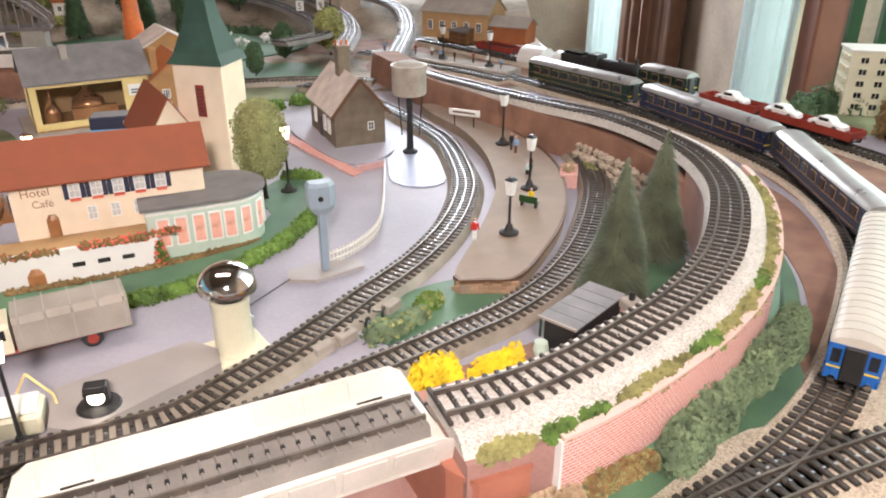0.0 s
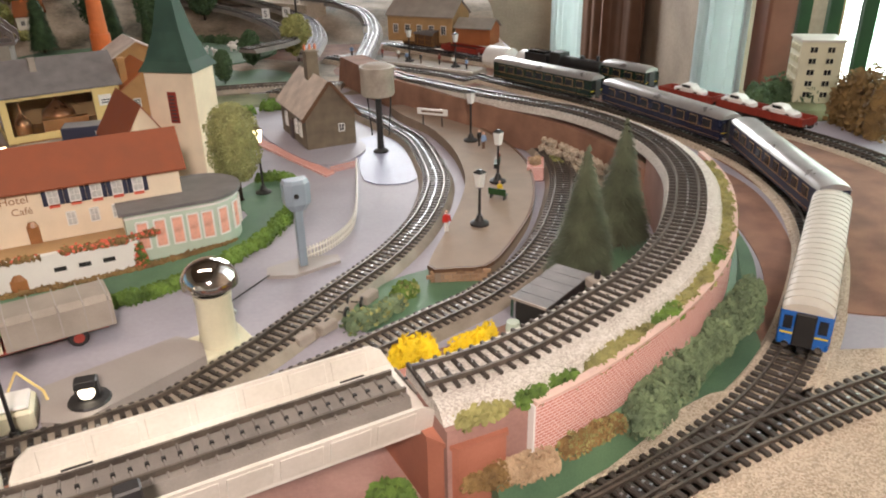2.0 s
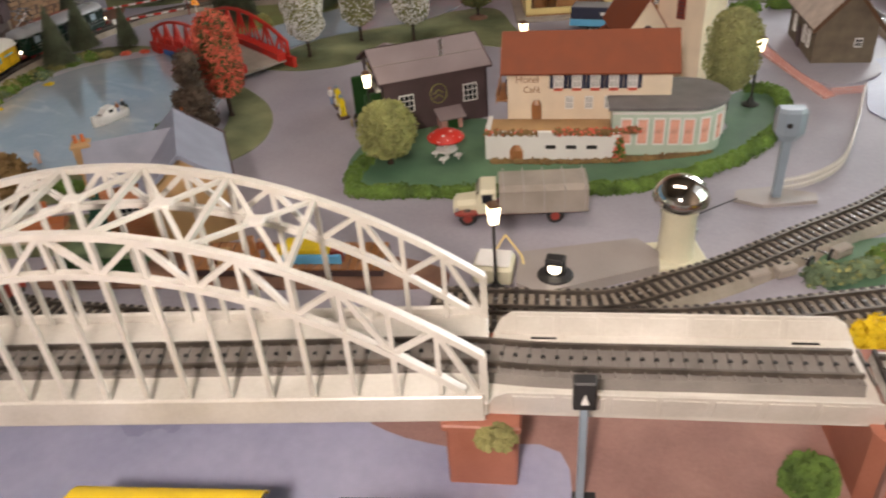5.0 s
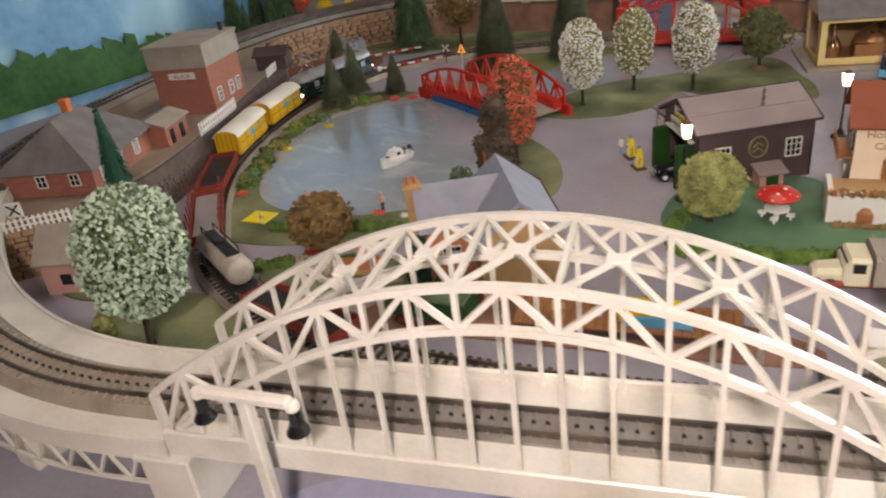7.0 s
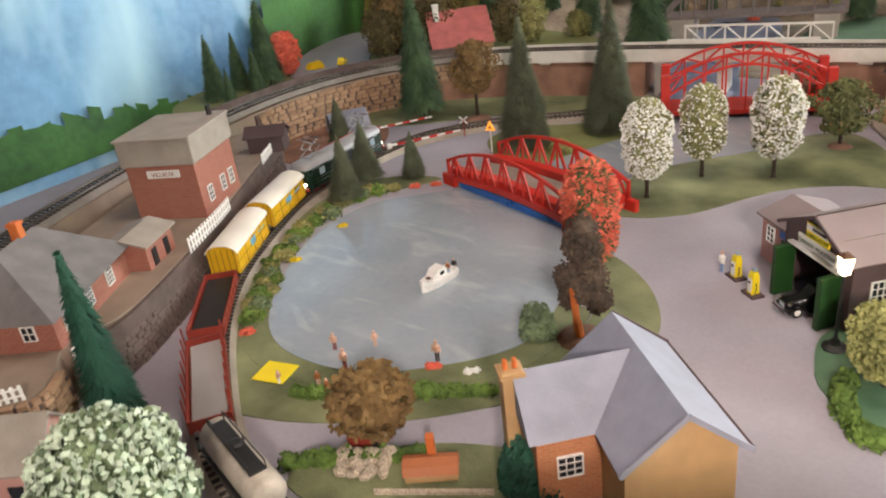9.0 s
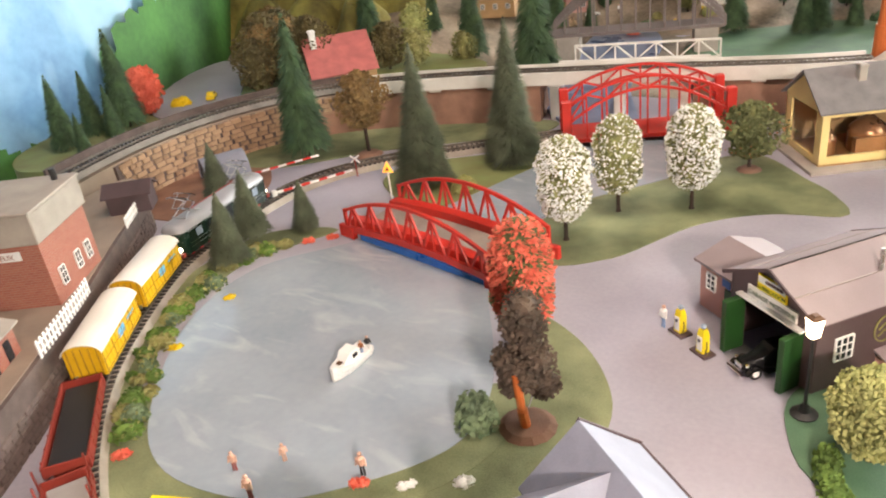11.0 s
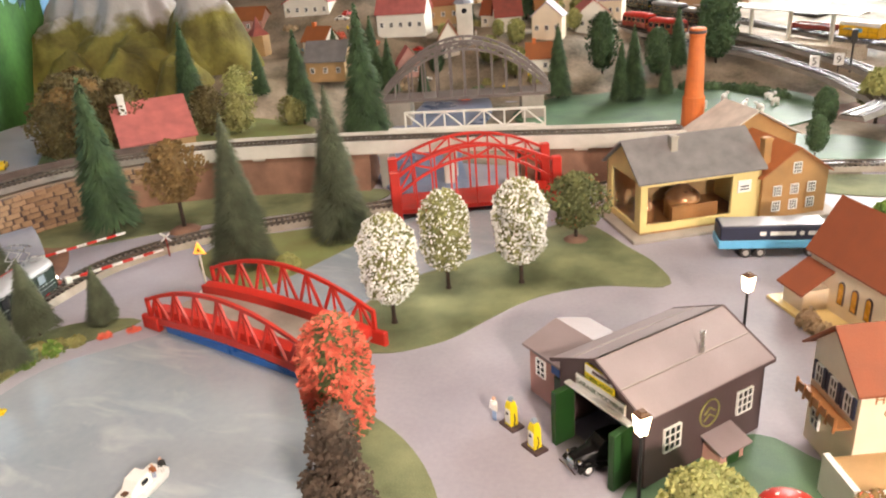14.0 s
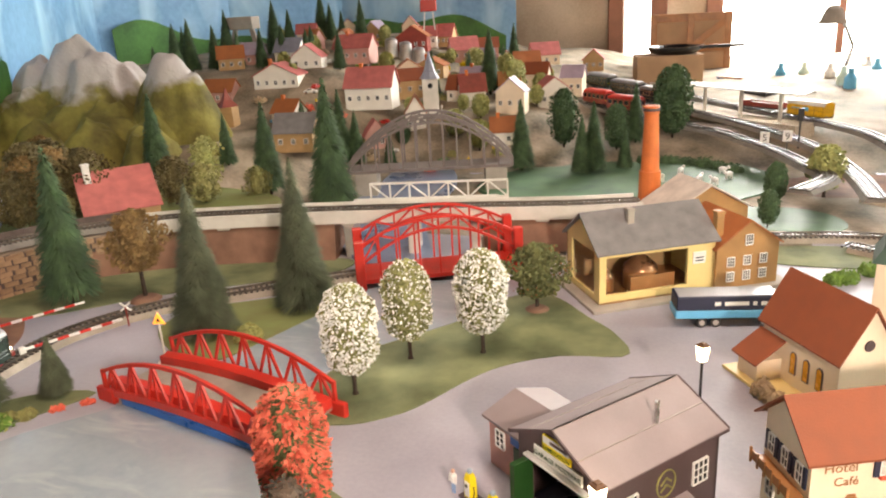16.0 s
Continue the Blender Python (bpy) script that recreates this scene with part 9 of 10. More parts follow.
steam_loco(place(T6, 0.01, 0.14, 0.15))
coach("short dark green baggage coach on the siding", place(T6, 0.01, 0.255, 0.10), M["green"], M["silver"], L=0.085, nwin=4)
low_wagon("red flat wagon carrying two white cars", place(T6, 0.01, 0.49, 0.13), 0.13)
low_wagon("red flat wagon carrying a white car", place(T6, 0.01, 0.37, 0.09), 0.09)


def small_car(x, y, z, yaw, material, label, s=1.0):
    e = thing("model_car", label, "car", x, y, z, yaw, "model cars")
    e.matrix_world = pose(x, y, z, 0, 0, yaw) @ Matrix.Scale(s, 4)
    part("body", B().loft([[(xx, -w, 0.003), (xx, w, 0.003), (xx, w, zz), (xx, w * 0.85, zz + 0.001), (xx, -w * 0.85, zz + 0.001), (xx, -w, zz)] for xx, w, zz in ((-0.023, 0.008, 0.008), (-0.018, 0.0092, 0.0095), (0.0, 0.0095, 0.0100), (0.016, 0.0092, 0.0092), (0.023, 0.0078, 0.007))]), material, e, smooth=True)
    part("cabin", B().loft([[(xx, -w, 0.0095), (xx, w, 0.0095), (xx, w * 0.85, zz), (xx, -w * 0.85, zz)] for xx, w, zz in ((-0.014, 0.0085, 0.0115), (-0.010, 0.0085, 0.0155), (0.003, 0.0085, 0.0158), (0.009, 0.0085, 0.0112))]), material, e, smooth=True)
    for sd in (-1, 1):
        part("side_window", B().box(-0.009, sd * 0.0080 - 0.0004, 0.0112, 0.004, sd * 0.0080 + 0.0004, 0.0146), M["dark"], e)
    for xx in (-0.014, 0.014):
        wheel_pair(e, xx, 0.0085, 0.0040, 0.0025, M["black"], M["steel"])


pm = place(T6, 0.01, 0.515, 0.05)
small_car(pm.translation.x, pm.translation.y, RT + 0.0095, math.degrees(pm.to_euler().z), M["boatw"], "white model car on a flat wagon")
pm = place(T6, 0.01, 0.45, 0.05)
small_car(pm.translation.x, pm.translation.y, RT + 0.0095, math.degrees(pm.to_euler().z), M["boatw"], "white model car on a flat wagon")
pm = place(T6, 0.01, 0.37, 0.05)
small_car(pm.translation.x, pm.translation.y, RT + 0.0095, math.degrees(pm.to_euler().z), M["boatw"], "white model car on a flat wagon")
small_car(-1.375, 0.845, 0.058, 130, M["yellowp"], "yellow model car on the road", 0.75)

# ---- apartment block under the window ----
ap = thing("apartment_block", "cream five-storey apartment block model", "apartment block", 0.545, 0.965, 0.012, -12)
part("wall", B().box(0, 0, 0, 0.055, 0.050, 0.082, 0.0006), M["ivory"], ap)
part("roof", B().box(-0.002, -0.002, 0.082, 0.057, 0.052, 0.085, 0.0006), M["cream"], ap)
for r in range(5):
    for i in range(2):
        window(ap, FR(0.016 + i * 0.022, 0.008 + r * 0.0150), 0.010, 0.008, 2, 1, M["ivory"])
    for i in range(3):
        window(ap, pose(-0.0006, 0.010 + i * 0.015, 0.008 + r * 0.0150, 0, 0, -90), 0.007, 0.008, 2, 1, M["ivory"])
single("mound", B().lathe([(0.075, 0), (0.06, 0.010), (0.02, 0.013), (0.001, 0.013)], n=20), M["grass"], "green mound under the apartment block", "mound", m=pose(0.56, 0.985, 0))
clump("bush", "dark green bushes around the apartment block", "bush", [(0.49, 0.95), (0.495, 0.98), (0.53, 0.985), (0.58, 0.97)], 0.016, 0.04, M["fir"], 600, 1500, 0.004)
clump("bush", "dark brown bushes behind the apartment block", "bush", [(0.575, 0.90), (0.585, 0.86), (0.58, 0.82)], 0.018, 0.075, M["rust"], 601, 1500, 0.004)

# ---- foreground signal and double lamp ----
fs = thing("signal_post", "grey signal post with a black head and white triangle", "signal", -0.092, 0.186, 0, 27)
part("post", B().box(-0.0018, -0.0018, 0, 0.0018, 0.0018, 0.066, 0.0003), M["sigblue"], fs)
part("head", B().box(-0.0050, -0.0035, 0.066, 0.0050, 0.0035, 0.082, 0.0008), M["black"], fs)
part("triangle", B().prof([(-0.0018, 0.0705), (0.0018, 0.0705), (0.0, 0.0765)], -0.0006, 0.0006).mesh("triangle"), M["whitep"], fs, m=pose(0, -0.0036, 0, 0, 0, 90))
part("foot", B().box(-0.008, -0.006, 0, 0.008, 0.006, 0.002, 0.0004), M["black"], fs)
dl = thing("double_lamp", "cream T-shaped lamp post with two black hanging shades", "street lamp", -0.388, 0.014, 0, 27)
part("post", B().box(-0.003, -0.003, 0, 0.003, 0.003, 0.102, 0.0008), M["cream"], dl)
part("arm", B().box(-0.024, -0.003, 0.099, 0.024, 0.003, 0.105, 0.0015), M["cream"], dl)
for s in (-1, 1):
    part("elbow", B().ball((s * 0.024, 0, 0.1005), 0.0036, n=10, m=6), M["cream"], dl)
    part("shade", B().lathe([(0.0028, 0.099), (0.0030, 0.091), (0.0052, 0.087), (0.0054, 0.086)], s * 0.024, 0, 16), M["gloss"], dl, "glossy black bell shade")
part("foot", B().cyl(0, 0, 0, 0.003, 0.009, n=14), M["cream"], dl)

# ---- left station on its raised bank ----
SZ = 0.046
slab("station_bank", [(-0.862, 0.120), (-0.880, 0.190), (-0.962, 0.306), (-1.06, 0.425), (-1.158, 0.540), (-1.225, 0.545), (-1.165, 0.37), (-1.085, 0.235), (-1.0, 0.14), (-0.95, 0.075), (-0.90, 0.035), (-0.855, 0.018), (-0.838, 0.050), (-0.820, 0.084), (-0.842, 0.108)], 0, SZ, M["platform"], "grey-brown raised bank of the left station", "platform")
wline = spline([(-0.852, 0.128), (-0.874, 0.186), (-0.957, 0.303), (-1.055, 0.422), (-1.152, 0.536)], 0.01)
stone_wall("retaining_wall", "grey-brown stone retaining wall below the station", wline, SZ, 0.0095, 0.0046, M["greystone"])
st = house("station_building", "red brick station building with a grey hipped roof", -0.862, 0.122, 130, 0.122, 0.096, 0.030, 0.066, M["redbrick"], M["slate"], z=SZ, over=0.006, hip=0.034, category="station")
chimney(st, 0.070, 0.050, 0.055, 0.078, 0.008, M["chim"])
for x in (0.018, 0.052, 0.088):
    window(st, FR(x, 0.008), 0.010, 0.015, 3, 4)
for y in (0.02, 0.055):
    window(st, pose(-0.0006, y, 0.010, 0, 0, -90), 0.010, 0.012, 2, 2)
sgn = part("name_board", B().box(0.002, -0.006, -0.010, 0.038, -0.0045, -0.001, 0.0003), M["whitep"], st, "white station name board")
lettering("VILLIEUX", UP(0.020, -0.0062, -0.0080), 0.0072, M["redw"], sgn)
sb = house("station_annex", "small red brick annex with a grey roof", -0.925, 0.228, 125, 0.048, 0.040, 0.024, 0.030, M["redbrick"], M["concrete"], z=SZ, over=0.004, category="station annex")
for x in (0.012, 0.034):
    part("doorway", B().box(x - 0.004, -0.0008, 0.001, x + 0.004, 0.0004, 0.017), M["dark"], sb)
bt = thing("water_works", "red brick tower block with a grey concrete tank", "tower", -1.052, 0.284, SZ, 33)
part("wall", B().box(0, 0, 0, 0.075, 0.085, 0.058), M["redbrick"], bt)
part("tank", B().box(-0.003, -0.003, 0.058, 0.078, 0.088, 0.084, 0.0008), M["concrete"], bt, "grey concrete tank")
part("tank_rim", B().box(-0.0045, -0.0045, 0.084, 0.0795, 0.0895, 0.087, 0.0006), M["concrete"], bt)
nb = part("name_board", B().box(0.022, -0.0012, 0.045, 0.058, 0.0, 0.053, 0.0002), M["whitep"], bt, "white name board with red letters")
lettering("VILLIEUX", UP(0.040, -0.0014, 0.0468), 0.0062, M["redw"], nb)
for y in (0.018, 0.048, 0.068):
    window(bt, pose(0.0756, y, 0.012, 0, 0, 90), 0.009, 0.016, 2, 3)
part("lamp_post", B().cyl(0.065, 0.075, 0.087, 0.097, 0.003, n=8), M["black"], bt)
shed = house("shed", "dark brown wooden shed behind the station", -1.125, 0.470, 40, 0.045, 0.03, 0.022, 0.030, M["choc"], M["choc"], z=SZ)
picket("picket_fence", "white picket fence on the retaining wall", [(-0.925, 0.268, SZ), (-0.96, 0.318, SZ), (-0.985, 0.35, SZ)], 0.015, 0.0062, M["whitep"])
picket("picket_fence", "white picket fence beside the shed", [(-1.075, 0.455, SZ), (-1.11, 0.497, SZ), (-1.145, 0.538, SZ)], 0.013, 0.0055, M["whitep"])
picket("picket_fence", "white picket fence beside the ramp crossing", [(-0.848, 0.026, 0.046), (-0.836, 0.052, 0.046), (-0.818, 0.082, 0.046)], 0.012, 0.0050, M["whitep"])
xs_ = thing("crossing_sign", "white crossing sign with black bars", "sign", -0.862, 0.046, 0.046, 50)
part("board", B().box(-0.007, -0.0008, 0.006, 0.007, 0.0008, 0.020), M["whitep"], xs_)
for s in (-1, 1):
    part("bar", B().beam((-0.005, -0.0012, 0.013 - s * 0.005), (0.005, -0.0012, 0.013 + s * 0.005), 0.0006, 0.0016), M["black"], xs_)
part("post", B().cyl(0, 0.0012, 0, 0.018, 0.0008, n=6), M["black"], xs_)
ph = house("cottage", "small pink cottage with a grey roof", -0.789, 0.033, 42, 0.040, 0.046, 0.034, 0.056, M["pinkw"], M["concrete"], over=0.004)
part("window", B().box(0.016, -0.0008, 0.010, 0.026, 0.0, 0.020), M["dark"], ph)
wl2 = spline([(-0.852, 0.018), (-0.834, 0.052), (-0.815, 0.084), (-0.838, 0.112)], 0.01)
stone_wall("abutment_wall", "brown stone abutment beside the ramp", wl2, 0.046, 0.0095, 0.0046, M["stone"])
slab("grass", [(-0.86, 0.08), (-0.83, 0.06), (-0.79, 0.04), (-0.74, 0.06), (-0.78, 0.12), (-0.83, 0.13)], 0, 0.0014, M["grass"], "dark grass around the pink cottage", "grass")
BTm = ball_tree(0.128, 0.0335, 0.034, 28, 2600, 0.0028, 2.8, 0.003, 0.8)
plant_tree("blossom_tree", "large pale green tree thick with white blossom", (*BTm, M["ivy"], ("blossom", blossom(93, 0.128, 0.0335, 0.034, 4200, 0.0022), M["paleleaf"])), -0.632, 0.054, yaw=133, lean=7)
CG = cone_tree(0.085, 0.014, M["bluefir"], 29, 1800, 0.05, 0.0016, 0.4)
plant_tree("cypress_tree", "narrow bright green cypress before the station", CG, -0.818, 0.130, z=0.0, s=1.6)
clump("bush", "bright green bush at the viaduct", "bush", [(-0.70, 0.045), (-0.685, 0.04), (-0.665, 0.032)], 0.008, 0.010, M["leaf"], 610, 400, 0.002)
# stone wall of the ramp behind the pond, and the dark hood
ow = lambda i, o: Vector((T3C[i].x + math.cos(radians(tangent(T3C, i) + 90)) * o, T3C[i].y + math.sin(radians(tangent(T3C, i) + 90)) * o, 0))
i0 = next(i for i, p in enumerate(T3C) if p.y > 0.56)
i1 = next(i for i, p in enumerate(T3C) if p.y > 0.93)
stone_wall("retaining_wall", "brown stone retaining wall under the raised line", [ow(i, -0.024) for i in range(i0, i1)], 0.056, 0.0165, 0.0070, M["stone"])
stone_wall("parapet_wall", "low brown stone parapet along the raised line", [ow(i, 0.024) + Vector((0, 0, 0)) for i in range(i0 - 6, i1 + 2)], 0.076, 0.0125, 0.0070, M["stone"], limit=0)
single("embankment", sweep(B(), [Vector((p.x, p.y, 0)) for p in T3C[:i1]], [(0.022, 0.0), (0.022, 0.0575), (-0.022, 0.0575), (-0.022, 0.0)]), M["platform"], "grey-brown ramp under the raised line", "embankment", kind="structure")
hd = thing("tunnel_mouth", "dark grey arched tunnel mouth in the stone wall", "tunnel mouth", -1.195, 0.690, 0, 62)
part("hood", B().loft([[(x, y, z) for y, z in arc(0.024, 0.004, 0.034, 12)] + [(x, y * 0.86, z - 0.003) for y, z in reversed(arc(0.024, 0.004, 0.034, 12))] for x in (-0.03, 0.03)]), M["bluslate"], hd, smooth=True)
# solid black plug paints the darkness inside the hood
part("opening", B().prof(arc(0.0205, 0.001, 0.030, 12), -0.028, 0.028), M["black"], hd)
house("house", "house with a faded pink-red roof and white chimney", -1.216, 0.920, 49, 0.102, 0.13, 0.022, 0.070, M["tan"], M["pinkroof"], z=0.054)
hs = bpy.data.objects["house"]
chimney(hs, 0.014, 0.050, 0.05, 0.086, 0.010, M["whitep"])
window(hs, FR(0.06, 0.006), 0.012, 0.012, 2, 2)
RTm = (*ball_tree(0.085, 0.030, 0.012, 30, 1300, 0.003, 2.0), M["rust"])
GTm = (*ball_tree(0.075, 0.030, 0.010, 31, 1200, 0.003, 2.0), M["moss"])
OLm = (*ball_tree(0.085, 0.032, 0.006, 36, 1700, 0.0026, 2.0), mat("dark_brown_olive_leaves", (0.085, 0.062, 0.020), 0.9, 0.4, 60, 900, 0.4, col2=(0.17, 0.135, 0.05)))
for i, (x, y, z, k, s) in enumerate(((-1.330, 0.935, 0.056, RTm, 1.15), (-1.335, 0.985, 0.056, RTm, 1.2), (-1.39, 1.03, 0.056, RTm, 1.0), (-1.27, 0.93, 0.056, GTm, 0.6), (-1.13, 1.08, 0.05, GTm, 0.9), (-1.07, 1.14, 0.04, GTm, 0.8), (-1.45, 1.08, 0.056, RTm, 1.2), (-1.315, 0.895, 0.056, OLm, 1.0), (-1.345, 0.955, 0.056, OLm, 1.35), (-1.295, 0.945, 0.056, OLm, 1.1), (-1.27, 0.985, 0.056, OLm, 1.2), (-1.17, 1.06, 0.056, OLm, 0.9), (-1.36, 1.01, 0.056, OLm, 1.3))):
    plant_tree("tree", "brown autumn tree on the hillside" if k is RTm else "dark olive-brown bush tree beside the road" if k is OLm else "olive green tree on the hillside", k, x, y, z, i * 50, s, "hillside trees")
plant_tree("red_bush_tree", "scarlet rounded tree before the backdrop", (*ball_tree(0.075, 0.026, 0.006, 32, 1000, 0.003, 2.4), M["redleaf"]), -1.415, 0.755, 0.056)
clump("bush", "yellow bush beside the road", "bush", [(-1.405, 0.80), (-1.395, 0.81)], 0.012, 0.014, M["flowery"], 620, 300, 0.003, z=0.056)
for i, (x, y, s) in enumerate(((-1.395, 0.70, 0.75), (-1.42, 0.66, 0.5), (-1.38, 0.665, 0.4), (-1.40, 0.60, 0.55), (-1.36, 0.60, 0.3))):
    plant_tree("fir_tree", "dark green fir before the painted sky", (FT[0], FT[1], M["bluefir"]), x, y, 0.05, i * 60, s, "backdrop firs")
clump("bush", "orange autumn bush above the stream", "bush", [(-1.10, 1.15), (-1.08, 1.16)], 0.016, 0.02, M["flowery"], 621, 300, 0.003, z=0.03)
clump("bush", "rust red bush above the stream", "bush", [(-1.05, 1.13), (-1.03, 1.14)], 0.016, 0.016, M["redw"], 622, 300, 0.003, z=0.01)
bi = ball_tree(0.10, 0.026, 0.025, 33, 700, 0.003, 2.0, 0.002, 0.4)
e = plant_tree("birch_tree", "light green birch with a white trunk", (*bi, M["leaf"]), -1.18, 1.16, 0.045)

# ---- far village ----
HS = [
    (-1.170, 1.690, 8, 0.110, 0.075, 0.050, 0.090, "white", "pinkroof", "timbered house with a dark pink roof"),
    (-1.025, 1.695, 20, 0.045, 0.060, 0.045, 0.080, "white", "orangeroof", "white gabled house with an orange roof"),
    (-0.995, 2.02, 5, 0.090, 0.060, 0.040, 0.065, "pinkw", "lilacroof", "house with a lilac-grey roof"),
    (-1.535, 1.66, 5, 0.075, 0.050, 0.030, 0.055, "pinkw", "orangeroof", "low house with a coral roof"),
    (-1.415, 1.70, 5, 0.115, 0.060, 0.032, 0.060, "white", "pinkroof", "long white house with a pink roof"),
    (-1.195, 1.405, 10, 0.080, 0.060, 0.038, 0.070, "tan", "slate", "tan house with a grey slate roof"),
    (-0.815, 1.66, 15, 0.050, 0.050, 0.032, 0.058, "white", "orangeroof", "small white house with an orange roof"),
    (-1.095, 1.62, 30, 0.050, 0.045, 0.030, 0.062, "pinkw", "pinkroof", "small house with a pink roof"),
    (-1.31, 1.93, 0, 0.10, 0.06, 0.04, 0.07, "pinkw", "pinkroof", "long house with a coral roof"),
    (-1.47, 1.90, 0, 0.07, 0.05, 0.04, 0.07, "white", "bluslate", "house with a blue-grey roof"),
    (-1.13, 2.05, 0, 0.08, 0.05, 0.03, 0.05, "tan", "orangeroof", "low tan house with an orange roof"),
    (-0.86, 1.92, 20, 0.05, 0.05, 0.035, 0.065, "tan", "wood", "small brown house"),
    (-1.29, 1.56, -10, 0.06, 0.05, 0.03, 0.055, "white", "orangeroof", "white cottage with an orange roof"),
    (-1.24, 2.2, 10, 0.09, 0.06, 0.04, 0.07, "redw", "orangeroof", "red shed with an orange roof"),
    (-0.93, 1.82, 25, 0.06, 0.05, 0.04, 0.075, "white", "tiledk", "white house with a red roof"),
]
for i, (x, y, yw, w, d, h, r, wm_, rm_, lb) in enumerate(HS):
    zz = far_height(x, y)
    hh = house("village_house", "far " + lb, x, y, yw, w, d, h + 0.004, r + 0.004, M[wm_], M[rm_], z=zz - 0.004, gable_x=(i % 3 == 1), group="far village houses")
    n = max(int(w / 0.022), 1)
    for k in range(n):
        window(hh, FR((k + 0.5) * w / n, h * 0.45), 0.008, 0.010, 2, 2)
    if i % 2 == 0:
        chimney(hh, w * 0.3, d * 0.5, r * 0.8, r + 0.014, 0.007, M["chim"])
vc = thing("village_church", "far pale stone church tower with a slate spire", "church", -0.985, 1.76, far_height(-0.985, 1.76) - 0.003, 20, )
part("tower", B().box(-0.018, -0.018, 0, 0.018, 0.018, 0.085, 0.001), M["cream"], vc)
part("spire", B().lathe([(0.024, 0.085), (0.014, 0.100), (0.001, 0.145)], n=8), M["bluslate"], vc)
part("clock", B().lathe([(0.006, 0), (0.006, 0.001)], n=14), M["dark"], vc, m=pose(0, -0.018, 0.070, 90, 0, 0))
ch2 = thing("chapel", "far small brick chapel with a pointed roof", "chapel", -1.395, 1.55, far_height(-1.395, 1.55), 10)
part("wall", B().box(-0.018, -0.018, 0, 0.018, 0.018, 0.045), M["tan"], ch2)
part("roof", B().lathe([(0.028, 0.045), (0.012, 0.060), (0.001, 0.085)], n=4), M["tiledk"], ch2)
ctw = thing("control_tower", "far grey concrete tower on legs", "tower", -1.64, 2.03, far_height(-1.64, 2.03), 10)
part("cabin", B().box(-0.04, -0.03, 0.09, 0.04, 0.03, 0.125, 0.002), M["concrete"], ctw)
for s in (-1, 1):
    part("leg", B().beam((s * 0.045, 0, 0), (s * 0.025, 0, 0.09), 0.012), M["concrete"], ctw)
part("cross_tie", B().box(-0.03, -0.005, 0.04, 0.03, 0.005, 0.05), M["concrete"], ctw)
cr = thing("crane", "far red harbour crane on a lattice tower", "crane", -1.19, 2.35, far_height(-1.19, 2.35), 20)
part("cab", B().box(-0.025, -0.02, 0.11, 0.025, 0.02, 0.145, 0.002), M["red"], cr)
for sx in (-1, 1):
    for sy_ in (-1, 1):
        part("leg", B().beam((sx * 0.022, sy_ * 0.018, 0), (sx * 0.012, sy_ * 0.010, 0.11), 0.004), M["whitep"], cr)
part("jib", B().beam((0.0, 0, 0.14), (-0.09, -0.02, 0.21), 0.006), M["ib"], cr)
for i, (x, y) in enumerate(((-1.225, 2.12), (-1.19, 2.14), (-1.155, 2.15))):
    e = thing("storage_tank", "far silver cylindrical storage tank", "tank", x, y, far_height(x, y), 0, "storage tanks")
    part("shell", B().lathe([(0.018, 0), (0.018, 0.045), (0.012, 0.052), (0.001, 0.054)], n=18), M["silver"], e, smooth=True)
OV = (*ball_tree(0.135, 0.034, 0.016, 34, 1500, 0.0035, 2.6), M["fir"])
YB = (*ball_tree(0.075, 0.024, 0.014, 35, 900, 0.0032, 2.4), M["leaf"])
far_trees = [
    ("c", -1.121, 1.255, 0.85), ("c", -0.985, 1.235, 1.15), ("c", -1.115, 1.54, 0.75), ("c", -1.085, 1.55, 0.6), ("c", -0.728, 1.57, 0.75), ("o", -0.665, 1.70, 0.95), ("c", -0.605, 1.555, 0.6), ("c", -0.585, 1.575, 0.72), ("o", -0.556, 1.72, 0.75), ("c", -0.528, 1.615, 0.45), ("o", -0.445, 1.77, 1.15), ("c", -0.52, 1.75, 0.65), ("c", -1.455, 1.92, 0.55), ("c", -1.353, 1.865, 0.5), ("c", -1.555, 1.86, 0.5), ("c", -1.66, 1.80, 0.7), ("c", -1.62, 1.85, 0.6), ("c", -1.70, 1.83, 0.6), ("c", -1.40, 1.98, 0.5), ("c", -1.25, 1.84, 0.5),
    ("y", -0.903, 1.683, 0.9), ("y", -0.838, 1.645, 0.95), ("y", -0.86, 1.74, 0.8), ("y", -1.01, 2.225, 1.2), ("y", -0.835, 1.96, 1.25), ("y", -0.90, 2.15, 1.1), ("y", -0.192, 1.43, 1.15), ("y", -0.78, 2.02, 0.8), ("c", -1.03, 1.60, 0.4),
    ("o", -1.02, 1.66, 0.5), ("o", -0.27, 1.38, 0.5), ("c", -1.33, 1.22, 0.75), ("c", -1.22, 1.28, 0.5), ("c", -1.18, 1.50, 0.5),
]
for i, (k, x, y, s) in enumerate(far_trees):
    kind, lb = {"c": ((FT[0], FT[1], M["fir"]), "far dark green fir tree"), "o": (OV, "far dark green oval tree"), "y": (YB, "far yellow-green round tree")}[k]
    plant_tree("tree", lb, kind, x, y, max(far_height(x, y) - 0.004, 0), i * 47, s, "far trees")
plant_tree("tree", "far pink blossoming ball tree", (YB[0], YB[1], M["pinkw"]), -0.76, 1.875, far_height(-0.76, 1.875), 0, 0.7)
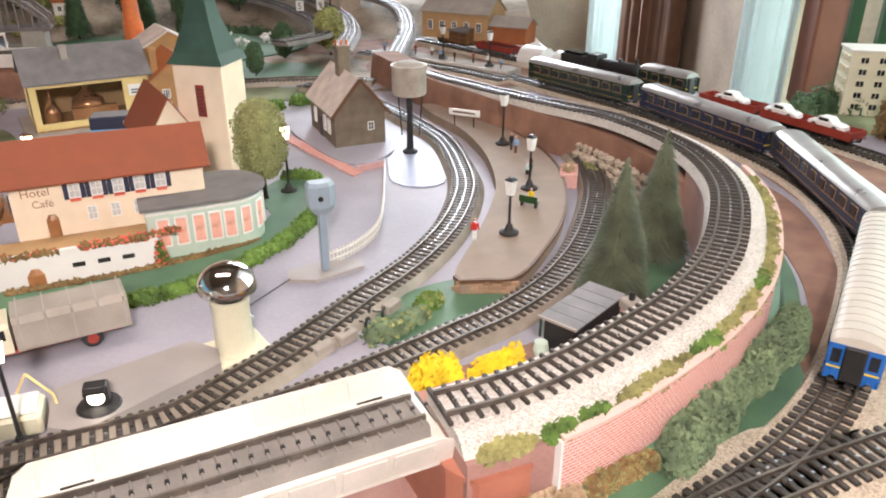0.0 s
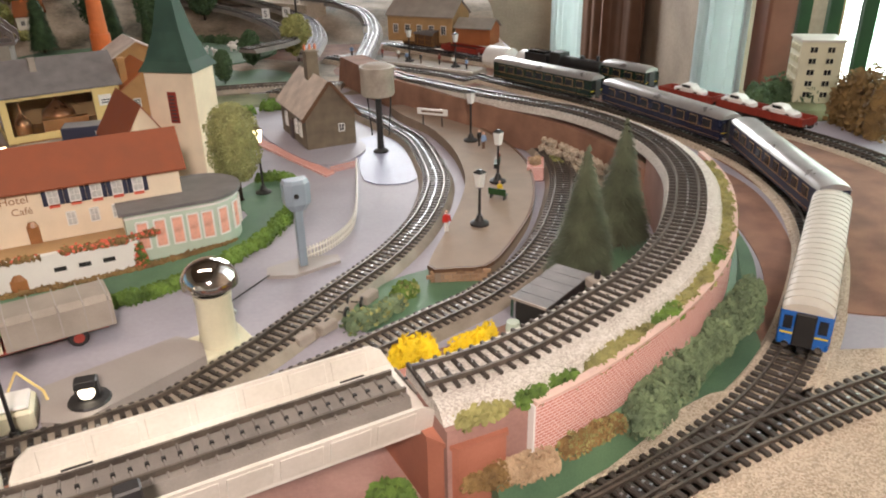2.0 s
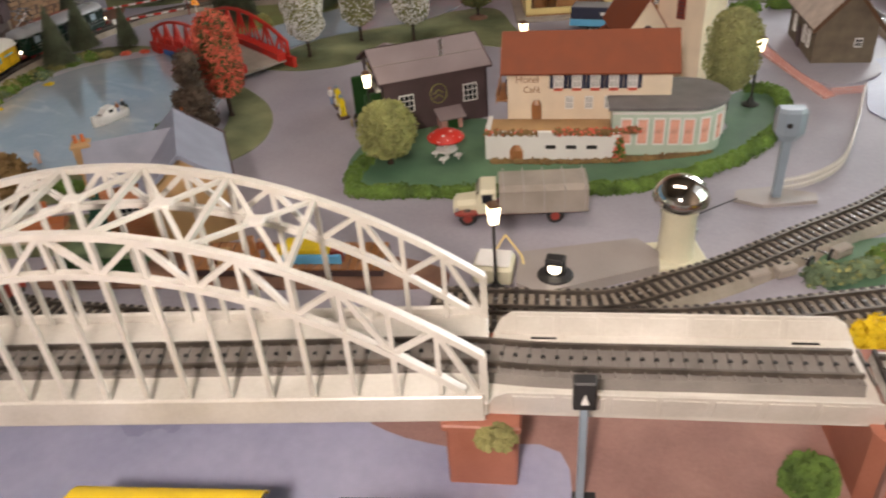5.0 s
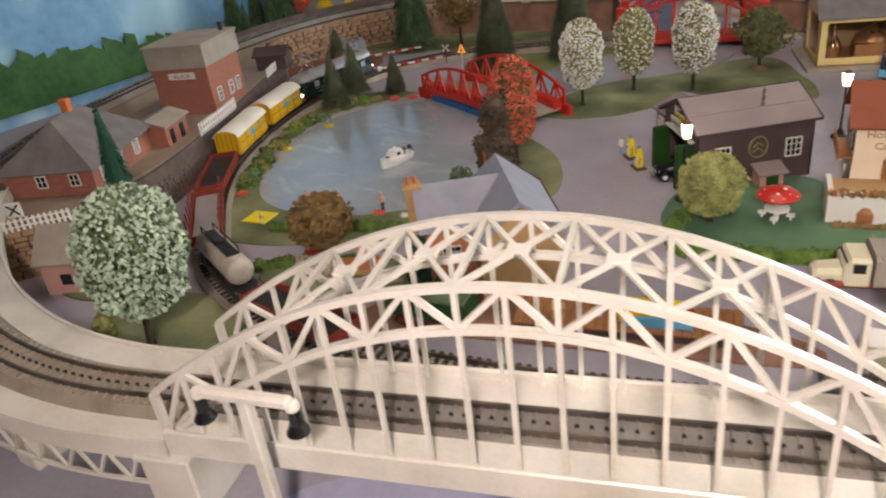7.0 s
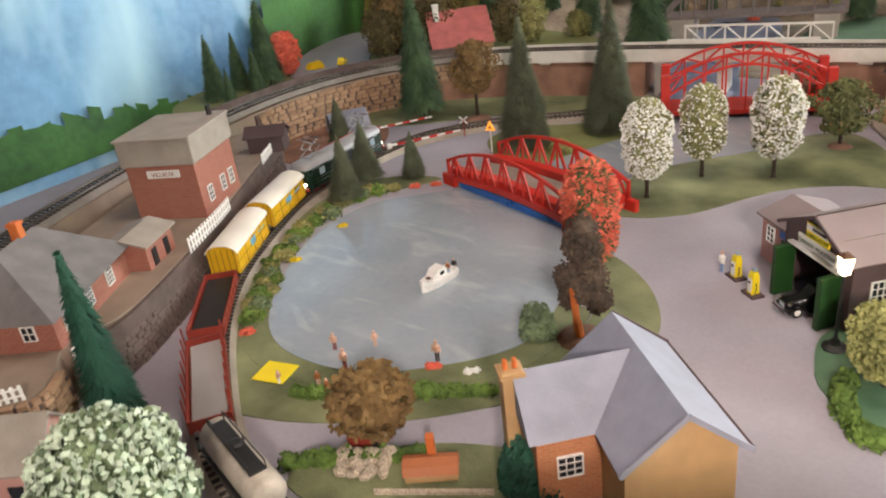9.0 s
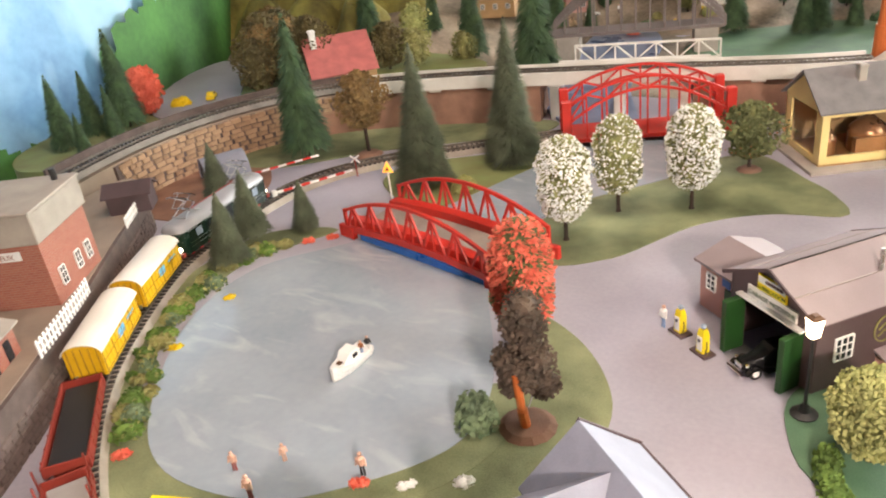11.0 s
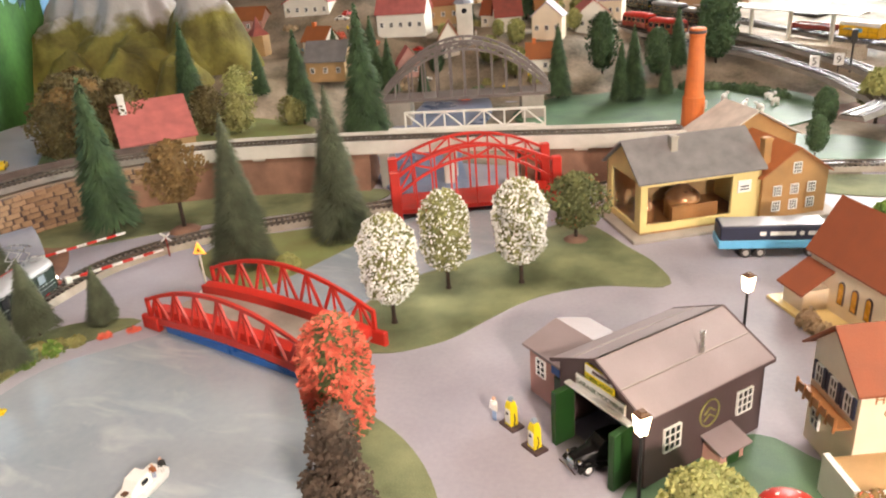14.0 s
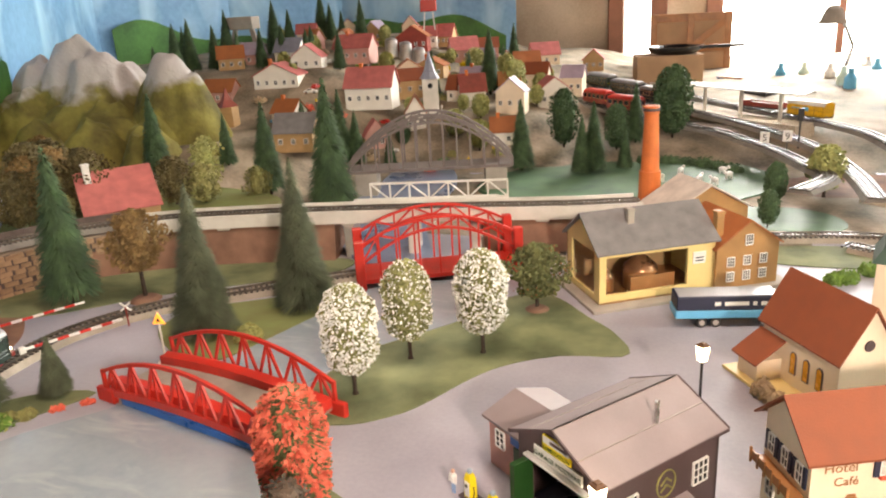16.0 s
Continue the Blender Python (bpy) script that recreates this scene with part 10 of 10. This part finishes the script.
for i, (x, y) in enumerate(((-0.40, 1.47), (-0.385, 1.50), (-0.36, 1.48), (-0.335, 1.53), (-0.45, 1.50), (-0.345, 1.57), (-0.42, 1.56))):
    single("sheep_figure", B().ball((0, 0, 0.009), 0.0085, 0.0045, 0.005, 8, 5).ball((0.010, 0, 0.013), 0.0032, n=6, m=4).box(-0.006, -0.003, 0, -0.004, 0.003, 0.006).box(0.004, -0.003, 0, 0.006, 0.003, 0.006), M["whitep"], "small white toy sheep on the meadow", "toy animal", group="toy sheep", m=pose(x, y, 0.006, 0, 0, i * 70))
rv = random.Random(44)
for i in range(16):
    x, y = rv.uniform(-1.35, -0.85), rv.uniform(1.58, 2.1)
    small_car(x, y, far_height(x, y), rv.uniform(0, 360), M[("red", "whitep", "lblue", "yellowp", "boatw")[i % 5]], "far small model car in the village", 0.7)
for i in range(30):
    x, y = rv.uniform(-1.4, -0.8), rv.uniform(1.6, 2.3)
    clump("bush", "far small garden bush", "bush", [(x, y)], rv.uniform(0.008, 0.016), rv.uniform(0.008, 0.02), M[("hedge", "moss", "flowery", "lich", "redleaf", "ivy")[i % 6]], 700 + i, 60, 0.003, z=far_height(x, y))
taken = [(h[0], h[1]) for h in HS]
for i in range(400):
    x, y = rv.uniform(-1.62, -0.72), rv.uniform(1.62, 2.45)
    if any(math.hypot(x - a, y - b) < 0.095 for a, b in taken) or len(taken) > 40:
        continue
    taken.append((x, y))
    w, d, h = rv.uniform(0.05, 0.085), rv.uniform(0.045, 0.055), rv.uniform(0.028, 0.05)
    hh = house("village_house", "far small model house with a coloured roof", x, y, rv.uniform(-15, 35), w, d, h + 0.004, h + rv.uniform(0.026, 0.038), M[("white", "pinkw", "tan", "creamw")[i % 4]], M[("orangeroof", "pinkroof", "tile", "lilacroof", "pinkroof")[i % 5]], z=far_height(x, y) - 0.004, gable_x=(i % 3 == 0), group="far village houses")
    for k in range(3):
        window(hh, FR((k + 0.5) * w / 3, h * 0.45), 0.008, 0.010, 2, 2)
rt = random.Random(91)
for i in range(70):
    x, y = rt.uniform(-1.75, -0.74), rt.uniform(1.60, 2.45)
    if any(math.hypot(x - a - 0.03, y - b - 0.025) < 0.050 for a, b in taken):
        continue
    kind, lb = ((FT[0], FT[1], M["fir"]), "far dark green fir tree") if i % 5 < 2 else (YB, "far yellow-green round tree") if i % 5 < 4 else ((YB[0], YB[1], M["rust"]), "far brown autumn tree")
    plant_tree("tree", lb, kind, x, y, far_height(x, y) - 0.004, i * 31, rt.uniform(0.45, 0.85), "far trees")
for i in range(60):
    x, y = rt.uniform(-1.45, -0.78), rt.uniform(1.55, 2.35)
    if i % 2:
        figure(x, y, far_height(x, y), i * 33, M[("red", "whitep", "denim", "yellowp")[i % 4]], M[("black", "denim", "whitep")[i % 3]], "far tiny painted plastic figure", 0.018)
    else:
        clump("bush", "far small garden bush", "bush", [(x, y), (x + 0.012, y + 0.004)], rt.uniform(0.008, 0.014), rt.uniform(0.008, 0.018), M[("hedge", "moss", "flowery", "lich", "redleaf", "leaf")[i // 2 % 6]], 800 + i, 70, 0.003, z=far_height(x, y))
# far station
for ln, s, c, r, lb in ((FS[0], 0.80, "redw", "red", "far red railcar at the station"), (FS[0], 0.90, "redw", "red", "far red railcar at the station"), (FS[1], 0.98, "green", "greyroof", "far dark green coach at the station"), (FS[1], 1.12, "green", "greyroof", "far dark green coach at the station"), (FS[1], 0.84, "green", "silver", "far dark green coach at the station")):
    coach(lb, place(ln, 0.01, s, 0.1), M[c], M[r], L=0.092 if c == "redw" else 0.125, nwin=5)
box_wagon("far yellow box wagon at the platform", place(FS[2], 0.01, 0.60, 0.09), M["yellow"], M["wroof"])
low_wagon("far dark open wagon at the platform", place(FS[2], 0.01, 0.72, 0.09), load=M["black"])
pr = thing("platform_roof", "pale grey station platform roof on posts", "platform roof", -0.345, 1.905, 0.062, -42)
part("roof", B().loft([[(x, y, z) for y, z in ((-0.035, 0.066), (0, 0.060), (0.035, 0.066), (0.035, 0.068), (0, 0.062), (-0.035, 0.068))] for x in (-0.19, 0.20)]), M["whitep"], pr)
for x in (-0.15, -0.05, 0.05, 0.15):
    part("post", B().box(x - 0.003, -0.003, 0, x + 0.003, 0.003, 0.060), M["cream"], pr)
part("platform_slab", B().box(-0.20, -0.03, -0.03, 0.21, 0.03, 0.004), M["sand"], pr)
for i, (x, y) in enumerate(((-0.275, 1.60), (-0.235, 1.615))):
    e = thing("number_sign", "white platform number board on a post", "sign", x, y, 0.045, -10, "number boards")
    part("board", B().box(-0.008, -0.001, 0.014, 0.008, 0.001, 0.034), M["whitep"], e)
    part("post", B().cyl(0, 0.0012, 0, 0.016, 0.001, n=6), M["black"], e)
    lettering(("5", "9")[i], UP(0, -0.0012, 0.0175), 0.018, M["black"], e)
sgp = thing("signal_mast", "far black light signal on a mast", "signal", -0.215, 1.62, 0.045, 0)
part("post", B().cyl(0, 0, 0, 0.05, 0.0018, n=6), M["black"], sgp)
part("head", B().box(-0.005, -0.003, 0.05, 0.005, 0.003, 0.074, 0.001), M["black"], sgp)
sbld = house("station_hall", "tan station hall with an ochre goods shed", -0.02, 1.50, -28, 0.14, 0.08, 0.05, 0.075, M["tan"], M["concrete"], z=0.025, category="station")
for k in range(5):
    window(sbld, FR(0.018 + k * 0.026, 0.016), 0.010, 0.016, 2, 3)
gs = house("goods_shed", "orange timber goods shed", 0.11, 1.43, -28, 0.07, 0.05, 0.032, 0.045, M["orangeroof"], M["concrete"], z=0.025)
for i, (x, y, yw) in enumerate(((0.185, 1.33, -50), (0.235, 1.275, -50))):
    e = thing("barrel_hall", "white barrel-roofed shed beside the siding", "shed", x, y, 0, yw, "barrel sheds")
    part("roof", B().loft([[(xx, yy, zz) for yy, zz in arc(0.024, 0.01, 0.036)] for xx in (-0.025, 0.025)]), M["whitep"], e, smooth=True)
    part("wall", B().box(-0.024, -0.023, 0, 0.024, 0.023, 0.012), M["cream"], e)

yp = thing("yard_platform", "pale concrete platform in the station yard", "platform", 0.02, 1.335, 0.001, -38)
part("slab", B().box(-0.15, -0.022, 0, 0.15, 0.022, 0.012, 0.001), M["concrete"], yp)
part("edge", B().box(-0.15, -0.0235, 0.009, 0.15, -0.022, 0.0125), M["cream"], yp)
ry = random.Random(14)
for i in range(9):
    q = yp.matrix_world @ Vector((-0.13 + i * 0.032, ry.uniform(-0.012, 0.012), 0.012))
    figure(q.x, q.y, q.z, i * 50, M[("denim", "black", "redw", "whitep")[i % 4]], M[("black", "gbrown")[i % 2]], "small painted figure waiting on the far platform", 0.019)
for i in range(3):
    q = yp.matrix_world @ Vector((-0.10 + i * 0.10, 0.0, 0.012))
    street_lamp(q.x, q.y, 0.055, "yard lamps", q.z, False)
plant_tree("tree", "dark green oval tree beside the far curve", OV, -0.29, 1.235, 0.002, 0, 0.42, "far trees")
clump("hedge", "dark green hedge around the meadow", "hedge", [(-0.50, 1.66), (-0.42, 1.66), (-0.36, 1.62), (-0.31, 1.58)], 0.013, 0.020, M["fir"], 730, 1600, 0.0028)
YT = track("grey yard track beside the platform", [(-0.13, 1.42, 0.004), (-0.03, 1.33, 0.002), (0.06, 1.255, 0.002), (0.12, 1.19, 0.002)], K_BED, M["sand"], pitch=0.0078, sw=0.030, sth=0.0036, lift=0.0052)
YT2 = track("brown yard track beside the sheds", [(-0.02, 1.55, 0.004), (0.10, 1.42, 0.002), (0.20, 1.31, 0.002)], K_BED, M["sand"], pitch=0.0078, sw=0.030, sth=0.0036, lift=0.0052)
box_wagon("brown box wagon standing in the yard", place(YT2, 0.01, 0.10, 0.085), M["gbrown"], M["slate"], 0.085, False)
low_wagon("red open wagon standing in the yard", place(YT2, 0.01, 0.21, 0.09), 0.09, load=M["black"])

# ---- workshop corner by the far window ----
single("workbench", B().box(-0.62, 2.12, -0.06, 0.24, 3.1, 0.055, 0.004), M["bench"], "worn brown workbench top by the window", "workbench")
bx = thing("cardboard_box", "brown cardboard box with folded flaps", "box", -0.49, 2.42, 0.055, 10)
part("body", B().box(-0.09, -0.07, 0, 0.09, 0.07, 0.11, 0.001), M["card"], bx)
part("flap", B().box(-0.09, -0.073, 0.085, 0.09, -0.0705, 0.11), M["card"], bx)
pn = thing("frying_pan", "black frying pan lying on the box", "pan", -0.47, 2.42, 0.165, -15)
part("bowl", B().lathe([(0.055, 0), (0.075, 0.012), (0.078, 0.022), (0.07, 0.022), (0.05, 0.004)], n=24), M["gloss"], pn)
part("handle", B().beam((0.07, 0, 0.018), (0.19, 0, 0.022), 0.016, 0.008), M["black"], pn)
cra = thing("wooden_crate", "tan wooden slatted crate", "crate", -0.44, 2.72, 0.055, 5)
part("panel", B().box(-0.11, -0.08, 0, 0.11, 0.08, 0.21), M["card"], cra)
for z in (0.01, 0.10, 0.19):
    part("slat", B().box(-0.115, -0.088, z, 0.115, -0.0805, z + 0.025, 0.001), M["wood"], cra)
for x in (-0.11, 0.0, 0.11):
    part("batten", B().box(x - 0.01, -0.095, 0, x + 0.01, -0.0885, 0.215, 0.001), M["wood"], cra)
part("brace", B().beam((-0.10, -0.0895, 0.03), (0.10, -0.0895, 0.19), 0.004, 0.02), M["wood"], cra)
rc = random.Random(77)
for i in range(46):
    x, y = rc.uniform(-0.33, 0.20), rc.uniform(2.18, 2.75)
    k = i % 4
    if k == 0:
        single("bottle", B().lathe([(0.014, 0), (0.015, 0.03), (0.014, 0.05), (0.006, 0.062), (0.006, 0.074)], n=12), M[("whitep", "lblue", "mint")[i % 3]], "small plastic bottle on the workbench", "bottle", group="workbench bottles", m=pose(x, y, 0.055))
    elif k == 1:
        b = B().box(-0.055, -0.035, 0, 0.055, 0.035, rc.uniform(0.02, 0.05), 0.003)
        single("tool_case", b, M[("black", "navy", "wood")[i % 3]], "dark tool case on the workbench", "case", group="workbench cases", m=pose(x, y, 0.055, 0, 0, rc.uniform(0, 90)))
    elif k == 2:
        single("tin_lid", B().lathe([(0.03, 0), (0.032, 0.006), (0.028, 0.010)], n=16), M["silver"], "round silver tin on the workbench", "tin", group="workbench tins", m=pose(x, y, 0.055))
    else:
        b = B().loft([[(xx, yy * k, zz * k) for yy, zz in ((-0.018, 0), (0.018, 0), (0.022, 0.014), (0.006, 0.030), (-0.012, 0.024))] for xx, k in ((-0.07, 0.4), (-0.045, 1.0), (0.0, 0.8), (0.04, 1.1), (0.07, 0.5))])
        single("bundle", b, M[("navy", "concrete", "black")[i % 3]], "dark crumpled cloth bundle lying on the workbench", "bundle", group="workbench bundles", m=pose(x, y, 0.055, 0, 0, rc.uniform(0, 180)))
lampst = thing("desk_lamp", "bent grey metal desk lamp", "lamp", -0.05, 2.35, 0.055, 20)
part("arm", B().rod((0, 0, 0), (0.03, 0, 0.12), 0.004).rod((0.03, 0, 0.12), (-0.02, 0, 0.22), 0.004), M["steel"], lampst)
part("shade", B().lathe([(0.035, 0.18), (0.02, 0.215), (0.008, 0.225)], -0.03, 0, 16), M["concrete"], lampst)
part("base", B().cyl(0, 0, 0, 0.01, 0.04, n=18), M["black"], lampst)
clump("bush", "bright green bush at the abutment", "bush", [(-0.003, 0.247), (0.004, 0.252)], 0.009, 0.018, M["hedge"], 720, 900, 0.0026)
clump("lichen", "olive moss on the bridge pier", "plants", [(-0.130, 0.166), (-0.122, 0.170)], 0.007, 0.005, M["moss"], 721, 220, 0.002, z=0.043)
